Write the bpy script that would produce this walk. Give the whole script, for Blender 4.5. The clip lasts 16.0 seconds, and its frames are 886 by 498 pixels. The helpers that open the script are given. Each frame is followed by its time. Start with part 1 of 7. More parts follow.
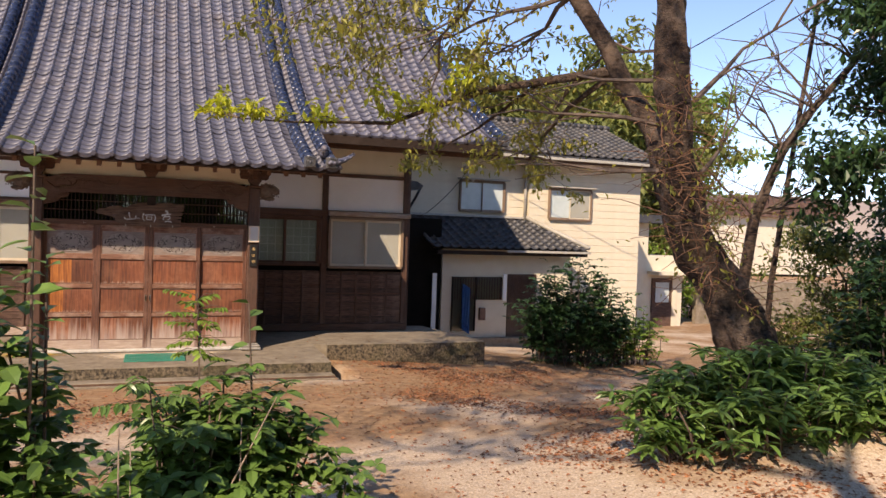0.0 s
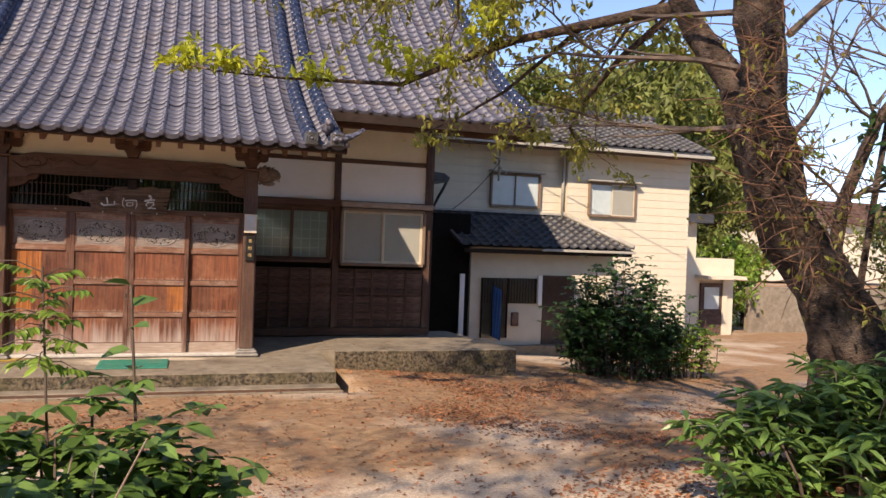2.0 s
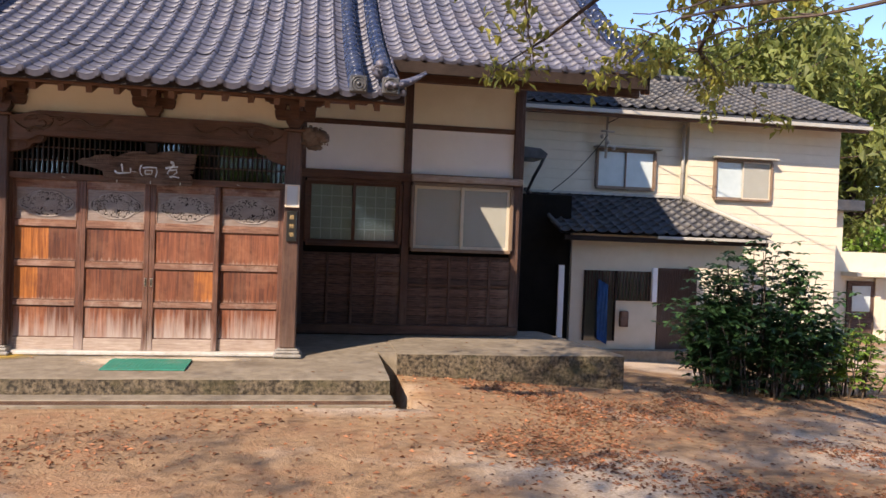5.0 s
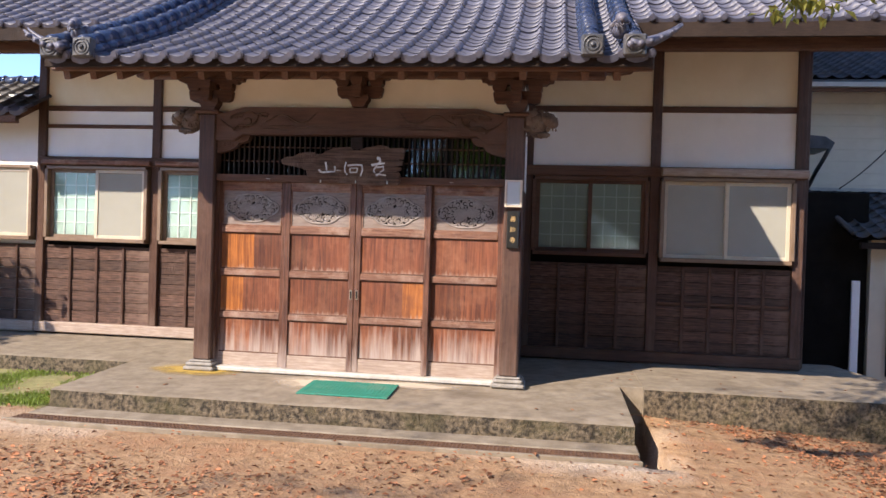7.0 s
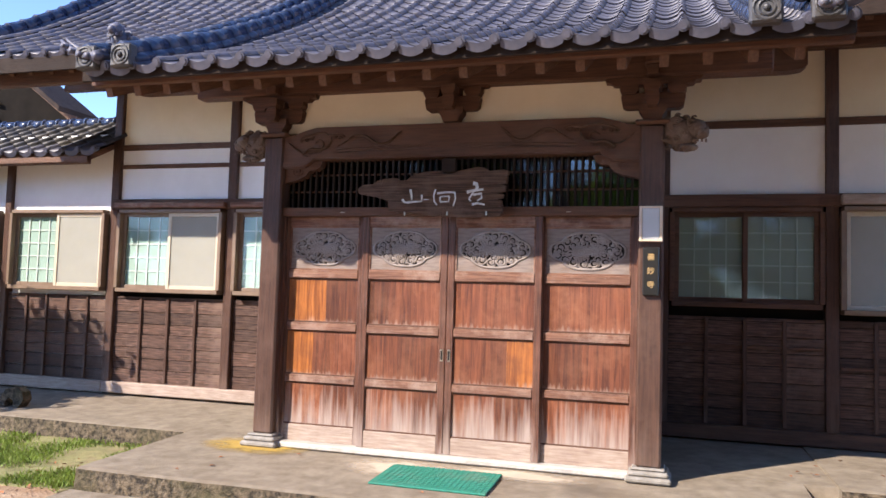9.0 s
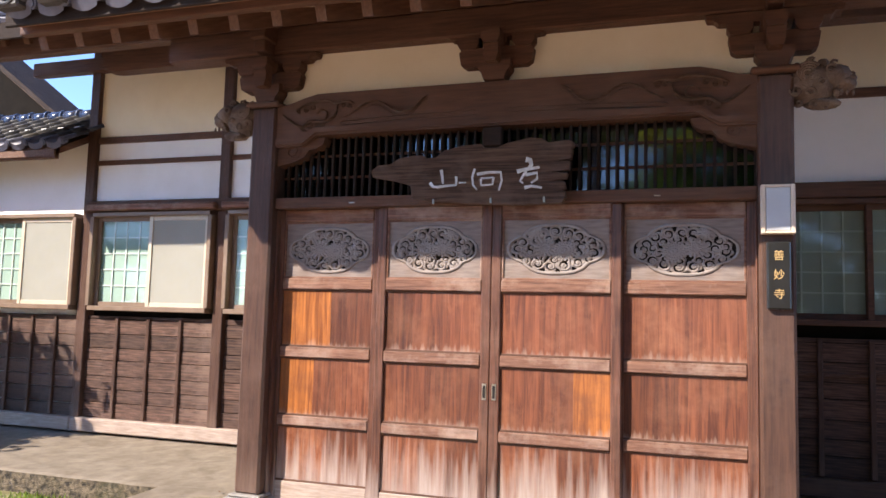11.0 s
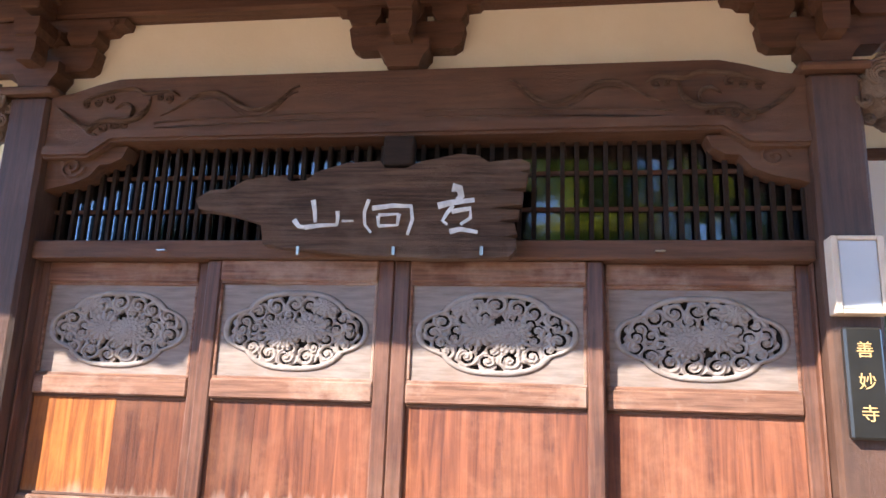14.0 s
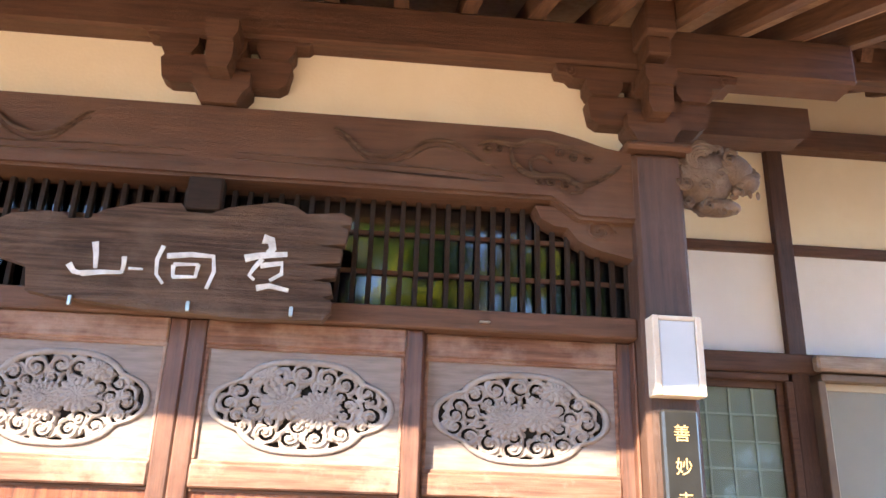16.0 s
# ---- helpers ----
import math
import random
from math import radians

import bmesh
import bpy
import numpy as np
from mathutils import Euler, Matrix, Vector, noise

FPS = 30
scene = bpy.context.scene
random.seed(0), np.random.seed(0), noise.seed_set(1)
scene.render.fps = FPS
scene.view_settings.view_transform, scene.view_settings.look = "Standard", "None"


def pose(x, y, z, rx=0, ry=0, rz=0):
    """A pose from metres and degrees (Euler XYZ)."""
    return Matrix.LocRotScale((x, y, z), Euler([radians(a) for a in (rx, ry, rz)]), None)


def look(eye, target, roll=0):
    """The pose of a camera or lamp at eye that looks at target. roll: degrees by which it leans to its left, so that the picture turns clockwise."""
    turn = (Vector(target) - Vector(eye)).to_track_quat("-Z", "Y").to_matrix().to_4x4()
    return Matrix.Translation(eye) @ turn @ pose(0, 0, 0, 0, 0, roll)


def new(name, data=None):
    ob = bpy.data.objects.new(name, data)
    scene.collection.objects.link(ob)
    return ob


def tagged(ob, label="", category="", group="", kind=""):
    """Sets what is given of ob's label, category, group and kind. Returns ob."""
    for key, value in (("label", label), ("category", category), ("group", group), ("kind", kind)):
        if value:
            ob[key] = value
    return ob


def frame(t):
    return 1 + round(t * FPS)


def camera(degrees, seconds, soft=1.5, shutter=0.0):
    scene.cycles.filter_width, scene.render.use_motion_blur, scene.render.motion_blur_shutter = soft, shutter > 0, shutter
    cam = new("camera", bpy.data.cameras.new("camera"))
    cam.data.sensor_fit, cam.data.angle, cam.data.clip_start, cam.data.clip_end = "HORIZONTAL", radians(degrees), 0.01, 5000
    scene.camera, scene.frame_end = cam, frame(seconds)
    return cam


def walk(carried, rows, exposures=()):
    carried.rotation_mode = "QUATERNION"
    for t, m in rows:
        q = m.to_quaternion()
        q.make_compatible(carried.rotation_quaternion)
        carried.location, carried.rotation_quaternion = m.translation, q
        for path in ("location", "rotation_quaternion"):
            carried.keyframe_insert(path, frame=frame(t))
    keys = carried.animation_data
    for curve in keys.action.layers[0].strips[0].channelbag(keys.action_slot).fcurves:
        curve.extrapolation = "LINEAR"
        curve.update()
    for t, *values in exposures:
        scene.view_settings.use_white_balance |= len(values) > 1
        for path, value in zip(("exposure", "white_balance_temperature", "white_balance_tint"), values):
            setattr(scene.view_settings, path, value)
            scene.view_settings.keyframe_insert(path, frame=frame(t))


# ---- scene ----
cam = camera(60.1, 16.0)
METRES, EYE, TILT, LEAN, TURN = 11.4, 1.613, 0.0, 0.0, -20.8
ROWS = [
    (0.0, 0.0, 0.0, 0.0, 0.04, -1.27, -1.94),
    (0.5, 0.0036, 0.0389, -0.0054, 0.55, -1.12, -1.94),
    (1.0, 0.009, 0.08, -0.0118, 1.2, -0.96, -2.0),
    (1.5, 0.0098, 0.1179, -0.0174, 1.94, -0.8, -2.08),
    (2.0, 0.0157, 0.1554, -0.022, 2.74, -0.81, -2.11),
    (2.5, 0.0178, 0.1918, -0.0271, 3.75, -0.86, -2.05),
    (3.0, 0.0258, 0.2268, -0.0303, 5.12, -0.91, -1.99),
    (5.5, 0.0222, 0.3999, -0.0488, 13.7, -1.11, -2.09),
    (6.0, 0.0108, 0.4372, -0.0505, 17.64, -0.99, -1.93),
    (6.5, 0.0036, 0.4725, -0.0519, 23.03, -0.8, -1.81),
    (7.0, -0.0077, 0.508, -0.0554, 28.84, -0.63, -1.82),
    (7.5, -0.0229, 0.5408, -0.056, 32.66, -0.06, -1.78),
    (8.0, -0.0375, 0.575, -0.0592, 34.47, 1.01, -1.68),
    (8.5, -0.0576, 0.6041, -0.0624, 36.15, 2.3, -1.65),
    (9.0, -0.0784, 0.6356, -0.065, 37.32, 3.55, -1.72),
    (9.5, -0.1023, 0.6651, -0.0658, 38.35, 4.1, -1.89),
    (12.0, -0.219, 0.7858, -0.0696, 38.87, 6.39, -1.69),
    (12.5, -0.2404, 0.8075, -0.0679, 38.27, 7.54, -1.65),
    (13.0, -0.2554, 0.8298, -0.0651, 36.74, 9.15, -1.71),
    (13.5, -0.2654, 0.8521, -0.0613, 32.94, 11.17, -1.88),
    (14.0, -0.2767, 0.868, -0.0624, 28.82, 13.46, -2.0),
    (14.5, -0.2844, 0.8785, -0.0605, 24.78, 15.04, -1.93),
    (15.0, -0.2846, 0.8872, -0.0605, 21.13, 16.53, -1.84),
    (15.5, -0.2837, 0.8906, -0.0598, 18.11, 17.98, -1.83),
    (16.0, -0.2825, 0.8905, -0.0594, 15.6, 19.33, -1.81),
]
walk(cam, [(t, pose(0, 0, EYE, TILT, LEAN, TURN) @ pose(METRES * x, METRES * y, METRES * z, 90 + pitch, roll, yaw)) for t, x, y, z, yaw, pitch, roll in ROWS],
     exposures=[(0, 1.05, 8200, 18), (3.0, 1.2, 7800, 17), (6.0, 1.47, 7200, 16), (9.0, 1.7, 6700, 15), (12.0, 1.85, 6800, 14), (13.5, 2.28, 6400, 12), (14.5, 2.78, 6700, 12), (16.0, 3.3, 7300, 11)])

# ---- light ----
SUN_TO = Vector((0.67, 0.74, 0.0)).normalized()
SUN_ELEV = 36.3
world = bpy.data.worlds.new("sky")
scene.world = world
world.use_nodes = True
wn = world.node_tree.nodes
sky = wn.new("ShaderNodeTexSky")
sky.sky_type = "NISHITA"
sky.sun_disc = False
sky.sun_elevation = radians(SUN_ELEV)
sky.sun_rotation = math.atan2(-SUN_TO.x, -SUN_TO.y)
sky.air_density, sky.dust_density, sky.ozone_density = 0.6, 0.0, 5.0
wn["Background"].inputs["Strength"].default_value = 0.15
world.node_tree.links.new(sky.outputs[0], wn["Background"].inputs["Color"])
sun = new("sun", bpy.data.lights.new("sun", "SUN"))
sun.data.energy, sun.data.angle, sun.data.color = 3.1, radians(0.55), (1.0, 0.92, 0.8)
down = math.tan(radians(SUN_ELEV))
sun.matrix_basis = look((-30 * SUN_TO.x, -30 * SUN_TO.y, 30 * down), (0, 0, 0))


# ---- materials ----
def material(name, c1, c2, scale=6.0, rough=0.75, bump=0.25, stretch=(1, 1, 1), wear=None, wear_scale=1.2, wear_amount=0.35,
             metal=0.0, warp=0.0, fine=70.0, depth=0.02, contrast=(0.3, 0.72), vary=0.0, island=0.0, coat=0.0, spec=0.5):
    """Two colours by a grain noise, a wear colour by a broad noise, fine relief."""
    m = bpy.data.materials.new(name)
    m.use_nodes = True
    n, l = m.node_tree.nodes, m.node_tree.links
    bsdf = n["Principled BSDF"]
    co = n.new("ShaderNodeTexCoord")
    mp = n.new("ShaderNodeMapping")
    mp.inputs["Scale"].default_value = stretch
    l.new(co.outputs["Object"], mp.inputs["Vector"])
    g = n.new("ShaderNodeTexNoise")
    g.inputs["Scale"].default_value, g.inputs["Detail"].default_value, g.inputs["Roughness"].default_value = scale, 7, 0.62
    g.inputs["Distortion"].default_value = warp
    l.new(mp.outputs[0], g.inputs["Vector"])
    ramp = n.new("ShaderNodeValToRGB")
    ramp.color_ramp.elements[0].position, ramp.color_ramp.elements[1].position = contrast
    ramp.color_ramp.elements[0].color, ramp.color_ramp.elements[1].color = (*c1, 1), (*c2, 1)
    l.new(g.outputs["Fac"], ramp.inputs[0])
    col = ramp.outputs[0]
    if wear:
        w = n.new("ShaderNodeTexNoise")
        w.inputs["Scale"].default_value, w.inputs["Detail"].default_value, w.inputs["Roughness"].default_value = wear_scale, 8, 0.68
        l.new(co.outputs["Object"], w.inputs["Vector"])
        wr = n.new("ShaderNodeMapRange")
        wr.inputs["From Min"].default_value, wr.inputs["From Max"].default_value = 0.48, 0.68
        wr.inputs["To Max"].default_value = wear_amount
        l.new(w.outputs["Fac"], wr.inputs["Value"])
        mix = n.new("ShaderNodeMix")
        mix.data_type = "RGBA"
        l.new(wr.outputs[0], mix.inputs[0])
        l.new(col, mix.inputs[6])
        mix.inputs[7].default_value = (*wear, 1)
        col = mix.outputs[2]
    for amount, kind, out in ((vary, "ShaderNodeObjectInfo", "Random"), (island, "ShaderNodeNewGeometry", "Random Per Island")):
        if amount:
            info = n.new(kind)
            r = n.new("ShaderNodeMapRange")
            r.inputs["To Min"].default_value, r.inputs["To Max"].default_value = 1 - amount, 1 + amount
            l.new(info.outputs[out], r.inputs["Value"])
            hsv = n.new("ShaderNodeHueSaturation")
            l.new(r.outputs[0], hsv.inputs["Value"])
            l.new(col, hsv.inputs["Color"])
            col = hsv.outputs[0]
    l.new(col, bsdf.inputs["Base Color"])
    bsdf.inputs["Roughness"].default_value = rough
    bsdf.inputs["Metallic"].default_value = metal
    bsdf.inputs["Coat Weight"].default_value = coat
    bsdf.inputs["Specular IOR Level"].default_value = spec
    if bump:
        f = n.new("ShaderNodeTexNoise")
        f.inputs["Scale"].default_value, f.inputs["Detail"].default_value = fine, 5
        l.new(mp.outputs[0], f.inputs["Vector"])
        add = n.new("ShaderNodeMath")
        add.operation = "ADD"
        l.new(g.outputs["Fac"], add.inputs[0])
        l.new(f.outputs["Fac"], add.inputs[1])
        b = n.new("ShaderNodeBump")
        b.inputs["Strength"].default_value, b.inputs["Distance"].default_value = bump, depth
        l.new(add.outputs[0], b.inputs["Height"])
        l.new(b.outputs[0], bsdf.inputs["Normal"])
    return m


def leaf_material(name, c1, c2, rough=0.45, through_light=0.35):
    m = material(name, c1, c2, 3.0, rough, 0.0, island=0.35)
    n, l = m.node_tree.nodes, m.node_tree.links
    bsdf = n["Principled BSDF"]
    tr = n.new("ShaderNodeBsdfTranslucent")
    mix = n.new("ShaderNodeMixShader")
    mix.inputs[0].default_value = through_light
    l.new(bsdf.inputs["Base Color"].links[0].from_socket, tr.inputs["Color"])
    l.new(bsdf.outputs[0], mix.inputs[1])
    l.new(tr.outputs[0], mix.inputs[2])
    l.new(mix.outputs[0], n["Material Output"].inputs["Surface"])
    return m


def glass_material(name, tint, rough=0.02, gloss=0.09):
    """Clear or tinted glass that mirrors a little."""
    m = bpy.data.materials.new(name)
    m.use_nodes = True
    n, l = m.node_tree.nodes, m.node_tree.links
    mirror = n.new("ShaderNodeBsdfGlossy")
    mirror.inputs["Roughness"].default_value = rough
    clear = n.new("ShaderNodeBsdfTransparent")
    clear.inputs["Color"].default_value = (*tint, 1)
    wave = n.new("ShaderNodeTexNoise")
    wave.inputs["Scale"].default_value = 9
    bump = n.new("ShaderNodeBump")
    bump.inputs["Strength"].default_value, bump.inputs["Distance"].default_value = 0.02, 0.02
    l.new(wave.outputs["Fac"], bump.inputs["Height"])
    l.new(bump.outputs[0], mirror.inputs["Normal"])
    mix = n.new("ShaderNodeMixShader")
    mix.inputs[0].default_value = gloss
    l.new(clear.outputs[0], mix.inputs[1])
    l.new(mirror.outputs[0], mix.inputs[2])
    l.new(mix.outputs[0], n["Material Output"].inputs["Surface"])
    return m


def bleached(m, z_low, z_high, colour, amount):
    """Rain-bleached foot of a door or post: streaks of pale wood that fade upwards."""
    n, l = m.node_tree.nodes, m.node_tree.links
    bsdf = n["Principled BSDF"]
    src = bsdf.inputs["Base Color"].links[0].from_socket
    co = n.new("ShaderNodeTexCoord")
    sep = n.new("ShaderNodeSeparateXYZ")
    l.new(co.outputs["Object"], sep.inputs[0])
    mp = n.new("ShaderNodeMapping")
    mp.inputs["Scale"].default_value = (26, 26, 1.6)
    l.new(co.outputs["Object"], mp.inputs["Vector"])
    no = n.new("ShaderNodeTexNoise")
    no.inputs["Scale"].default_value, no.inputs["Detail"].default_value = 1.0, 5
    l.new(mp.outputs[0], no.inputs["Vector"])
    ma = n.new("ShaderNodeMath")
    ma.operation = "MULTIPLY_ADD"
    l.new(no.outputs["Fac"], ma.inputs[0])
    ma.inputs[1].default_value = 0.9
    l.new(sep.outputs["Z"], ma.inputs[2])
    r = n.new("ShaderNodeMapRange")
    r.inputs["From Min"].default_value, r.inputs["From Max"].default_value = z_high + 0.45, z_low + 0.45
    r.inputs["To Max"].default_value = amount
    l.new(ma.outputs[0], r.inputs["Value"])
    mix = n.new("ShaderNodeMix")
    mix.data_type = "RGBA"
    l.new(r.outputs[0], mix.inputs[0])
    l.new(src, mix.inputs[6])
    mix.inputs[7].default_value = (*colour, 1)
    l.new(mix.outputs[2], bsdf.inputs["Base Color"])
    return m


def splashed(m, feet=(0.61, 0.15), height=0.05, colour=(0.46, 0.34, 0.27), amount=0.6):
    """Ragged pale fringe where rain splashes up from the rails that stick out under the panels."""
    n, l = m.node_tree.nodes, m.node_tree.links
    bsdf = n["Principled BSDF"]
    co = n.new("ShaderNodeTexCoord")
    sep = n.new("ShaderNodeSeparateXYZ")
    l.new(co.outputs["Object"], sep.inputs[0])
    mp = n.new("ShaderNodeMapping")
    mp.inputs["Scale"].default_value = (42, 42, 4)
    l.new(co.outputs["Object"], mp.inputs["Vector"])
    no = n.new("ShaderNodeTexNoise")
    no.inputs["Scale"].default_value, no.inputs["Detail"].default_value = 1.0, 4
    l.new(mp.outputs[0], no.inputs["Vector"])
    for z in feet:
        up = n.new("ShaderNodeMath")
        up.operation = "SUBTRACT"
        l.new(sep.outputs["Z"], up.inputs[0])
        up.inputs[1].default_value = z
        rag = n.new("ShaderNodeMath")
        rag.operation = "MULTIPLY_ADD"
        l.new(no.outputs["Fac"], rag.inputs[0])
        rag.inputs[1].default_value = 3.0 * height
        l.new(up.outputs[0], rag.inputs[2])
        r = n.new("ShaderNodeMapRange")
        r.inputs["From Min"].default_value, r.inputs["From Max"].default_value = 2.3 * height, 1.1 * height
        r.inputs["To Max"].default_value = amount
        l.new(rag.outputs[0], r.inputs["Value"])
        above = n.new("ShaderNodeMath")
        above.operation = "GREATER_THAN"
        l.new(up.outputs[0], above.inputs[0])
        above.inputs[1].default_value = -0.002
        both = n.new("ShaderNodeMath")
        both.operation = "MULTIPLY"
        l.new(r.outputs[0], both.inputs[0])
        l.new(above.outputs[0], both.inputs[1])
        mix = n.new("ShaderNodeMix")
        mix.data_type = "RGBA"
        l.new(both.outputs[0], mix.inputs[0])
        l.new(bsdf.inputs["Base Color"].links[0].from_socket, mix.inputs[6])
        mix.inputs[7].default_value = (*colour, 1)
        l.new(mix.outputs[2], bsdf.inputs["Base Color"])
    return m


def mesh_screen(name, colour, gaps):
    """Fine wire gauze: what lies behind shows through its gaps."""
    m = material(name, colour, [1.1 * v for v in colour], 3, 0.85, 0.0)
    n, l = m.node_tree.nodes, m.node_tree.links
    clear = n.new("ShaderNodeBsdfTransparent")
    mix = n.new("ShaderNodeMixShader")
    mix.inputs[0].default_value = gaps
    l.new(n["Principled BSDF"].outputs[0], mix.inputs[1])
    l.new(clear.outputs[0], mix.inputs[2])
    l.new(mix.outputs[0], n["Material Output"].inputs["Surface"])
    return m


TILE = material("blue_grey_roof_tile", (0.056, 0.058, 0.086), (0.135, 0.137, 0.186), 5, 0.48, 0.05, wear=(0.15, 0.115, 0.1), wear_scale=2.2, wear_amount=0.4, vary=0.12, island=0.14)
TILE_DARK = material("dark_roof_tile", (0.02, 0.021, 0.025), (0.065, 0.065, 0.072), 6, 0.5, 0.15, wear=(0.11, 0.09, 0.07), wear_scale=2.5, wear_amount=0.5, island=0.3)
RIDGE = material("glazed_ridge_tile", (0.014, 0.022, 0.055), (0.035, 0.055, 0.115), 4, 0.24, 0.06, wear=(0.1, 0.1, 0.115), wear_scale=3, wear_amount=0.4)
WOOD = material("dark_weathered_wood", (0.014, 0.008, 0.006), (0.036, 0.021, 0.015), 4, 0.75, 0.35, (3, 3, 22), spec=0.25, wear=(0.09, 0.06, 0.045), wear_scale=2, wear_amount=0.25)
WOOD_X = material("dark_weathered_beam_wood", (0.058, 0.0235, 0.013), (0.158, 0.07, 0.039), 3.2, 0.6, 0.45, (1.0, 15, 15), contrast=(0.3, 0.74), warp=0.3, wear=(0.18, 0.098, 0.062), wear_scale=2.4, wear_amount=0.4, fine=40)
WOOD_Y = material("rafter_wood", (0.08, 0.036, 0.021), (0.22, 0.11, 0.065), 4, 0.65, 0.3, (14, 1.2, 14))
SOFFIT = material("pale_soffit_board", (0.42, 0.235, 0.135), (0.64, 0.41, 0.26), 3, 0.7, 0.25, (9, 1.0, 14), wear=(0.33, 0.18, 0.105), wear_scale=1.5, wear_amount=0.5)
WOOD_V = bleached(material("post_wood", (0.044, 0.0178, 0.0102), (0.11, 0.048, 0.028), 3.4, 0.58, 0.45, (17, 17, 0.9), contrast=(0.3, 0.74), wear=(0.18, 0.1, 0.068), wear_scale=2.6, wear_amount=0.4), -0.5, -0.05, (0.25, 0.175, 0.135), 0.4)
DOOR_PANEL = splashed(bleached(material("red_brown_door_panel", (0.085, 0.0235, 0.0105), (0.24, 0.078, 0.034), 2.2, 0.45, 0.4, (17, 17, 0.8), contrast=(0.36, 0.68), warp=0.7, wear=(0.33, 0.145, 0.078), wear_scale=3.4, wear_amount=0.45, vary=0.3), -0.34, 0.02, (0.44, 0.35, 0.305), 0.9))
DOOR_ORANGE = splashed(bleached(material("orange_door_board", (0.2, 0.058, 0.014), (0.52, 0.18, 0.042), 2.2, 0.45, 0.4, (15, 15, 0.8), warp=0.9, contrast=(0.36, 0.66), wear=(0.15, 0.05, 0.022), wear_scale=3.8, wear_amount=0.7), -0.34, 0.02, (0.44, 0.35, 0.305), 0.9))
DOOR_FRAME = bleached(material("red_brown_door_frame", (0.058, 0.02, 0.0105), (0.165, 0.064, 0.036), 3.0, 0.5, 0.4, (20, 20, 1.0), contrast=(0.36, 0.68), wear=(0.24, 0.122, 0.08), wear_scale=2.4, wear_amount=0.45), -0.45, -0.1, (0.384, 0.304, 0.264), 0.85)
DOOR_RAIL = material("red_brown_door_rail", (0.105, 0.038, 0.02), (0.27, 0.125, 0.076), 3.0, 0.5, 0.4, (1.2, 20, 20), contrast=(0.36, 0.66), wear=(0.44, 0.31, 0.245), wear_scale=3.2, wear_amount=0.65)
CARVED = material("grey_weathered_carving", (0.2, 0.166, 0.15), (0.36, 0.318, 0.295), 9, 0.75, 0.3, wear=(0.19, 0.125, 0.098), wear_scale=4, wear_amount=0.4)
# near-black, so the shade inside the carved holes is in the colour
CARVED_BACK = material("carving_hole_shade", (0.01, 0.008, 0.007), (0.025, 0.018, 0.015), 9, 0.9, 0.2)
PANEL_PALE = material("pale_weathered_panel", (0.17, 0.132, 0.115), (0.306, 0.251, 0.225), 4, 0.75, 0.3, (2, 14, 14), wear=(0.23, 0.128, 0.085), wear_scale=3, wear_amount=0.4)
PLAQUE = material("grey_brown_plaque_wood", (0.055, 0.025, 0.0145), (0.26, 0.148, 0.094), 2.6, 0.78, 0.9, (1.0, 24, 24), contrast=(0.34, 0.7), warp=0.5, wear=(0.31, 0.2, 0.14), wear_scale=3, wear_amount=0.45, fine=40)
CARVED_HEAD = material("pale_carved_wood", (0.06, 0.036, 0.025), (0.2, 0.135, 0.1), 6, 0.78, 0.5, wear=(0.3, 0.225, 0.175), wear_scale=5, wear_amount=0.6)
BOARD = material("brown_wainscot_board", (0.032, 0.013, 0.009), (0.15, 0.078, 0.054), 3.4, 0.68, 0.5, (1.3, 20, 20), contrast=(0.37, 0.64), wear=(0.24, 0.155, 0.118), wear_scale=2.2, wear_amount=0.55, vary=0.35)
SILL = material("bleached_sill_wood", (0.28, 0.2, 0.16), (0.5, 0.4, 0.33), 4, 0.7, 0.3, (1.4, 14, 14), wear=(0.22, 0.13, 0.09), wear_scale=2, wear_amount=0.4)
FRAME_TAN = material("tan_window_frame", (0.161, 0.105, 0.0682), (0.236, 0.161, 0.112), 6, 0.5, 0.1)
FRAME_CREAM = material("cream_window_frame", (0.5, 0.43, 0.33), (0.6, 0.52, 0.41), 6, 0.45, 0.05)
PLASTER = material("white_plaster", (0.85, 0.85, 0.85), (0.9, 0.9, 0.9), 3, 0.9, 0.06, wear=(0.74, 0.725, 0.7), wear_scale=0.9, wear_amount=0.4)
CREAM = material("cream_plaster", (0.84, 0.75, 0.57), (0.9, 0.82, 0.65), 3, 0.9, 0.06, wear=(0.76, 0.67, 0.5), wear_scale=0.9, wear_amount=0.4)
SIDING = material("cream_siding", (0.6, 0.53, 0.41), (0.67, 0.6, 0.475), 3, 0.65, 0.05, wear=(0.558, 0.484, 0.372), wear_scale=0.8, wear_amount=0.3)
CONCRETE = material("weathered_concrete", (0.175, 0.14, 0.1), (0.31, 0.258, 0.196), 7, 0.88, 0.3, wear=(0.14, 0.105, 0.07), wear_scale=1.6, wear_amount=0.6, fine=120)
MOSSY = material("mossy_concrete_face", (0.026, 0.02, 0.013), (0.19, 0.145, 0.095), 22, 0.92, 0.9, contrast=(0.38, 0.62), wear=(0.07, 0.062, 0.024), wear_scale=2.4, wear_amount=0.75)
STONE = material("pale_base_stone", (0.2, 0.182, 0.16), (0.34, 0.315, 0.285), 20, 0.8, 0.3, wear=(0.2, 0.17, 0.14), wear_scale=4, wear_amount=0.5)
THRESHOLD = material("pale_threshold_stone", (0.42, 0.39, 0.35), (0.56, 0.53, 0.49), 16, 0.8, 0.25, wear=(0.3, 0.25, 0.2), wear_scale=3, wear_amount=0.5)
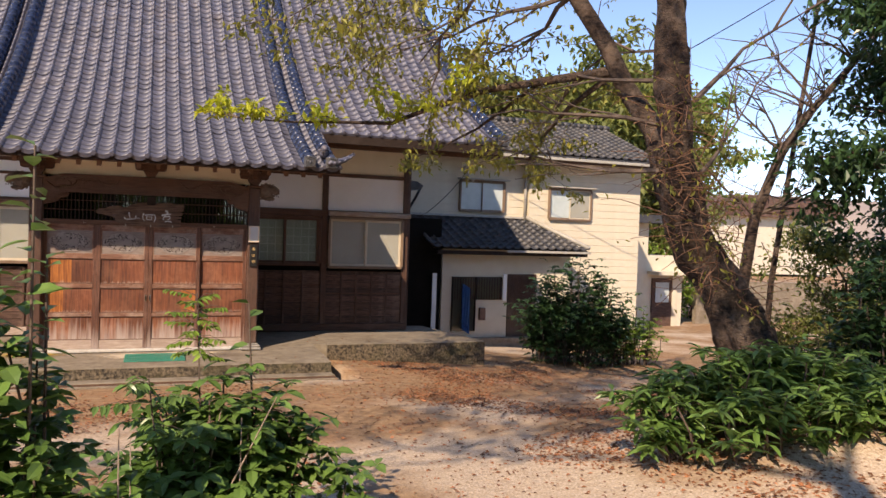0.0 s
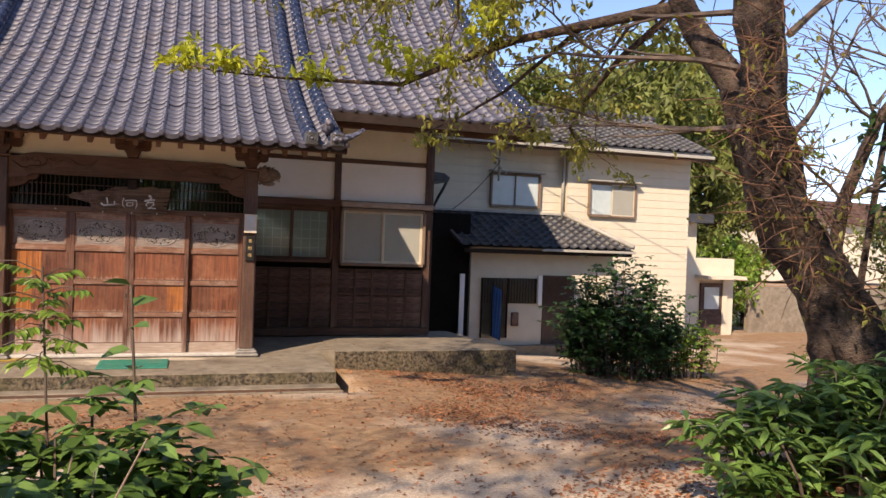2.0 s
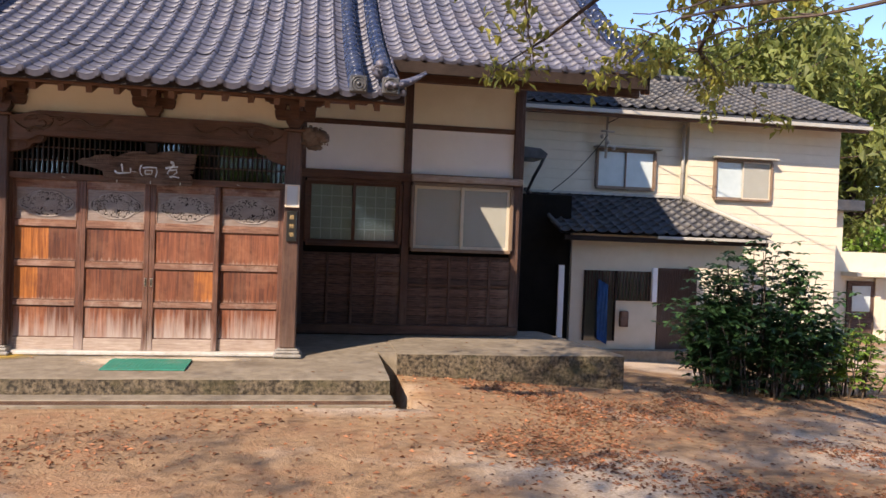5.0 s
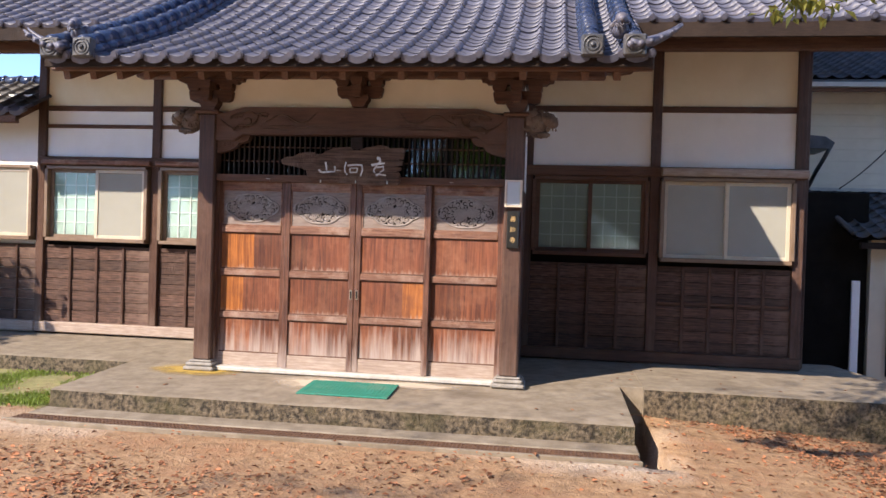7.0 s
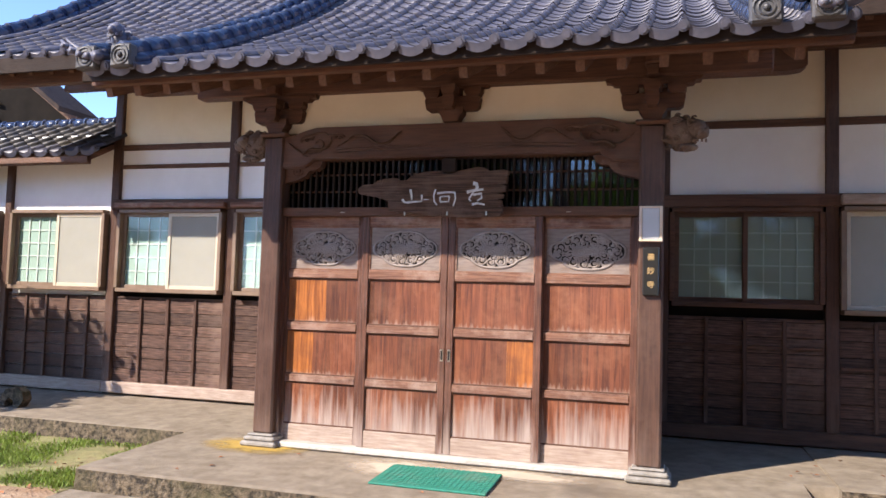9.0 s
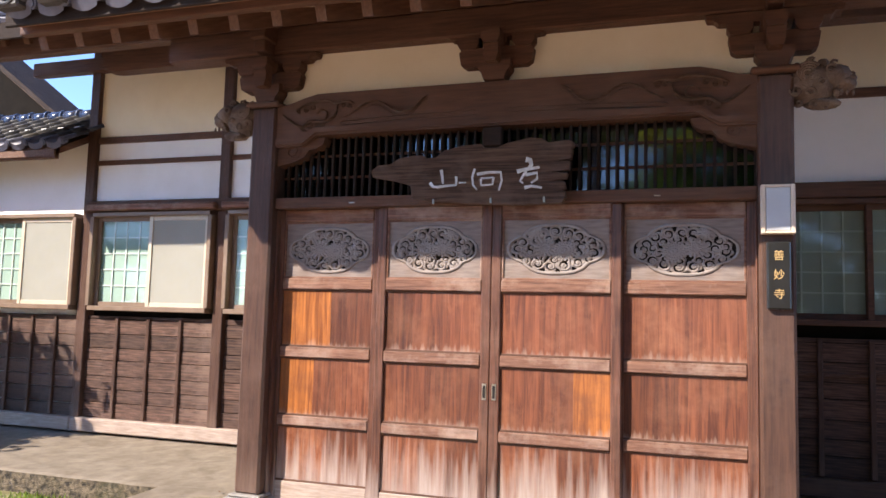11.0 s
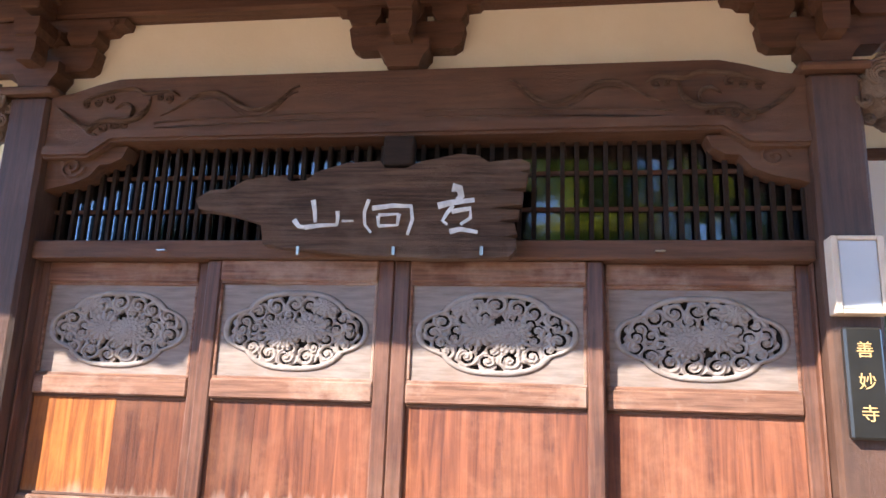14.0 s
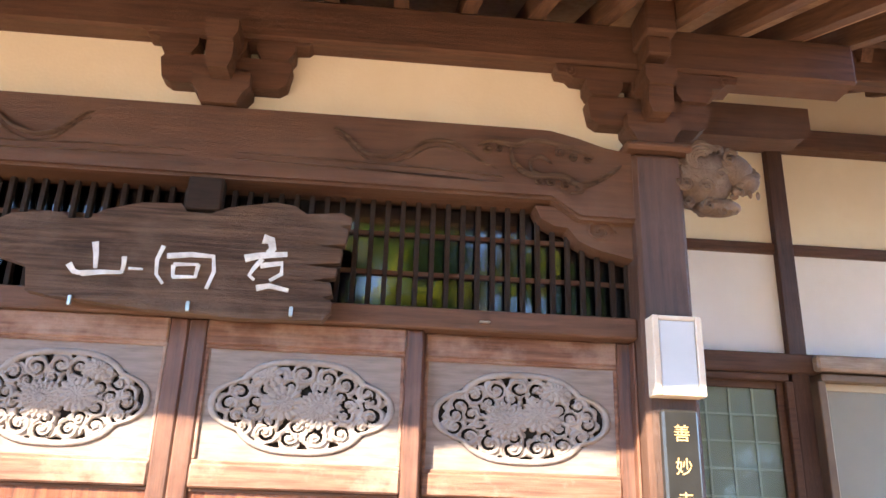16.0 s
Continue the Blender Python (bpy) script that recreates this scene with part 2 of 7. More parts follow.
SHOJI = material("shoji_paper", (0.36, 0.47, 0.43), (0.42, 0.53, 0.49), 2, 0.9, 0.02)
# shaded copy of the shoji paper, for the window beside the porch
SHOJI_DIM = material("shaded_grey_paper", (0.3, 0.32, 0.3), (0.36, 0.38, 0.35), 2, 0.9, 0.02)
SHOJI_BAR = material("pale_lattice_bar", (0.66, 0.7, 0.68), (0.74, 0.76, 0.74), 4, 0.7, 0.05)
# bars toned close to that paper: shade and the pane's veil in colour
SHOJI_BAR_DIM = material("shaded_lattice_bar", (0.44, 0.47, 0.45), (0.5, 0.52, 0.5), 4, 0.7, 0.05)
SCREEN = mesh_screen("insect_screen", (0.43, 0.42, 0.37), 0.42)
GLASS = glass_material("window_glass", (0.9, 0.94, 0.92), gloss=0.03)
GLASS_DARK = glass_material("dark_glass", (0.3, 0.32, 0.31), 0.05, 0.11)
FROST = material("frosted_glass", (0.42, 0.48, 0.48), (0.54, 0.6, 0.6), 2, 0.22, 0.02)
# near-black: shade of hollows, passage and gable is put into the colour
DARK = material("shade_black", (0.008, 0.007, 0.006), (0.016, 0.013, 0.011), 3, 0.95, 0.0, spec=0.1)
METAL = material("brushed_metal", (0.5, 0.46, 0.38), (0.62, 0.58, 0.5), 20, 0.3, 0.05, metal=1.0)
IRON = material("rusty_grating", (0.07, 0.035, 0.022), (0.16, 0.085, 0.05), 18, 0.75, 0.3)
BLACK = material("black_lacquer", (0.012, 0.012, 0.012), (0.025, 0.024, 0.023), 6, 0.3, 0.05)
GOLD = material("gold_paint", (0.5, 0.33, 0.14), (0.66, 0.46, 0.22), 20, 0.35, 0.0)
WHITE_PAINT = material("white_paint", (0.42, 0.41, 0.39), (0.74, 0.73, 0.71), 26, 0.7, 0.3)
LAMP_WHITE = material("milky_lamp_pane", (0.5, 0.53, 0.56), (0.56, 0.58, 0.61), 4, 0.35, 0.0)
LAMP_FRAME = material("pale_lamp_frame", (0.62, 0.5, 0.38), (0.74, 0.62, 0.5), 8, 0.6, 0.1)
MAT_GREEN = material("green_rubber_mat", (0.01, 0.16, 0.11), (0.02, 0.24, 0.17), 30, 0.7, 0.4, wear=(0.16, 0.2, 0.15), wear_scale=5, wear_amount=0.5)
BLUE = material("blue_sheet", (0.03, 0.12, 0.35), (0.05, 0.2, 0.5), 6, 0.5, 0.2)
PVC = material("grey_pipe", (0.35, 0.33, 0.29), (0.45, 0.42, 0.37), 6, 0.5, 0.05)
BARK = material("cherry_bark", (0.015, 0.00968, 0.00748), (0.108, 0.0658, 0.0464), 9, 0.9, 0.9, (1.6, 1.6, 3.2), contrast=(0.36, 0.64), wear=(0.299, 0.216, 0.165), wear_scale=3.2, wear_amount=0.6, fine=30, depth=0.05)
TWIG = material("twig_bark", (0.06, 0.042, 0.034), (0.16, 0.115, 0.09), 9, 0.85, 0.3)
LEAF_CHERRY = leaf_material("yellow_green_leaf", (0.204, 0.212, 0.034), (0.408, 0.365, 0.085), 0.5, 0.45)
LEAF_SPRAY = leaf_material("bright_yellow_green_leaf", (0.36, 0.42, 0.035), (0.6, 0.6, 0.08), 0.5, 0.5)
LEAF_SHRUB = leaf_material("glossy_green_leaf", (0.063, 0.135, 0.0297), (0.171, 0.279, 0.072), 0.36, 0.25)
LEAF_LIGHT = leaf_material("light_green_leaf", (0.114, 0.211, 0.0308), (0.264, 0.378, 0.0704), 0.4, 0.4)
LEAF_DARK = leaf_material("dark_green_leaf", (0.021, 0.0595, 0.0196), (0.0595, 0.122, 0.042), 0.35, 0.2)
LEAF_FAR = leaf_material("olive_far_leaf", (0.12, 0.15, 0.034), (0.27, 0.29, 0.08), 0.6, 0.4)
TWIG_RED = material("red_brown_twig", (0.13, 0.06, 0.036), (0.32, 0.17, 0.10), 9, 0.85, 0.3)
LEAF_DRY = material("fallen_leaf", (0.13, 0.05, 0.024), (0.4, 0.165, 0.075), 3, 0.8, 0.0, island=0.6)
GRASS = leaf_material("grass_blade", (0.14, 0.21, 0.035), (0.33, 0.42, 0.09), 0.6, 0.4)


def ground_material():
    m = material("leafy_earth", (0.2, 0.115, 0.058), (0.43, 0.27, 0.15), 9, 0.95, 0.8, wear=(0.3, 0.148, 0.074), wear_scale=1.5, wear_amount=0.8, fine=40)
    n, l = m.node_tree.nodes, m.node_tree.links
    bsdf = n["Principled BSDF"]
    src = bsdf.inputs["Base Color"].links[0].from_socket
    co = n.new("ShaderNodeTexCoord")
    sand = n.new("ShaderNodeTexNoise")
    sand.inputs["Scale"].default_value, sand.inputs["Detail"].default_value = 0.45, 6
    l.new(co.outputs["Object"], sand.inputs["Vector"])
    # more bare sand along the path than by the porch, where the litter gathers
    sep = n.new("ShaderNodeSeparateXYZ")
    l.new(co.outputs["Object"], sep.inputs[0])
    near = n.new("ShaderNodeMapRange")
    near.inputs["From Min"].default_value, near.inputs["From Max"].default_value = 10.5, 6.5
    near.inputs["To Min"].default_value, near.inputs["To Max"].default_value = -0.08, 0.06
    l.new(sep.outputs["Y"], near.inputs["Value"])
    total = n.new("ShaderNodeMath")
    l.new(sand.outputs["Fac"], total.inputs[0])
    l.new(near.outputs[0], total.inputs[1])
    r = n.new("ShaderNodeMapRange")
    r.inputs["From Min"].default_value, r.inputs["From Max"].default_value = 0.45, 0.58
    r.inputs["To Max"].default_value = 0.75
    l.new(total.outputs[0], r.inputs["Value"])
    grit = n.new("ShaderNodeTexVoronoi")
    grit.inputs["Scale"].default_value = 55
    l.new(co.outputs["Object"], grit.inputs["Vector"])
    gr = n.new("ShaderNodeValToRGB")
    gr.color_ramp.elements[0].color, gr.color_ramp.elements[1].color = (0.42, 0.32, 0.23, 1), (0.76, 0.63, 0.5, 1)
    l.new(grit.outputs["Color"], gr.inputs[0])
    mix = n.new("ShaderNodeMix")
    mix.data_type = "RGBA"
    l.new(r.outputs[0], mix.inputs[0])
    l.new(src, mix.inputs[6])
    l.new(gr.outputs[0], mix.inputs[7])
    l.new(mix.outputs[2], bsdf.inputs["Base Color"])
    return m


EARTH = ground_material()


def stain_material(name, colour, amount):
    """A ragged, see-through film, densest at its middle."""
    m = material(name, colour, [0.8 * v for v in colour], 8, 0.9, 0.0)
    n, l = m.node_tree.nodes, m.node_tree.links
    co = n.new("ShaderNodeTexCoord")
    ball = n.new("ShaderNodeTexGradient")
    ball.gradient_type = "SPHERICAL"
    l.new(co.outputs["Object"], ball.inputs["Vector"])
    no = n.new("ShaderNodeTexNoise")
    no.inputs["Scale"].default_value, no.inputs["Detail"].default_value = 3.5, 7
    l.new(co.outputs["Object"], no.inputs["Vector"])
    mul = n.new("ShaderNodeMath")
    mul.operation = "MULTIPLY"
    l.new(ball.outputs["Fac"], mul.inputs[0])
    l.new(no.outputs["Fac"], mul.inputs[1])
    r = n.new("ShaderNodeMapRange")
    r.inputs["From Min"].default_value, r.inputs["From Max"].default_value = 0.06, 0.32
    r.inputs["To Max"].default_value = amount
    l.new(mul.outputs[0], r.inputs["Value"])
    l.new(r.outputs[0], n["Principled BSDF"].inputs["Alpha"])
    return m


STAIN_YELLOW = stain_material("yellow_stain", (0.5, 0.33, 0.07), 0.85)
STAIN_PALE = stain_material("pale_sand_stain", (0.62, 0.52, 0.4), 0.9)


# ---- building blocks ----
def mesh_object(name, data, mat, parent=None, label=""):
    ob = new(name, data)
    if mat and not data.materials:
        data.materials.append(mat)
    if parent:
        ob.parent = parent
        if parent.type == "EMPTY":
            ob.matrix_parent_inverse = parent.matrix_basis.inverted()
    return tagged(ob, label)


def part(name, bm, mat, parent=None, label="", smooth=False):
    me = bpy.data.meshes.new(name)
    bm.to_mesh(me)
    bm.free()
    if smooth:
        me.shade_smooth()
    return mesh_object(name, me, mat, parent, label)


def thing(name, at, label, category, group="", kind=""):
    ob = new(name)
    ob.matrix_basis = Matrix.Translation(at)
    ob.empty_display_size = 0.1
    return tagged(ob, label, category, group, kind)


def box(bm, x0, x1, y0, y1, z0, z1, bevel=0.0, m=None):
    made = bmesh.ops.create_cube(bm, size=1)
    vs = made["verts"]
    for v in vs:
        v.co = Vector(((x0 + x1) / 2 + v.co.x * (x1 - x0), (y0 + y1) / 2 + v.co.y * (y1 - y0), (z0 + z1) / 2 + v.co.z * (z1 - z0)))
    if bevel:
        edges = {e for v in vs for e in v.link_edges}
        out = bmesh.ops.bevel(bm, geom=list(edges), offset=bevel, segments=1, affect="EDGES", clamp_overlap=True)
        vs = list({v for f in out["faces"] for v in f.verts} | {v for v in vs if v.is_valid})
    if m:
        bmesh.ops.transform(bm, matrix=m, verts=vs)
    return vs


def block(name, x0, x1, y0, y1, z0, z1, mat, parent=None, label="", bevel=0.006):
    bm = bmesh.new()
    box(bm, x0, x1, y0, y1, z0, z1, bevel)
    return part(name, bm, mat, parent, label)


def tube(bm, pts, radii, seg=8, lump=0.0):
    """A round limb through the points, tapering by the radii."""
    rings = []
    pts = [Vector(p) for p in pts]
    ref = Vector((0.31, 0.93, 0.2))
    for i, p in enumerate(pts):
        d = (pts[min(i + 1, len(pts) - 1)] - pts[max(i - 1, 0)]).normalized()
        a = d.cross(ref).normalized()
        b = d.cross(a)
        ring = []
        for k in range(seg):
            t = 2 * math.pi * k / seg
            q = Vector((math.cos(t), math.sin(t), 0))
            r = radii[i] * (1 + lump * noise.noise(p * 2.3 + q * 1.3) + 0.5 * lump * noise.noise(p * 6.1 + q * 2.9))
            ring.append(bm.verts.new(p + (a * math.cos(t) + b * math.sin(t)) * r))
        rings.append(ring)
    for r0, r1 in zip(rings, rings[1:]):
        for k in range(seg):
            bm.faces.new((r0[k], r0[(k + 1) % seg], r1[(k + 1) % seg], r1[k]))
    bm.faces.new(rings[-1])
    bm.faces.new(rings[0][::-1])


def prism(bm, outline, y0, y1):
    """An outline in x and z, given depth from y0 to y1."""
    a = [bm.verts.new((x, y0, z)) for x, z in outline]
    b = [bm.verts.new((x, y1, z)) for x, z in outline]
    bm.faces.new(a)
    bm.faces.new(b[::-1])
    for i in range(len(a)):
        j = (i + 1) % len(a)
        bm.faces.new((a[j], a[i], b[i], b[j]))
    bmesh.ops.recalc_face_normals(bm, faces=bm.faces)


def lerp_table(t, xs, ys):
    return float(np.interp(t, xs, ys))


def smoothstep(a, b, t):
    t = min(1, max(0, (t - a) / (b - a)))
    return t * t * (3 - 2 * t)


def ground_z(x, y):
    z = lerp_table(y, (-40, -2, 0, 2.4, 4.2, 5.5, 7, 9, 11.5, 14, 18, 30, 80), (0.4, 0.08, 0.0, -0.2, -0.4, -0.5, -0.58, -0.63, -0.69, -0.74, -1.0, -1.2, -1.2))
    z -= 0.06 * max(0, min(x, 12) - 2.9) * smoothstep(6.5, 11, y)
    z += 0.75 * math.exp(-(((x - 6.6) / 2.0) ** 2 + ((y - 5.6) / 1.7) ** 2))
    return z


# ---- ground ----
def build_ground():
    xs = sorted({*np.arange(-14, 20.01, 0.4).round(3), 2.74, 2.76, 2.94, 2.96, -400, -150, -60, -30, -20, 28, 45, 80, 150, 400})
    ys = sorted({*np.arange(-8, 26.01, 0.4).round(3), 11.38, 11.4, 13.38, 13.42, -400, -150, -50, -20, 34, 50, 90, 160, 400})
    bm = bmesh.new()
    rows = []
    for y in ys:
        row = []
        for x in xs:
            z = ground_z(x, y) + 0.025 * noise.noise(Vector((x * 0.9, y * 0.9, 0)))
            if 2.75 < x < 2.95 and 11.39 < y < 13.4:
                z = -1.05
            if abs(x) < 2.75 and 11.45 < y < 12.6 or -2.7 < x < 5.8 and y > 13.5 and y < 22:
                z = min(z, -0.76)
            if -9.6 < x < -2.5 and 12.0 < y < 13.9:
                z = min(z, -0.79)
            row.append(bm.verts.new((x, y, z)))
        rows.append(row)
    for r0, r1 in zip(rows, rows[1:]):
        for i in range(len(xs) - 1):
            bm.faces.new((r0[i], r0[i + 1], r1[i + 1], r1[i]))
    ob = part("ground", bm, EARTH, smooth=True)
    tagged(ob, "sandy earth forecourt strewn with reddish dry leaves", "ground", kind="structure")


build_ground()

# ---- concrete platforms ----
def sloped_slab(name, x0, x1, y0, y1, z_front, z_back, z_bottom, label, face=True, skew=0.0):
    """A slab whose top falls to the front; its front face is rough and mossy. skew pulls the back right corner."""
    ob = thing(name, ((x0 + x1) / 2, y0, z_bottom), label, "platform", kind="structure")
    bm = bmesh.new()
    n = 24
    top = []
    for i in range(n + 1):
        u = i / n
        xf, xb = x0 + (x1 - x0) * u, x0 + (x1 + skew - x0) * u
        w = 0.012 * noise.noise(Vector((xf * 2.1, y0, 0)))
        top.append((bm.verts.new((xf, y0 + w, z_front + 0.3 * w)), bm.verts.new((xb, y1, z_back)), bm.verts.new((xf, y0 + 0.04 + w, z_front + 0.012)),
                    bm.verts.new((xf, y0 - 0.004 + w, z_bottom)), bm.verts.new((xb, y1, z_bottom))))
    for a, b in zip(top, top[1:]):
        bm.faces.new((a[2], b[2], b[1], a[1]))
        bm.faces.new((a[0], b[0], b[2], a[2]))
    bm.faces.new((top[0][3], top[0][0], top[0][2], top[0][1], top[0][4]))
    bm.faces.new((top[-1][4], top[-1][1], top[-1][2], top[-1][0], top[-1][3]))
    part("slab_top", bm, CONCRETE, ob)
    bm = bmesh.new()
    cols = []
    for i in range(60 + 1):
        u = i / 60
        x = x0 + (x1 - x0) * u
        w = 0.012 * noise.noise(Vector((x * 2.1, y0, 0)))
        col = []
        for k in range(7):
            v = k / 6
            r = 0.014 * noise.noise(Vector((x * 9, v * 5, 3))) * math.sin(math.pi * v)
            col.append(bm.verts.new((x, y0 + w - 0.002 + r - 0.01 * math.sin(math.pi * v), z_bottom + (z_front + 0.3 * w - z_bottom) * v)))
        cols.append(col)
    for a, b in zip(cols, cols[1:]):
        for k in range(6):
            bm.faces.new((a[k], b[k], b[k + 1], a[k + 1]))
    part("slab_face", bm, MOSSY, ob, "rough mossy pebbled concrete face")
    return ob


sloped_slab("platform_porch", -2.62, 2.72, 12.02, 13.55, -0.53, -0.47, -0.9, "worn grey concrete porch platform with mossy pebbled front")
sloped_slab("platform_right", 2.96, 6.02, 13.42, 15.85, -0.47, -0.46, -1.1, "concrete walkway slab with mossy crumbling front edge", skew=-0.45)
sloped_slab("platform_left", -9.5, -2.05, 13.65, 15.5, -0.53, -0.47, -0.9, "concrete walkway slab beside a grass strip")
block("platform_fill", -2.05, 2.96, 13.55, 15.55, -0.9, -0.468, CONCRETE, bevel=0)
tagged(bpy.data.objects["platform_fill"], "plain concrete slab at the foot of the wall", "platform", kind="structure")
bm = bmesh.new()
box(bm, -2.66, 2.74, 11.76, 12.03, -0.9, -0.685, 0.012)
tagged(part("kerb_ledge", bm, CONCRETE), "low concrete ledge beside the drain channel", "kerb", kind="structure")


def drain():
    ob = thing("drain_channel", (0, 11.65, -0.76), "narrow drain with a rusty perforated metal grating", "drain", kind="structure")
    block("channel_edge", -2.75, 2.74, 11.535, 11.575, -0.9, -0.69, CONCRETE, ob)
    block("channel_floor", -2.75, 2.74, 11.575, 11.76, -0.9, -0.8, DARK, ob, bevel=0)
    bm = bmesh.new()
    for k in range(4):
        y = 11.585 + k * 0.052
        box(bm, -2.7, 2.72, y, y + 0.012, -0.716, -0.694)
    x = -2.7
    while x < 2.72:
        box(bm, x, x + 0.011, 11.58, 11.755, -0.712, -0.697)
        x += 0.033
    tagged(part("grating", bm, IRON, ob, "rusty brown metal grating"), kind="stuff")


drain()

# ---- roofs ----
def spiral(cx, cz, r0, turns, a0, y, n=26, grow=1.0, flip=1):
    return [(cx + r0 * grow * (1 - 0.86 * k / n) * math.cos(a0 + flip * turns * 2 * math.pi * k / n), y, cz + r0 * (1 - 0.86 * k / n) * math.sin(a0 + flip * turns * 2 * math.pi * k / n)) for k in range(n + 1)]


PROFILE_Y = (11.9, 13.0, 14.0, 14.76, 15.4, 16.4, 17.5, 19.0, 21.2)
PROFILE_Z = (2.555, 3.01, 3.52, 3.95, 4.37, 5.1, 6.0, 7.35, 9.35)
PITCH = 0.236


def roof_point(y):
    z = lerp_table(y, PROFILE_Y, PROFILE_Z)
    d = (lerp_table(y + 0.3, PROFILE_Y, PROFILE_Z) - lerp_table(y - 0.3, PROFILE_Y, PROFILE_Z)) / (min(y + 0.3, 21.2) - max(y - 0.3, 11.9))
    return z, math.atan(d)


def tile_section():
    pts = []
    for k in range(6):
        u = 0.72 * k / 5
        pts.append((u, -0.026 * math.sin(math.pi * u / 0.72)))
    for k in range(1, 6):
        u = 0.72 + 0.28 * k / 5
        pts.append((u, 0.036 * math.sin(math.pi * (u - 0.72) / 0.28)))
    return pts


def tile_mesh(name, pitch, length, thick, cap=False):
    """One wave tile: a trough and a roll, with its lower lip; an eave tile has a hanging lip and a round end cap."""
    bm = bmesh.new()
    front, back, low = [], [], []
    for u, h in tile_section():
        x = u * pitch * 1.02
        front.append(bm.verts.new((x, 0, h + thick)))
        back.append(bm.verts.new((x, length, h)))
        low.append(bm.verts.new((x, 0.004, h - (0.042 if cap and u < 0.74 else 0.0))))
    for i in range(len(front) - 1):
        f = bm.faces.new((front[i], front[i + 1], back[i + 1], back[i]))
        f.smooth = True
        bm.faces.new((low[i], low[i + 1], front[i + 1], front[i]))
    if cap:
        c = Vector((0.86 * pitch, -0.012, 0.012))
        for r, y in ((0.037, -0.012), (0.022, -0.02)):
            ring = [bm.verts.new((c.x + r * math.cos(t), y, c.z + r * math.sin(t))) for t in [2 * math.pi * k / 12 for k in range(12)]]
            wall = [bm.verts.new((v.co.x, 0.06, v.co.z)) for v in ring]
            bm.faces.new(ring)
            for k in range(12):
                bm.faces.new((ring[k], wall[k], wall[(k + 1) % 12], ring[(k + 1) % 12]))
        bmesh.ops.recalc_face_normals(bm, faces=bm.faces)
    me = bpy.data.meshes.new(name)
    bm.to_mesh(me)
    bm.free()
    me.materials.append(TILE)
    return me


TILE_MESH = tile_mesh("roof_tile", PITCH, 0.27, 0.011)
EAVE_MESH = tile_mesh("eave_tile", PITCH, 0.27, 0.02, True)


def join_tiles(name, places, mesh, mat, parent, label=""):
    """Many alike pieces in one mesh."""
    v0 = np.array([v.co[:] for v in mesh.vertices])
    faces = [tuple(p.vertices) for p in mesh.polygons]
    vs, fs = [], []
    for k, m in enumerate(places):
        a = np.array(m)
        vs.append(v0 @ a[:3, :3].T + a[:3, 3])
        o = k * len(v0)
        fs += [tuple(i + o for i in f) for f in faces]
    me = bpy.data.meshes.new(name)
    me.from_pydata(np.concatenate(vs).tolist(), [], fs)
    me.polygons.foreach_set("use_smooth", [p.use_smooth for p in mesh.polygons] * len(places))
    ob = mesh_object(name, me, mat, parent, label)
    return tagged(ob, kind="stuff")


def slope_rows(y0, y1, step):
    """Places up the slope, evenly spaced along it."""
    y, out = y0, []
    while y < y1:
        z, a = roof_point(y)
        out.append((y, z, a))
        y += step * math.cos(a)
    return out


def roof_deck(name, x0, x1, y0, y1, lift, parent, mat=SOFFIT, thick=0.06, seg=24):
    bm = bmesh.new()
    prev = None
    for i in range(seg + 1):
        y = y0 + (y1 - y0) * i / seg
        z = roof_point(y)[0] + lift
        row = [bm.verts.new(c) for c in ((x0, y, z - 0.03), (x1, y, z - 0.03), (x1, y, z - 0.03 - thick), (x0, y, z - 0.03 - thick))]
        if prev:
            for a, b in ((0, 1), (1, 2), (2, 3), (3, 0)):
                bm.faces.new((prev[a], prev[b], row[b], row[a]))
        else:
            bm.faces.new(row)
        prev = row
    bm.faces.new(prev[::-1])
    bmesh.ops.recalc_face_normals(bm, faces=bm.faces)
    return part(name, bm, mat, parent)


def ridge_roll(name, x, y0, y1, lift, r, parent, knob=True):
    """A raised row of round cover tiles running up the slope, with joint collars and a square end tile."""
    bm = bmesh.new()
    rows = slope_rows(y0, y1, 0.25)
    for (ya, za, aa), (yb, zb, ab) in zip(rows, rows[1:]):
        tube(bm, [(x, ya - 0.02, za + lift), (x, ya + 0.03, za + lift + 0.02), (x, yb, zb + lift)], [r * 1.08, r * 1.05, r * 0.97], 10)
        for k in (-1, 1):
            tube(bm, [(x + k * r * 0.72, ya, za + lift - r * 0.85), (x + k * r * 0.72, yb, zb + lift - r * 0.85)], [r * 0.7, r * 0.7], 6)
    ob = part(name, bm, RIDGE, parent, "glazed blue-grey round ridge tiles", smooth=True)
    if knob:
        z = roof_point(y0)[0] + lift
        bm = bmesh.new()
        box(bm, x - r * 1.25, x + r * 1.25, y0 - 0.06, y0 + 0.03, z - r * 1.7, z + r * 0.7, 0.014)
        for q in (1.0, 0.62):
            ring = [(x + r * q * math.cos(t), y0 - 0.062, z - r * 0.5 + r * q * math.sin(t)) for t in [2 * math.pi * k / 16 for k in range(17)]]
            tube(bm, ring, [0.008] * 17, 5)
        bmesh.ops.create_uvsphere(bm, u_segments=8, v_segments=6, radius=r * 0.3, matrix=Matrix.Translation((x, y0 - 0.06, z - r * 0.5)))
        part("end_tile", bm, TILE_DARK, parent, "square patterned ridge end tile")
    return ob


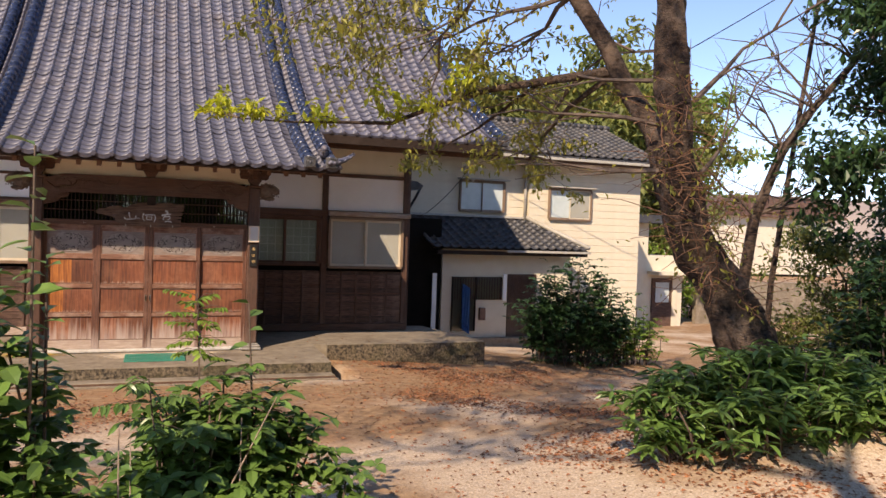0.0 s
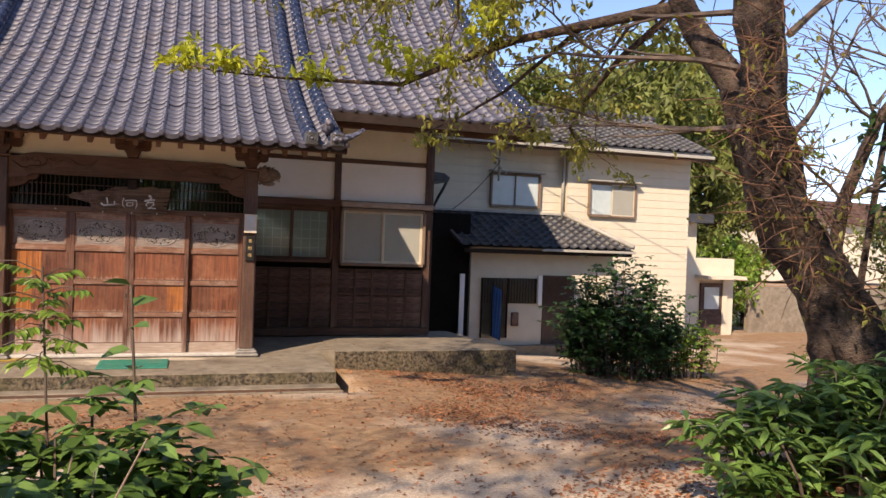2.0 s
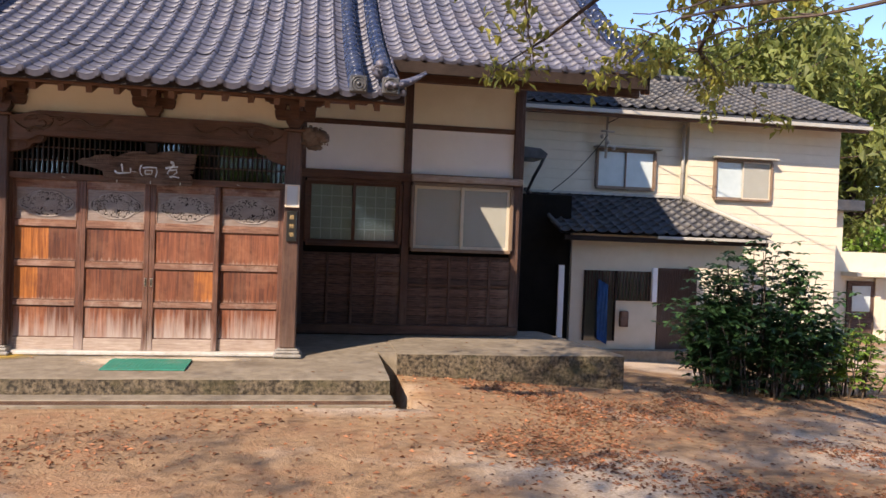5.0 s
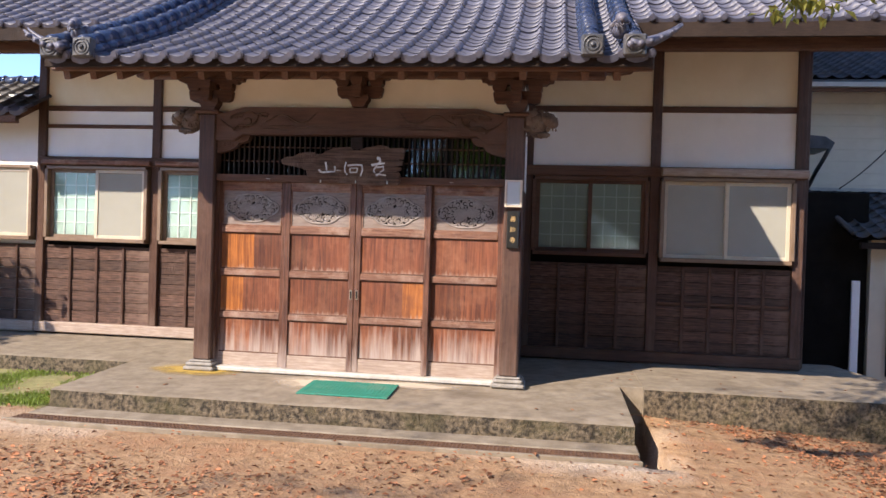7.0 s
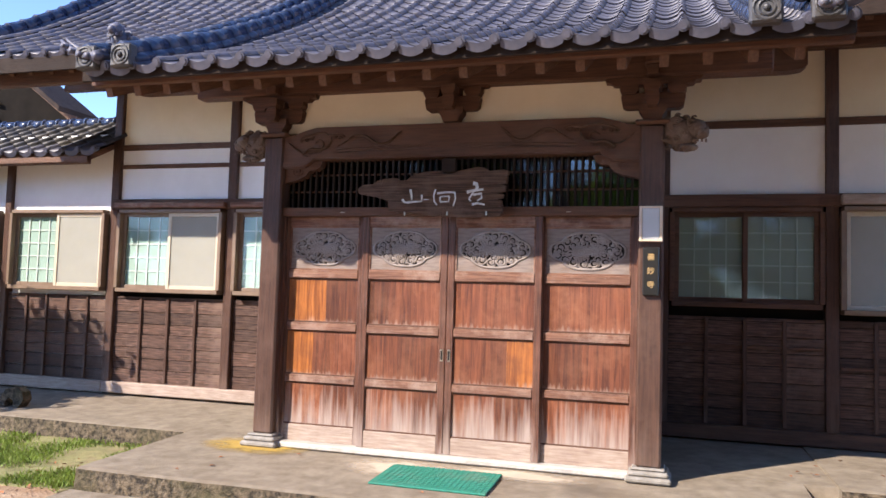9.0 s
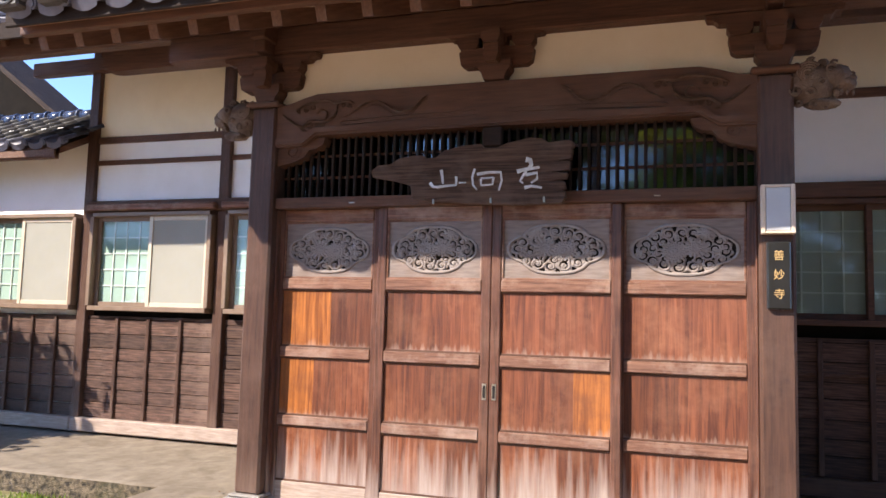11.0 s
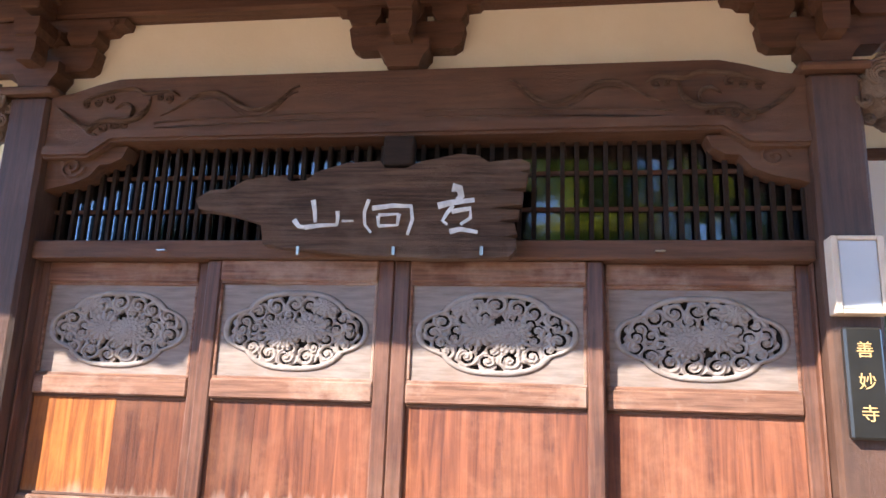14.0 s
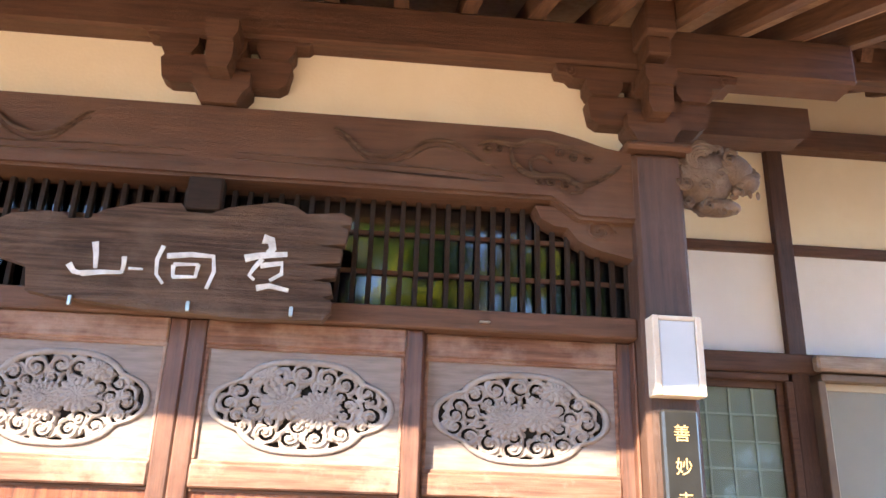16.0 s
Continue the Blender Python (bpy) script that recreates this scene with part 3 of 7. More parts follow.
def corner_ornament(parent, x, side):
    """Upswept corner tile with a small crouching lump of curls behind it."""
    y, z = 11.9, 2.6
    bm = bmesh.new()
    path = [(x - side * (0.2 - 0.42 * u), y - 0.03 + 0.04 * u, z + 0.03 + 0.17 * u * u) for u in [k / 10 for k in range(11)]]
    tube(bm, path, [0.06 - 0.005 * k for k in range(11)], 10)
    tube(bm, [(p[0], p[1] + 0.05, p[2] + 0.03) for p in path], [0.05 - 0.0042 * k for k in range(11)], 8)
    for k in range(5):
        c = path[2 * k]
        tube(bm, [(c[0], c[1] - 0.07, c[2] - 0.01), (c[0], c[1] + 0.07, c[2] + 0.02)], [0.03 - 0.003 * k, 0.028 - 0.003 * k], 8)
    part("corner_tile", bm, TILE, parent, "upswept grey corner tile", smooth=True)
    bm = bmesh.new()
    rnd = random.Random(5)
    c0 = Vector((x - side * 0.27, y + 0.1, z + 0.19))
    for c, r in (((0, 0, 0), 0.075), ((0, 0.1, 0.02), 0.07), ((0, -0.06, 0.075), 0.055), ((0, -0.11, 0.06), 0.032)):
        bmesh.ops.create_uvsphere(bm, u_segments=10, v_segments=8, radius=r, matrix=Matrix.Translation(c0 + Vector(c)))
    for k in range(22):
        v = Vector((rnd.gauss(0, 1), rnd.gauss(0, 1), abs(rnd.gauss(0, 1)))).normalized()
        p = c0 + Vector((v.x * 0.075, v.y * 0.11, v.z * 0.09))
        tube(bm, spiral(p.x, p.z, rnd.uniform(0.015, 0.03), 1.4, rnd.uniform(0, 6), p.y, 10), [0.009] * 11, 5)
    part("ornament", bm, TILE, parent, "lumpy carved clay roof ornament", smooth=True)


ROOF_L, ROOF_R, VERGE = -2.62, 2.66, 6.25


def build_roof():
    roof = thing("roof", (0, 12, 2.6), "large curved roof of blue-grey wave tiles", "roof", kind="structure")
    roof_deck("porch_deck", ROOF_L - 0.1, ROOF_R + 0.1, 11.98, 21.2, -0.02, roof, seg=30)
    roof_deck("main_deck", ROOF_R + 0.1, VERGE, 13.55, 21.2, 0.03, roof)
    roof_deck("main_deck", -VERGE, ROOF_L - 0.1, 13.55, 21.2, 0.03, roof)
    # eave boards under the tile edge
    block("eave_board", ROOF_L - 0.12, ROOF_R + 0.12, 12.08, 12.14, 2.47, 2.6, WOOD_X, roof)
    for a, b in ((ROOF_R + 0.12, VERGE), (-VERGE, ROOF_L - 0.12)):
        block("eave_board", a, b, 13.66, 13.72, 3.22, 3.36, WOOD_X, roof)
    block("eave_fascia", ROOF_L - 0.1, ROOF_R + 0.1, 11.955, 11.978, 2.47, 2.565, WOOD, roof, "dark fascia board")
    for a, b in ((ROOF_R + 0.12, VERGE), (-VERGE, ROOF_L - 0.12)):
        block("eave_fascia", a, b, 13.52, 13.547, 3.13, 3.31, WOOD, roof, "dark fascia board")
        block("eave_purlin", a, b, 13.8, 13.9, 3.08, 3.36, WOOD_X, roof)
    near, far, eaves = [], [], []
    cols = int((ROOF_R - ROOF_L - 0.44) / PITCH)
    for i in range(-1, cols + 2):
        x = ROOF_L + 0.2 + i * PITCH
        for k, (y, z, a) in enumerate(slope_rows(11.9, 21.1, 0.205)):
            m = Matrix.Translation((x, y, z + 0.004 * random.uniform(-1, 1))) @ Euler((a, 0, random.uniform(-0.012, 0.012))).to_matrix().to_4x4()
            (eaves if k == 0 else near if k < 13 else far).append(m)
    for a, b in ((ROOF_R + 0.06, VERGE), (-VERGE, ROOF_L - 0.1)):
        for i in range(int((b - a) / PITCH) + 1):
            x = a + i * PITCH
            for k, (y, z, s) in enumerate(slope_rows(13.5, 21.1, 0.205)):
                lift = 0.05 + 0.16 * max(0, (abs(x) - 4.9) / 1.4) ** 2 * math.exp(-(y - 13.5) / 1.5)
                m = Matrix.Translation((x, y, z + lift + 0.004 * random.uniform(-1, 1))) @ Euler((s, 0, random.uniform(-0.012, 0.012))).to_matrix().to_4x4()
                (eaves if k == 0 else far).append(m)
    for group, mesh, name in ((eaves, EAVE_MESH, "eave_tile"), (near[:250], TILE_MESH, "roof_tile")):
        for m in group:
            ob = mesh_object(name, mesh, None, roof)
            ob.matrix_basis = m
    join_tiles("roof_tiles", near[250:] + far, TILE_MESH, TILE, roof)
    for x in (ROOF_L + 0.34, ROOF_L + 0.02):
        ridge_roll("ridge_roll", x, 11.9, 21.0, 0.11, 0.075, roof)
    for x in (ROOF_R - 0.4, ROOF_R - 0.06):
        ridge_roll("ridge_roll", x, 11.9, 21.0, 0.11, 0.075, roof)
    for x in (VERGE, -VERGE):
        ridge_roll("verge_roll", x, 13.45, 21.0, 0.2, 0.09, roof)
        block("verge_board", x - 0.04, x + 0.04, 13.6, 13.7, 3.1, 3.4, WOOD_X, roof)
        bm = bmesh.new()
        rows = slope_rows(13.55, 21.0, 0.6)
        prev = None
        for y, z, a in rows:
            row = [bm.verts.new(c) for c in ((x - 0.03, y, z + 0.1), (x + 0.03, y, z + 0.1), (x + 0.03, y, z - 0.22), (x - 0.03, y, z - 0.22))]
            if prev:
                for p, q in ((0, 1), (1, 2), (2, 3), (3, 0)):
                    bm.faces.new((prev[p], prev[q], row[q], row[p]))
            prev = row
        bmesh.ops.recalc_face_normals(bm, faces=bm.faces)
        part("barge_board", bm, WOOD_Y, roof)
    corner_ornament(roof, ROOF_R + 0.1, 1)
    corner_ornament(roof, ROOF_L - 0.06, -1)
    # back slope closes the roof
    bm = bmesh.new()
    box(bm, -VERGE, VERGE, 21.0, 21.4, 9.2, 9.75, 0.05)
    part("ridge_cap", bm, RIDGE, roof)
    bm = bmesh.new()
    vs = [bm.verts.new(c) for c in ((-VERGE, 21.3, 9.3), (VERGE, 21.3, 9.3), (VERGE, 29, 3.3), (-VERGE, 29, 3.3), (-VERGE, 29, 3.2), (VERGE, 29, 3.2), (VERGE, 21.3, 9.2), (-VERGE, 21.3, 9.2))]
    bm.faces.new(vs[:4])
    bm.faces.new(vs[4:])
    part("back_slope", bm, TILE, roof)
    # rafters
    bm = bmesh.new()
    box(bm, -0.03, 0.03, -0.03, 1.9, -0.09, 0)
    me = bpy.data.meshes.new("rafter")
    bm.to_mesh(me)
    bm.free()
    for y0, z0, a, x0, x1, dx in ((12.18, 2.5, 23.0, ROOF_L - 0.02, ROOF_R + 0.05, 0.27), (13.76, 3.27, 27.0, ROOF_R + 0.3, VERGE - 0.1, 0.27), (13.76, 3.27, 27.0, -VERGE + 0.1, ROOF_L - 0.3, 0.27)):
        x = x0
        while x <= x1:
            ob = mesh_object("rafter", me, WOOD_Y, roof)
            ob.matrix_basis = pose(x, y0, z0, a)
            x += dx


build_roof()
for o in bpy.data.objects["roof"].children:
    o.matrix_parent_inverse = bpy.data.objects["roof"].matrix_basis.inverted()

# ---- temple walls ----
WALL_Y = 15.22
PORCH_Y = 13.25


def front_wall(name, x0, x1, posts, rails, label):
    wall = thing(name, ((x0 + x1) / 2, WALL_Y, -0.45), label, "wall", kind="structure")
    block("plaster_band", x0, x1, WALL_Y + 0.02, WALL_Y + 0.16, 1.96, 2.66, PLASTER, wall, bevel=0)
    block("plaster_band", x0, x1, WALL_Y + 0.02, WALL_Y + 0.16, 2.66, 4.05, CREAM, wall, "cream plaster band under the eave", bevel=0)
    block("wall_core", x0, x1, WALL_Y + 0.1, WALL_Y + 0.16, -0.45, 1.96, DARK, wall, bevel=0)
    for x in posts:
        block("post", x - 0.058, x + 0.058, WALL_Y - 0.035, WALL_Y + 0.1, -0.31, 3.75, WOOD_V, wall)
    for z, h in rails:
        for a, b in zip((x0, *posts), (*posts, x1)):
            if b - a > 0.2:
                block("rail", a + 0.058, b - 0.058, WALL_Y - 0.01, WALL_Y + 0.05, z - h / 2, z + h / 2, WOOD_X, wall)
    block("beam", x0, x1, WALL_Y - 0.06, WALL_Y + 0.05, 1.85, 1.975, WOOD_X, wall, bevel=0.01)
    block("ground_sill", x0, x1, WALL_Y - 0.06, WALL_Y + 0.1, -0.45, -0.31, SILL if x0 < 0 else WOOD_X, wall, bevel=0.012)
    return wall


def wainscot(wall, x0, x1, battens, rail_z=None):
    """Horizontal boards with upright battens between two posts."""
    z, k = -0.31, 0
    while z < 0.74:
        h = min(0.145 + 0.02 * math.sin(k * 2.3 + x0), 0.76 - z)
        me = board_mesh(x1 - x0, h - 0.006)
        ob = mesh_object("board", me, BOARD, wall)
        ob.matrix_parent_inverse = wall.matrix_basis.inverted()
        ob.matrix_basis = pose((x0 + x1) / 2, WALL_Y + 0.03 + 0.004 * math.sin(k * 1.7), z, 2.0)
        z, k = z + h, k + 1
    for i in range(battens):
        x = x0 + (x1 - x0) * (i + 1) / (battens + 1)
        block("batten", x - 0.02, x + 0.02, WALL_Y - 0.012, WALL_Y + 0.022, -0.3, 0.74, WOOD_V, wall)
    if rail_z is not None:
        for i in range(battens + 1):
            a, b = (x0 + (x1 - x0) * (i + k) / (battens + 1) for k in (0, 1))
            block("rail", a + 0.021, b - 0.021, WALL_Y - 0.006, WALL_Y + 0.022, rail_z - 0.016, rail_z + 0.016, WOOD_X, wall)


def board_mesh(w, h):
    bm = bmesh.new()
    box(bm, -w / 2, w / 2, -0.012, 0.012, 0, h, 0.004)
    me = bpy.data.meshes.new("board")
    bm.to_mesh(me)
    bm.free()
    return me


left_wall = front_wall("wall_front_left", -5.098, -1.66, (-5.06, -3.368), ((2.645, 0.07), (2.4, 0.05)), "white plaster wall with dark posts over brown boarding")
right_wall = front_wall("wall_front_right", 1.6, 4.99, (1.66, 3.224, 4.925), ((2.69, 0.075),), "white plaster wall with dark posts over dark boarding")
wainscot(left_wall, -5.0, -3.429, 3)
wainscot(left_wall, -3.306, -1.7, 3)
wainscot(right_wall, 1.72, 3.164, 3, 0.47)
wainscot(right_wall, 3.285, 4.865, 4, 0.3)


def sliding_window(name, x0, x1, z0, z1, y, kinds, label, frame_mat, proud=0.0, grid=(4, 5), hood=False, f=0.045):
    """Sash window of two sliding leaves; kinds tell what each leaf shows: lattice paper, insect screen or frosted glass."""
    win = thing(name, ((x0 + x1) / 2, y, z0), label, "window", kind="structure")
    block("window_frame", x0, x1, y - 0.05 - proud, y + 0.09, z0 - 0.05, z0, frame_mat, win)
    block("window_frame", x0, x1, y - 0.05 - proud, y + 0.09, z1, z1 + 0.045, frame_mat, win)
    for x in (x0, x1):
        block("window_frame", x - 0.025, x + 0.025, y - 0.05 - proud, y + 0.09, z0, z1, frame_mat, win)
    mid = (x0 + x1) / 2
    for i, kind in enumerate(kinds):
        a, b = (x0 + 0.025, mid + 0.02) if i == 0 else (mid - 0.02, x1 - 0.025)
        yy = y + (0.0 if i else 0.035) - proud
        bm = bmesh.new()
        for c in ((a, a + f, z0, z1), (b - f, b, z0, z1)):
            box(bm, c[0], c[1], yy - 0.014, yy + 0.014, c[2], c[3], 0.003)
        box(bm, a + f, b - f, yy - 0.012, yy + 0.012, z0, z0 + f, 0.003)
        box(bm, a + f, b - f, yy - 0.012, yy + 0.012, z1 - f, z1, 0.003)
        part("sash", bm, FRAME_CREAM if kind == "screen" and frame_mat is FRAME_TAN else frame_mat, win)
        inner = (a + f - 0.004, b - f + 0.004)
        if kind == "screen":
            block("screen", *inner, yy - 0.002, yy + 0.002, z0 + f - 0.004, z1 - f + 0.004, SCREEN, win, "grey insect screen", bevel=0)
        if kind == "frost":
            block("pane", *inner, yy - 0.003, yy + 0.003, z0 + f - 0.004, z1 - f + 0.004, FROST, win, "frosted glass pane", bevel=0)
        else:
            if kind != "screen":
                pane = block("pane", *inner, yy - 0.003, yy + 0.003, z0 + f - 0.004, z1 - f + 0.004, GLASS, win, "clear glass pane", bevel=0)
                pane.visible_shadow = False
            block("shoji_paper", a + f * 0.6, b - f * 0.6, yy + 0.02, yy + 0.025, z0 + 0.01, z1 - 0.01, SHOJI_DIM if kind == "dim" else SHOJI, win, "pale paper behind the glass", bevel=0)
            bm = bmesh.new()
            nx, nz = grid
            for k in range(1, nx):
                x = inner[0] + (inner[1] - inner[0]) * k / nx
                box(bm, x - 0.007, x + 0.007, yy + 0.008, yy + 0.0195, z0 + f, z1 - f)
            for k in range(1, nz):
                z = z0 + f + (z1 - z0 - 2 * f) * k / nz
                box(bm, inner[0], inner[1], yy + 0.009, yy + 0.019, z - 0.007, z + 0.007)
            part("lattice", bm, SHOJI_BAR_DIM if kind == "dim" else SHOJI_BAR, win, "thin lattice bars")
    if hood:
        block("window_hood", x0 - 0.08, x1 + 0.08, y - 0.22, y + 0.02, z1 + 0.05, z1 + 0.09, PVC, win)
    return win


sliding_window("window_1", -4.933, -3.471, 0.86, 1.8, WALL_Y, ("lattice", "screen"), "sliding window with white lattice and a grey screen", FRAME_TAN, 0.05)
sliding_window("window_2", -3.265, -1.74, 0.86, 1.8, WALL_Y, ("lattice", "screen"), "sliding window with white lattice beside the porch", FRAME_TAN, 0.05)
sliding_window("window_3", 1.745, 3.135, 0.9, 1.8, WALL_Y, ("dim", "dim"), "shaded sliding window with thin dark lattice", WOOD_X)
sliding_window("window_4", 3.31, 4.84, 0.86, 1.8, WALL_Y, ("screen", "screen"), "sliding window covered by grey insect screens", FRAME_TAN, 0.06)
block("window_cornice", 3.285, 5.0, WALL_Y - 0.14, WALL_Y - 0.062, 1.86, 1.96, SILL, bevel=0.015)
tagged(bpy.data.objects["window_cornice"], "pale wooden shutter rail above the screened window", "trim", kind="structure")
for n, (a, b) in {"trim": (-4.995, -3.409), "trim_2": (-3.326, -1.7)}.items():
    block(n, a, b, WALL_Y - 0.13, WALL_Y - 0.062, 1.86, 1.93, DOOR_RAIL, bevel=0.012)
    tagged(bpy.data.objects[n], "brown wooden rail above the window", "trim", kind="structure")

# end walls and back close the hall
for n, x in (("wall_east", 5.0), ("wall_west", -5.12)):
    w = thing(n, (x, 18, -0.45), "shaded end wall of plaster over boards", "wall", kind="structure")
    s = -0.1 if x > 0 else 0.1
    block("plaster_band", min(x, x + s), max(x, x + s), WALL_Y + 0.16, 24, 0.85, 3.9, PLASTER, w, bevel=0)
    block("boarding", min(x, x + s), max(x, x + s), WALL_Y + 0.16, 24, -0.45, 0.85, BOARD, w, bevel=0)
    block("corner_post", x - 0.06, x + 0.06, WALL_Y + 0.1, WALL_Y + 0.2, -0.45, 3.75, WOOD_V, w)
    bm = bmesh.new()
    prism(bm, [(15.2, 3.6), (21.2, 9.1), (27.5, 3.6)], 0, 0.1)
    for v in bm.verts:
        v.co = Vector((x - s * 0.2 - v.co.y * (1 if x > 0 else -1), v.co.x, v.co.z))
    part("gable", bm, PLASTER, w)
block("wall_back", -5.1, 4.99, 24, 24.15, -0.6, 3.9, PLASTER, bevel=0)
tagged(bpy.data.objects["wall_back"], "plain rear wall of the hall", "wall", kind="structure")


# ---- porch ----
PIL_L, PIL_R = -1.675, 1.588


def pillar(x, label):
    p = thing("pillar", (x, PORCH_Y - 0.01, -0.47), label, "pillar", "porch pillars")
    block("shaft", x - 0.094, x + 0.094, PORCH_Y - 0.105, PORCH_Y + 0.085, -0.37, 2.25, WOOD_V, p, bevel=0.016)
    bm = bmesh.new()
    for z0, z1, w in ((-0.475, -0.43, 0.17), (-0.43, -0.39, 0.15), (-0.39, -0.368, 0.125)):
        box(bm, x - w, x + w, PORCH_Y - 0.01 - w, PORCH_Y - 0.01 + w, z0, z1, 0.014)
    part("base_stone", bm, STONE, p, "pale stepped stone pillar base")
    block("cap_plate", x - 0.13, x + 0.13, PORCH_Y - 0.14, PORCH_Y + 0.12, 2.25, 2.285, WOOD_X, p, bevel=0.012)
    return p


pillar(PIL_L, "square dark wooden porch pillar with bleached foot")
pillar(PIL_R, "square dark wooden porch pillar carrying a sign")


def bracket(x, tall=True, label="carved wooden bracket set under the purlin"):
    """Bearing block with arms and small blocks, scroll-cut at its tips."""
    b = thing("bracket_set", (x, PORCH_Y, 2.285 if tall else 2.33), label, "bracket", "porch brackets")
    z0 = 2.287 if tall else 2.335
    bm = bmesh.new()
    w = 0.105
    prism(bm, [(x - w * 0.62, z0), (x + w * 0.62, z0), (x + w * 0.75, z0 + 0.04), (x + w, z0 + 0.075), (x + w, z0 + 0.13), (x - w, z0 + 0.13), (x - w, z0 + 0.075), (x - w * 0.75, z0 + 0.04)], PORCH_Y - 0.1, PORCH_Y + 0.1)
    part("bearing_block", bm, WOOD_X, b)
    bm = bmesh.new()
    zt = z0 + 0.1
    prism(bm, [(x - 0.23, zt + 0.02), (x - 0.2, zt), (x + 0.2, zt), (x + 0.23, zt + 0.02), (x + 0.245, zt + 0.1), (x + 0.225, zt + 0.125), (x - 0.225, zt + 0.125), (x - 0.245, zt + 0.1)], PORCH_Y - 0.05, PORCH_Y + 0.05)
    part("arm", bm, WOOD_X, b)
    for s in (-1, 0, 1):
        bm = bmesh.new()
        cx = x + s * 0.18
        prism(bm, [(cx - 0.05, zt + 0.115), (cx + 0.05, zt + 0.115), (cx + 0.072, zt + 0.15), (cx + 0.072, zt + 0.185), (cx - 0.072, zt + 0.185), (cx - 0.072, zt + 0.15)], PORCH_Y - 0.075, PORCH_Y + 0.075)
        part("small_block", bm, WOOD_X, b)
    bm = bmesh.new()
    zc = zt + 0.187
    out = [(x - 0.37, zc + 0.06), (x - 0.36, zc + 0.03), (x - 0.32, zc + 0.025), (x - 0.3, zc + 0.004), (x - 0.24, zc), (x + 0.24, zc), (x + 0.3, zc + 0.004), (x + 0.32, zc + 0.025), (x + 0.36, zc + 0.03), (x + 0.37, zc + 0.06)]
    prism(bm, out, PORCH_Y - 0.06, PORCH_Y + 0.06)
    for s in (-1, 1):
        tube(bm, spiral(x + s * 0.31, zc + 0.034, 0.022, 1.4, 0, PORCH_Y - 0.064, 14, flip=s), [0.005] * 15, 5)
    part("scroll_arm", bm, WOOD_X, b)
    bm = bmesh.new()
    prism(bm, [(x - 0.035, zt - 0.005), (x + 0.035, zt - 0.005), (x + 0.048, zt + 0.035), (x + 0.048, zt + 0.105), (x - 0.048, zt + 0.105), (x - 0.048, zt + 0.035)], PORCH_Y - 0.185, PORCH_Y - 0.1)
    part("nose_block", bm, WOOD_X, b)
    bm = bmesh.new()
    prism(bm, [(x - 0.045, zt + 0.107), (x + 0.045, zt + 0.107), (x + 0.06, zt + 0.14), (x + 0.06, zt + 0.19), (x - 0.06, zt + 0.19), (x - 0.06, zt + 0.14)], PORCH_Y - 0.2, PORCH_Y - 0.076)
    part("nose_cap", bm, WOOD_X, b)
    return b


bracket(PIL_L)
bracket(PIL_R)
bracket((PIL_L + PIL_R) / 2, False, "carved wooden bracket set on the middle of the beam")


def relief(bm, pts, y, w):
    """A low carved ridge along a smooth line on a face that looks to the front."""
    v = [Vector((px, 0, pz)) for px, pz in pts]
    line = []
    for k in range(len(v) - 1):
        p0, p1, p2, p3 = v[max(k - 1, 0)], v[k], v[k + 1], v[min(k + 2, len(v) - 1)]
        for j in range(4):
            t = j / 4
            line.append(0.5 * (2 * p1 + (p2 - p0) * t + (2 * p0 - 5 * p1 + 4 * p2 - p3) * t * t + (3 * p1 - p0 - 3 * p2 + p3) * t ** 3))
    line.append(v[-1])
    n = len(line)
    own = bmesh.new()
    tube(own, line, [w * 0.5 * min(1, 0.35 + 3 * k / n, 0.35 + 3 * (n - 1 - k) / n) for k in range(n)], 7)
    for q in own.verts:
        q.co.y = y + q.co.y * 2.0
    tmp = bpy.data.meshes.new("tmp")
    own.to_mesh(tmp)
    own.free()
    bm.from_mesh(tmp)
    bpy.data.meshes.remove(tmp)


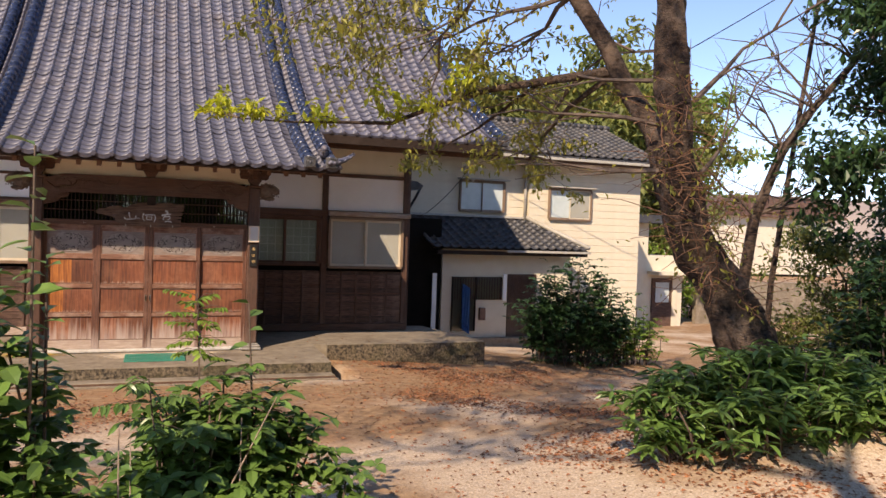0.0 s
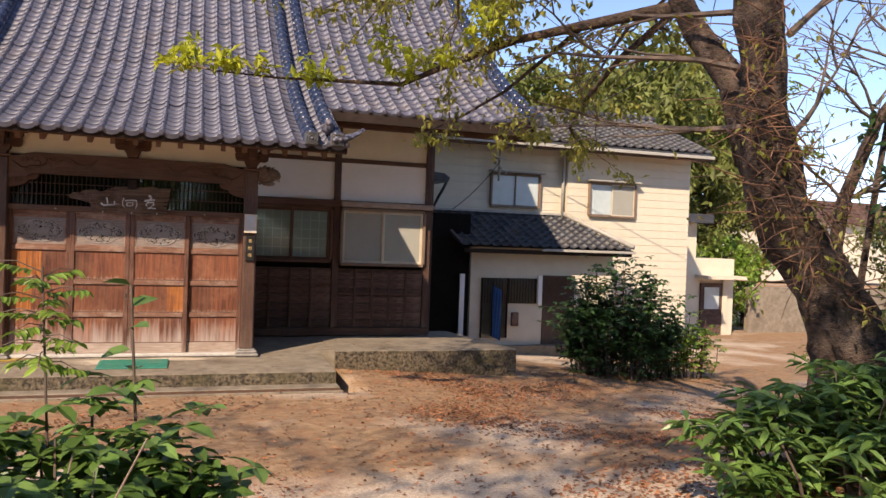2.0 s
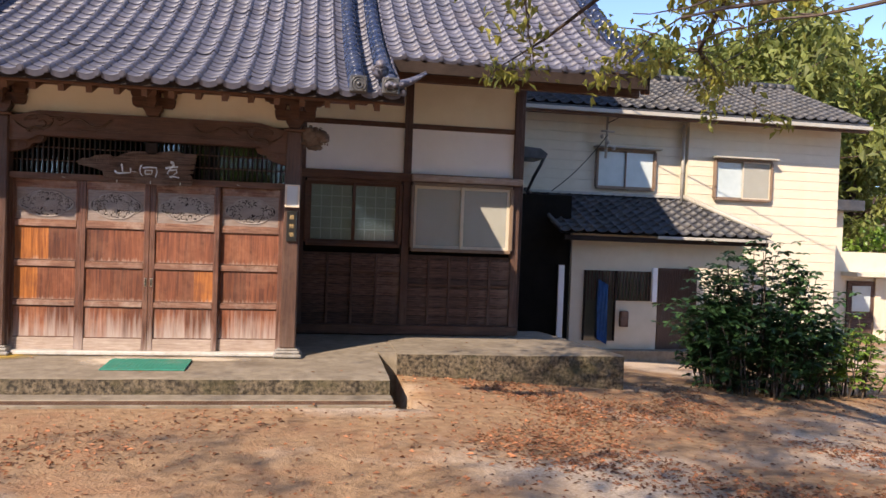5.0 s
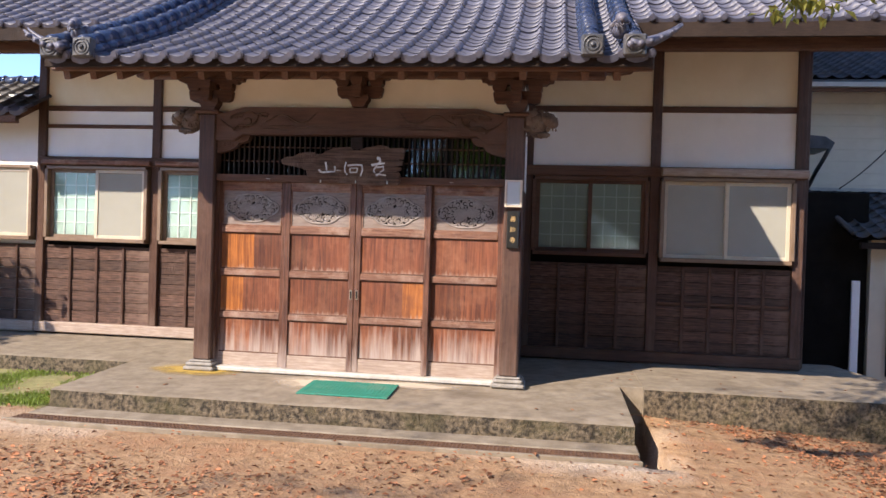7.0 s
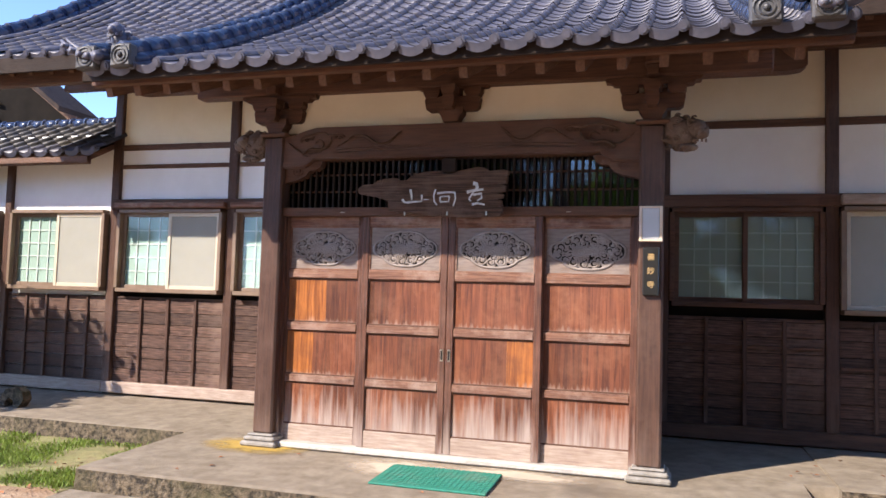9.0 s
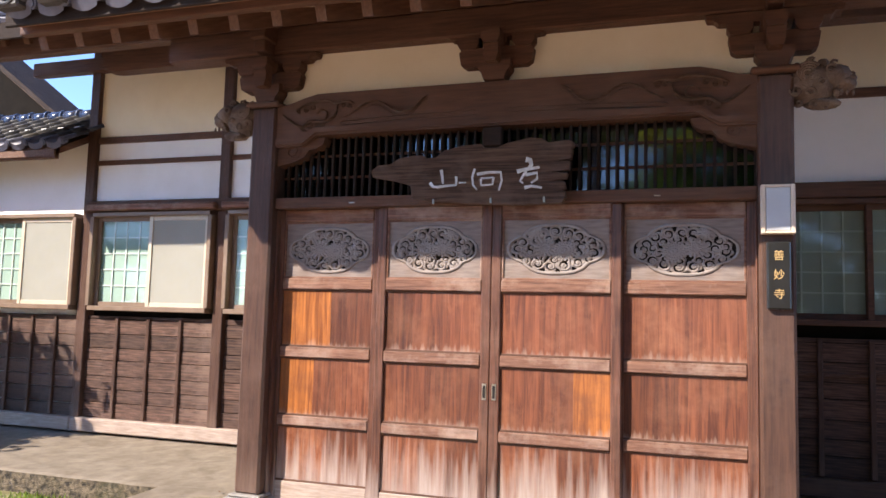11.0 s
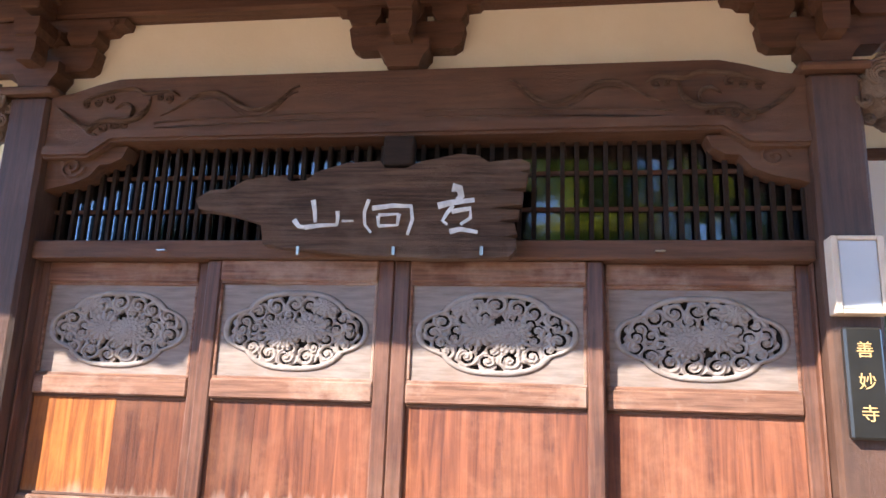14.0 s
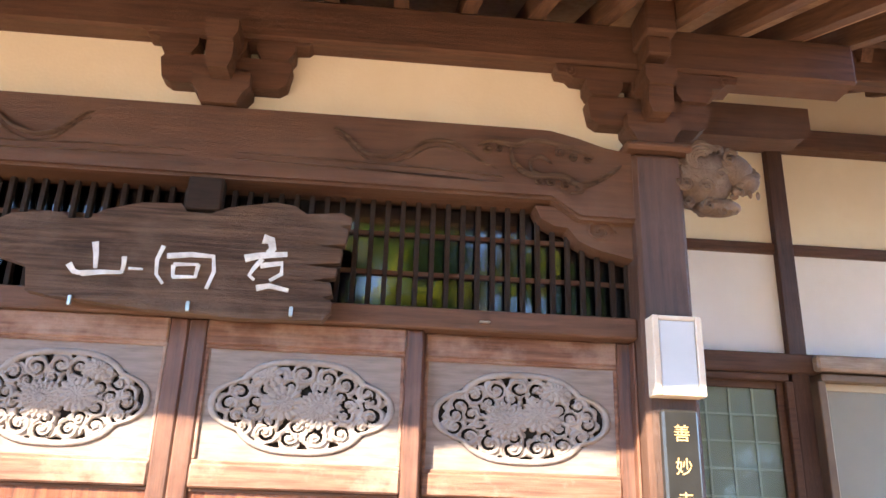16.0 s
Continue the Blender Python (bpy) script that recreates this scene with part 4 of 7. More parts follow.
def porch_beams():
    x0, x1 = PIL_L + 0.094, PIL_R - 0.094
    beam = thing("rainbow_beam", (0, PORCH_Y, 2.07), "dark wooden rainbow beam carved with waves and scrolls", "beam")
    bm = bmesh.new()
    n = 30
    top, low = [], []
    for i in range(n + 1):
        u = i / n
        x = x0 + (x1 - x0) * u
        e = abs(2 * u - 1)
        top.append((x, 2.325 - 0.075 * smoothstep(0.78, 1.0, e)))
        low.append((x, 2.04 - 0.07 * smoothstep(0.80, 0.87, e)))
    prism(bm, low + top[::-1], PORCH_Y - 0.085, PORCH_Y + 0.085)
    part("beam_body", bm, WOOD_X, beam)
    bm = bmesh.new()
    prism(bm, [(a, b + 0.012) for a, b in low] + [(a, b + 0.05) for a, b in low[::-1]], PORCH_Y - 0.1, PORCH_Y - 0.086)
    part("lower_moulding", bm, WOOD_X, beam)
    c = (x0 + x1) / 2
    y = PORCH_Y - 0.086
    bm = bmesh.new()
    for s in (-1, 1):
        def across(pts):
            return [(c + s * (px - c), pz) for px, pz in pts]

        wave = across([(0.385, 2.268), (0.423, 2.25), (0.488, 2.188), (0.571, 2.164), (0.652, 2.194), (0.712, 2.236), (0.774, 2.249), (0.837, 2.234), (0.91, 2.186), (0.983, 2.151)])
        relief(bm, wave, y, 0.016)
        relief(bm, [(px + s * 0.006, pz - 0.026) for px, pz in wave[:-2]], y, 0.007)
        relief(bm, across([(0.91, 2.238), (0.962, 2.262), (1.056, 2.25), (1.109, 2.274), (1.214, 2.266), (1.298, 2.243), (1.349, 2.22)]), y, 0.017)
        relief(bm, across([(1.035, 2.238), (1.045, 2.182), (1.086, 2.143), (1.138, 2.13), (1.231, 2.135), (1.282, 2.104), (1.302, 2.083), (1.26, 2.069)]), y, 0.024)
        relief(bm, across([(1.191, 2.185), (1.15, 2.21), (1.112, 2.19), (1.117, 2.151), (1.158, 2.138)]), y, 0.015)
        relief(bm, across([(1.282, 2.104), (1.334, 2.111), (1.398, 2.15), (1.453, 2.195)]), y, 0.02)
        for px, pz, r in ((0.952, 2.226, 0.02), (0.995, 2.234, 0.016), (1.147, 2.108, 0.02), (1.189, 2.11, 0.02), (1.24, 2.102, 0.022), (1.223, 2.232, 0.022), (1.275, 2.217, 0.02), (1.328, 2.21, 0.016)):
            (qx, qz), = across([(px, pz)])
            relief(bm, [(v[0], v[2]) for v in spiral(qx, qz, r, 1.3, 1.0, 0, 12, 1.0, s)], y, 0.009)
        for k, dz in enumerate((0.0, 0.026)):
            relief(bm, across([(0.05, 2.118 + dz), (0.5, 2.114 + dz), (0.95, 2.098 + dz), (1.04 - 0.03 * k, 2.086 + dz)]), y, 0.007)
    # same wood as the beam; the paler material paints highlights on the ridges
    part("carved_waves", bm, PLAQUE, beam, "carved wave and cloud relief, its highlights in a paler colour", smooth=True)
    for s in (-1, 1):
        ex = x0 if s < 0 else x1
        bm = bmesh.new()
        prism(bm, [(ex, 2.03), (ex - s * 0.36, 2.03), (ex - s * 0.34, 1.98), (ex - s * 0.29, 1.955), (ex - s * 0.24, 1.95), (ex - s * 0.2, 1.9), (ex - s * 0.13, 1.87), (ex - s * 0.06, 1.855), (ex, 1.84)], PORCH_Y - 0.05, PORCH_Y + 0.05)
        tube(bm, spiral(ex - s * 0.12, 1.94, 0.05, 1.6, 0, PORCH_Y - 0.055, 18, 1.2, s), [0.007] * 19, 5)
        part("corner_brace", bm, WOOD_X, beam, "scroll-cut corner brace")
    wall = thing("wall_porch_front", (0, PORCH_Y, 1.54), "cream plaster strip above the carved beam", "wall", kind="structure")
    block("plaster_strip", x0 - 0.1, x1 + 0.1, PORCH_Y + 0.02, PORCH_Y + 0.07, 2.3, 2.66, CREAM, wall, bevel=0)
    pur = thing("purlin", (0, PORCH_Y, 2.6), "long squared wooden purlin with nail holes", "beam")
    block("purlin_beam", -2.52, 2.46, PORCH_Y - 0.075, PORCH_Y + 0.075, 2.64, 2.83, WOOD_X, pur, bevel=0.012)
    for x in (PIL_L, PIL_R):
        block("cross_tie", x - 0.06, x + 0.06, PORCH_Y - 0.24, WALL_Y, 2.7, 2.84, WOOD_X, pur, bevel=0.008)
        block("tie_bearer", x - 0.045, x + 0.045, PORCH_Y - 0.205, PORCH_Y - 0.076, 2.62, 2.698, WOOD_X, pur, bevel=0.006)
        block("side_beam", x - 0.05, x + 0.05, PORCH_Y + 0.1, WALL_Y - 0.06, 2.4, 2.55, WOOD_Y, pur, bevel=0.01)
    # inner purlin, whose rounded ends stand out past the side walls
    inner = thing("inner_purlin", (0, 14.2, 2.9), "squared inner purlin with rounded beam ends", "beam")
    for s in (-1, 1):
        ex, root, yy, zz = (2.84, PIL_R + 0.05, 14.2, 2.9) if s > 0 else (-4.18, PIL_L - 0.05, 14.38, 3.06)
        bm = bmesh.new()
        prism(bm, [(root, zz), (ex - s * 0.14, zz), (ex - s * 0.04, zz + 0.015), (ex, zz + 0.05), (ex, zz + 0.2), (root, zz + 0.2)], yy - 0.07, yy + 0.07)
        part("beam_end", bm, WOOD_X, inner)
    plate = thing("wall_plate", (0, WALL_Y, 3.4), "long wooden plate under the main eave", "beam", kind="structure")
    for a, b in ((1.72, 5.9), (-5.9, -1.72)):
        block("plate_beam", a, b, WALL_Y - 0.1, WALL_Y + 0.02, 3.4, 3.55, WOOD_X, plate, bevel=0.01)
    lin = thing("lintel", (0, PORCH_Y, 1.54), "dark wooden door lintel with grooved track", "lintel", kind="structure")
    block("lintel_beam", x0, x1, PORCH_Y - 0.06, PORCH_Y + 0.085, 1.545, 1.62, WOOD_X, lin)
    for x in (-1.0, -0.42, 0.95):
        block("bracket_clip", x - 0.018, x + 0.018, PORCH_Y - 0.08, PORCH_Y - 0.06, 1.572, 1.577, METAL, lin, "small metal clip", bevel=0.001)
    th = thing("threshold", (0, PORCH_Y, -0.47), "pale worn stone threshold under the doors", "threshold", kind="structure")
    block("threshold_stone", x0 + 0.02, x1 - 0.02, PORCH_Y - 0.1, PORCH_Y + 0.1, -0.475, -0.425, THRESHOLD, th, bevel=0.012)
    # inner jamb posts
    for x in (x0, x1):
        block("jamb", min(x, x + math.copysign(0.012, -x)), max(x, x + math.copysign(0.012, -x)), PORCH_Y - 0.03, PORCH_Y + 0.085, -0.425, 1.545, DOOR_FRAME, th)
    # lattice over the doors
    lat = thing("transom", (0, PORCH_Y, 1.62), "dark upright lattice in front of glass", "transom", kind="structure")
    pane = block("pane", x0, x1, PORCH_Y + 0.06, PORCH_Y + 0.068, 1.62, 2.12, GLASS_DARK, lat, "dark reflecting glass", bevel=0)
    bm = bmesh.new()
    box(bm, -0.009, 0.009, -0.012, 0.012, 0, 0.5, 0.002)
    me = bpy.data.meshes.new("slat")
    bm.to_mesh(me)
    bm.free()
    x = x0 + 0.05
    while x < x1:
        ob = mesh_object("slat", me, WOOD, lat)
        ob.matrix_parent_inverse = lat.matrix_basis.inverted()
        ob.matrix_basis = pose(x, PORCH_Y + 0.03, 1.62)
        x += 0.056
    for z in (1.77, 1.92):
        block("lattice_rail", x0, x1, PORCH_Y + 0.044, PORCH_Y + 0.056, z - 0.008, z + 0.008, WOOD_X, lat, bevel=0)
    for s in (-1, 1):
        # side walls of the porch
        x = PIL_L if s < 0 else PIL_R
        side = thing("wall_porch_side", (x, 14, -0.45), "boarded porch side wall with plaster above", "wall", kind="structure")
        a, b = x - 0.05, x + 0.05
        block("boarding", a, b, PORCH_Y + 0.09, WALL_Y - 0.06, -0.46, 1.6, BOARD, side, bevel=0)
        block("plaster_band", a, b, PORCH_Y + 0.09, WALL_Y - 0.06, 1.6, 2.9, PLASTER, side, bevel=0)
    # added black sheet in place of the unlit room behind the doors
    block("entrance_shade", x0 - 0.1, x1 + 0.1, PORCH_Y + 0.9, PORCH_Y + 1.0, -0.44, 2.7, DARK, bevel=0)
    tagged(bpy.data.objects["entrance_shade"], "near-black sheet standing for the unlit entrance", "wall", kind="structure")
    block("ceiling", x0 - 0.1, x1 + 0.1, PORCH_Y + 0.08, WALL_Y, 2.7, 2.74, WOOD_X, bevel=0)
    tagged(bpy.data.objects["ceiling"], "plain dark board ceiling of the entrance", "ceiling", kind="structure")
    block("floor_entrance", x0, x1, PORCH_Y + 0.1, WALL_Y + 0.1, -0.9, -0.44, CONCRETE, bevel=0)
    tagged(bpy.data.objects["floor_entrance"], "plain concrete entrance floor", "floor", kind="structure")


porch_beams()


def lion_head(x, side):
    """Carved beam end: a maned beast's head in one plain mesh, seen from its flank."""
    bm = bmesh.new()
    rnd = random.Random(11)
    c = Vector((x + side * 0.13, PORCH_Y - 0.02, 2.175))

    def lump(dx, dy, dz, r, sx, sy, sz):
        m = Matrix.Translation(c + Vector((side * dx, dy, dz))) @ Matrix.Diagonal((r * sx, r * sy, r * sz, 1))
        bmesh.ops.create_uvsphere(bm, u_segments=18, v_segments=12, radius=1, matrix=m)

    def curl(dx, dz, r, turns, a0, thick, bulge=0.0):
        q = math.hypot(dx / 0.17, dz / 0.15)
        yy = c.y - 0.1 * math.sqrt(max(0.03, 1 - 0.95 * min(1, q * q))) - bulge
        pts = [(p[0], p[1] + 0.02 * k / 14, p[2]) for k, p in enumerate(spiral(c.x + side * dx, c.z + dz, r, turns, a0, yy, 14, 1.0, side))]
        tube(bm, pts, [thick * (1 - 0.04 * k) for k in range(15)], 6)

    lump(-0.02, 0, 0.02, 0.13, 1.05, 0.72, 0.98)
    lump(0.1, -0.01, 0.05, 0.085, 1.1, 0.9, 0.85)
    lump(0.155, -0.015, 0.005, 0.06, 1.0, 0.95, 0.72)
    lump(0.04, -0.01, -0.1, 0.065, 1.5, 0.85, 0.5)
    lump(0.11, -0.045, 0.09, 0.03, 1.3, 0.8, 0.7)
    lump(0.19, -0.035, 0.03, 0.022, 1.1, 1, 0.9)
    for k in range(4):
        lump(0.1 + 0.03 * k, -0.05, -0.045 - 0.004 * k, 0.011, 0.7, 0.7, 1.5)
    # large mane whorl of nested arcs behind the cheek
    for r in (0.074, 0.058, 0.042, 0.026):
        curl(-0.045, 0.055, r, 0.95, 0.6, 0.0085, 0.012)
    curl(0.075, 0.075, 0.028, 1.3, 0.4, 0.009, 0.02)
    for dx, dz, r in ((-0.1, -0.035, 0.034), (-0.03, -0.05, 0.03), (-0.085, -0.1, 0.026), (-0.01, -0.115, 0.026), (0.045, 0.125, 0.028), (0.1, 0.12, 0.024), (-0.02, 0.135, 0.026), (-0.09, 0.125, 0.022), (0.15, 0.085, 0.022), (0.19, 0.06, 0.018), (0.05, -0.125, 0.024), (0.1, -0.115, 0.018), (-0.12, 0.02, 0.026), (0.03, 0.0, 0.024)):
        for q in (1.0, 0.55):
            curl(dx, dz, r * q, 1.35, rnd.uniform(0, 6.28), 0.27 * r, 0.006)
    for k in range(30):
        t = rnd.uniform(0, 2 * math.pi)
        e = 0.88 + 0.08 * rnd.random()
        lump(-0.01 + 0.15 * e * math.cos(t), rnd.uniform(-0.05, 0.05), 0.015 + 0.135 * e * math.sin(t), rnd.uniform(0.012, 0.022), 1.3, 1, 0.9)
    ob = part("carved_beam_end", bm, CARVED_HEAD, smooth=True)
    return tagged(ob, "carved wooden beam end of curling mane scrolls", "carving", "beam end carvings")


lion_head(PIL_L - 0.09, -1)
lion_head(PIL_R + 0.075, 1)


def lobed(cx, cz, a, b, n=64):
    """Outline of two crossed ovals, notched where they meet."""
    out = []
    for k in range(n):
        t = 2 * math.pi * k / n
        ct, st = math.cos(t), math.sin(t)
        r = max((abs(ct / (a * 0.74)) ** 2.6 + abs(st / b) ** 2.6) ** (-1 / 2.6), (abs(ct / a) ** 2.4 + abs(st / (b * 0.68)) ** 2.4) ** (-1 / 2.4))
        out.append((cx + r * ct, cz + r * st))
    return out


def carved_panel_mesh(side):
    """Lobed cartouche in openwork: a broad raised rim, leaf curls with slits, two many-petalled flowers, holes between."""
    a, b = 0.275, 0.158
    nx, nz = 210, 122
    rnd = random.Random(3 if side > 0 else 9)
    gx, gz = np.meshgrid(np.linspace(-a, a, nx + 1), np.linspace(-b, b, nz + 1), indexing="ij")
    ang = np.arctan2(gz, gx)
    ct, st = np.abs(np.cos(ang)), np.abs(np.sin(ang))
    edge = np.maximum(((ct / (a * 0.74)) ** 2.6 + (st / b) ** 2.6) ** (-1 / 2.6), ((ct / a) ** 2.4 + (st / (b * 0.68)) ** 2.4) ** (-1 / 2.4))
    rad = np.hypot(gx, gz)
    inset = edge - rad
    height = np.full(gx.shape, -1.0)
    slit = np.zeros(gx.shape, bool)
    curls = []
    for k in range(17):
        t = 2 * math.pi * (k + 0.4) / 17
        curls.append((0.208 * math.cos(t), 0.104 * math.sin(t), 0.034, 0.8))
    for k in range(11):
        t = 2 * math.pi * (k + 0.1) / 11
        curls.append((0.145 * math.cos(t), 0.062 * math.sin(t), 0.028, 2.6))
    for k, (cx, cz, r, a0) in enumerate(curls):
        cx, cz, r = cx + rnd.gauss(0, 0.006), cz + rnd.gauss(0, 0.005), r * rnd.uniform(0.9, 1.12)
        turn = rnd.choice((-1, 1))
        d = np.hypot(gx - cx, gz - cz) / r
        u = ((turn * np.arctan2(gz - cz, gx - cx) - a0 - rnd.uniform(0, 6.28)) % (2 * math.pi)) / (2 * math.pi)
        off = d - (0.2 + 0.62 * u)
        lobes = 1.2 + 0.13 * np.sin(5 * (u * 2 * math.pi) + k)
        h = np.where(d < lobes, 0.011 * np.sqrt(np.maximum(0, 1 - (d / lobes) ** 2)) + 0.0028 * np.cos(off * 13) + 0.004 * rnd.random(), -1)
        cut = (np.abs(off - 0.04) < 0.12 * np.sin(math.pi * np.clip((u - 0.12) / 0.78, 0, 1))) & (u > 0.12) & (u < 0.9) & (d < 0.85)
        over = h > height
        slit = np.where(over & (h > 0), cut, slit)
        height = np.where(over, h, height)
    for cx, cz, rr, n, rings in ((-0.056, 0.008, 0.058, 14, 2), (0.048, -0.01, 0.064, 20, 4), (-0.11, 0.098, 0.042, 10, 2)):
        cx *= side
        d = np.hypot((gx - cx) / 1.12, gz - cz) / rr
        t = np.arctan2(gz - cz, gx - cx)
        ring = np.clip(np.floor(d * rings), 0, rings - 1)
        petal = np.abs(np.cos(0.5 * n * t + ring * 1.57))
        h = np.where(d < 0.86 + 0.14 * petal, 0.017 - 0.007 * d + 0.004 * petal + 0.003 * (d * rings - ring), -1)
        slit = np.where(h > height, False, slit)
        height = np.maximum(height, h)
    rim = 0.0125 * np.sqrt(np.maximum(0, 1 - ((inset - 0.011) / 0.0125) ** 2))
    on_rim = (inset > -0.001) & (inset < 0.0225)
    height = np.where(on_rim, rim + 0.003, height)
    keep = (inset > -0.001) & (on_rim | (height > 0) & ~slit)
    bm = bmesh.new()
    grid = {}

    def corner(i, j):
        if (i, j) not in grid:
            grid[i, j] = bm.verts.new((gx[i, j], -0.004 - max(0, height[i, j]), gz[i, j]))
        return grid[i, j]

    for i in range(nx):
        for j in range(nz):
            if keep[i, j] and keep[i + 1, j] and keep[i, j + 1] and keep[i + 1, j + 1]:
                bm.faces.new((corner(i, j), corner(i + 1, j), corner(i + 1, j + 1), corner(i, j + 1)))
    rim_edges = [e for e in bm.edges if e.is_boundary]
    back = bmesh.ops.extrude_edge_only(bm, edges=rim_edges)
    for v in back["geom"]:
        if isinstance(v, bmesh.types.BMVert):
            v.co.y = 0.004
    me = bpy.data.meshes.new("carved_scrolls")
    bm.to_mesh(me)
    bm.free()
    me.shade_smooth()
    return me


CARVINGS = (carved_panel_mesh(-1), carved_panel_mesh(1))


def oval_frame_mesh(w, h):
    """A board with a lobed opening."""
    bm = bmesh.new()
    inner = lobed(0, 0, 0.275, 0.158)
    n = len(inner)
    outer = []
    for k in range(n):
        t = 2 * math.pi * k / n
        ct, st = math.cos(t), math.sin(t)
        s = min(w / 2 / max(abs(ct), 1e-6), h / 2 / max(abs(st), 1e-6))
        outer.append((s * ct, s * st))
    vi = [bm.verts.new((x, 0, z)) for x, z in inner]
    vo = [bm.verts.new((x, 0, z)) for x, z in outer]
    vb = [bm.verts.new((x, 0.018, z)) for x, z in inner]
    for k in range(n):
        j = (k + 1) % n
        bm.faces.new((vi[k], vi[j], vo[j], vo[k]))
        bm.faces.new((vi[j], vi[k], vb[k], vb[j]))
    bmesh.ops.recalc_face_normals(bm, faces=bm.faces)
    me = bpy.data.meshes.new("panel_board")
    bm.to_mesh(me)
    bm.free()
    return me


DOOR_Z0, DOOR_Z1 = -0.425, 1.545


def temple_door(i, x0, x1, y):
    d = thing(f"door_{i}", ((x0 + x1) / 2, y, DOOR_Z0), "sliding wooden door with carved top panel, bleached foot", "door", "entrance doors", "structure")
    s = 0.062
    block("stile", x0, x0 + s, y - 0.02, y + 0.02, DOOR_Z0, DOOR_Z1, DOOR_FRAME, d)
    block("stile", x1 - s, x1, y - 0.02, y + 0.02, DOOR_Z0, DOOR_Z1, DOOR_FRAME, d)
    a, b = x0 + s, x1 - s
    for z0, z1 in ((1.46, DOOR_Z1), (1.0, 1.075), (0.54, 0.61), (0.085, 0.15)):
        block("rail", a, b, y - 0.024, y + 0.02, z0, z1, DOOR_RAIL, d)
    bm = bmesh.new()
    box(bm, a, b, y - 0.016, y + 0.02, DOOR_Z0, -0.285, 0.004)
    part("kick_board", bm, SILL, d, "bleached kick board")
    for z0, z1 in ((0.61, 1.0), (0.15, 0.54), (-0.285, 0.085)):
        n = 2 if (i + int(z0 * 10)) % 2 else 3
        cuts = [a + (b - a) * k / n + (0.03 * math.sin(i * 3 + k * 5) if 0 < k < n else 0) for k in range(n + 1)]
        for p, q in zip(cuts, cuts[1:]):
            orange = z0 > 0 and (i == 1 and p == a or i == 3 and q == b and z0 < 0.5)
            block("panel_board", p, q, y + 0.002, y + 0.012, z0, z1, DOOR_ORANGE if orange else DOOR_PANEL, d, bevel=0.0012)
        bm = bmesh.new()
        for c in ((a, b, z1 - 0.012, z1), (a, b, z0, z0 + 0.012)):
            box(bm, c[0], c[1], y - 0.008, y + 0.004, c[2], c[3], 0.003)
        part("moulding", bm, WOOD_X, d)
    w, h = b - a, 1.46 - 1.075
    for nm, me, mt, yy in (("panel_surround", oval_frame_mesh(w, h), PANEL_PALE, y - 0.004), ("carved_scrolls", CARVINGS[i % 2], CARVED, y + 0.006)):
        ob = mesh_object(nm, me, mt, d, "grey weathered openwork scrolls and flower" if nm == "carved_scrolls" else "pale weathered board")
        ob.matrix_basis = pose((a + b) / 2, yy, 1.2675)
        k = (w - 0.03) / 0.575
        ob.scale = (k, 1, 1)
    # backing sheet whose colour holds the shade of the holes
    block("backing", a, b, y + 0.014, y + 0.018, 1.075, 1.46, CARVED_BACK, d, "near-black backing that gives the carved holes their shade", bevel=0)
    bm = bmesh.new()
    for c in ((a, b, 1.448, 1.462), (a, b, 1.073, 1.087)):
        box(bm, c[0], c[1], y - 0.014, y - 0.004, c[2], c[3], 0.003)
    for c in ((a, a + 0.013), (b - 0.013, b)):
        box(bm, c[0], c[1], y - 0.014, y - 0.004, 1.087, 1.448, 0.003)
    part("moulding", bm, DOOR_RAIL, d)
    if i in (2, 3):
        hx = x1 - 0.03 if i == 2 else x0 + 0.03
        bm = bmesh.new()
        box(bm, hx - 0.014, hx + 0.014, y - 0.024, y - 0.019, 0.335, 0.435, 0.002)
        handle = part("handle", bm, METAL, d, "small recessed brass door pull")
        block("recess", hx - 0.008, hx + 0.008, y - 0.0265, y - 0.0245, 0.347, 0.423, BLACK, handle, bevel=0)


for i, (a, b, y) in enumerate(((-1.598, -0.808, 13.285), (-0.817, -0.048, 13.24), (-0.046, 0.747, 13.24), (0.694, 1.499, 13.285)), 1):
    temple_door(i, a, b, y)


def stroke(bm, pts, w, y):
    """A brush stroke: a thin ribbon of varying width."""
    pts = [Vector(p) for p in pts]
    left, right = [], []
    for k, p in enumerate(pts):
        d = (pts[min(k + 1, len(pts) - 1)] - pts[max(k - 1, 0)]).normalized()
        nrm = Vector((-d.y, d.x))
        ww = 0.82 * w * (1.15 - 0.45 * k / max(1, len(pts) - 1))
        left.append(p + nrm * ww / 2)
        right.append(p - nrm * ww / 2)
    lift = 0.0006 * (len(bm.verts) % 7)
    prism(bm, [(v.x, v.y) for v in left + right[::-1]], y - 0.002 - lift, y + 0.003)


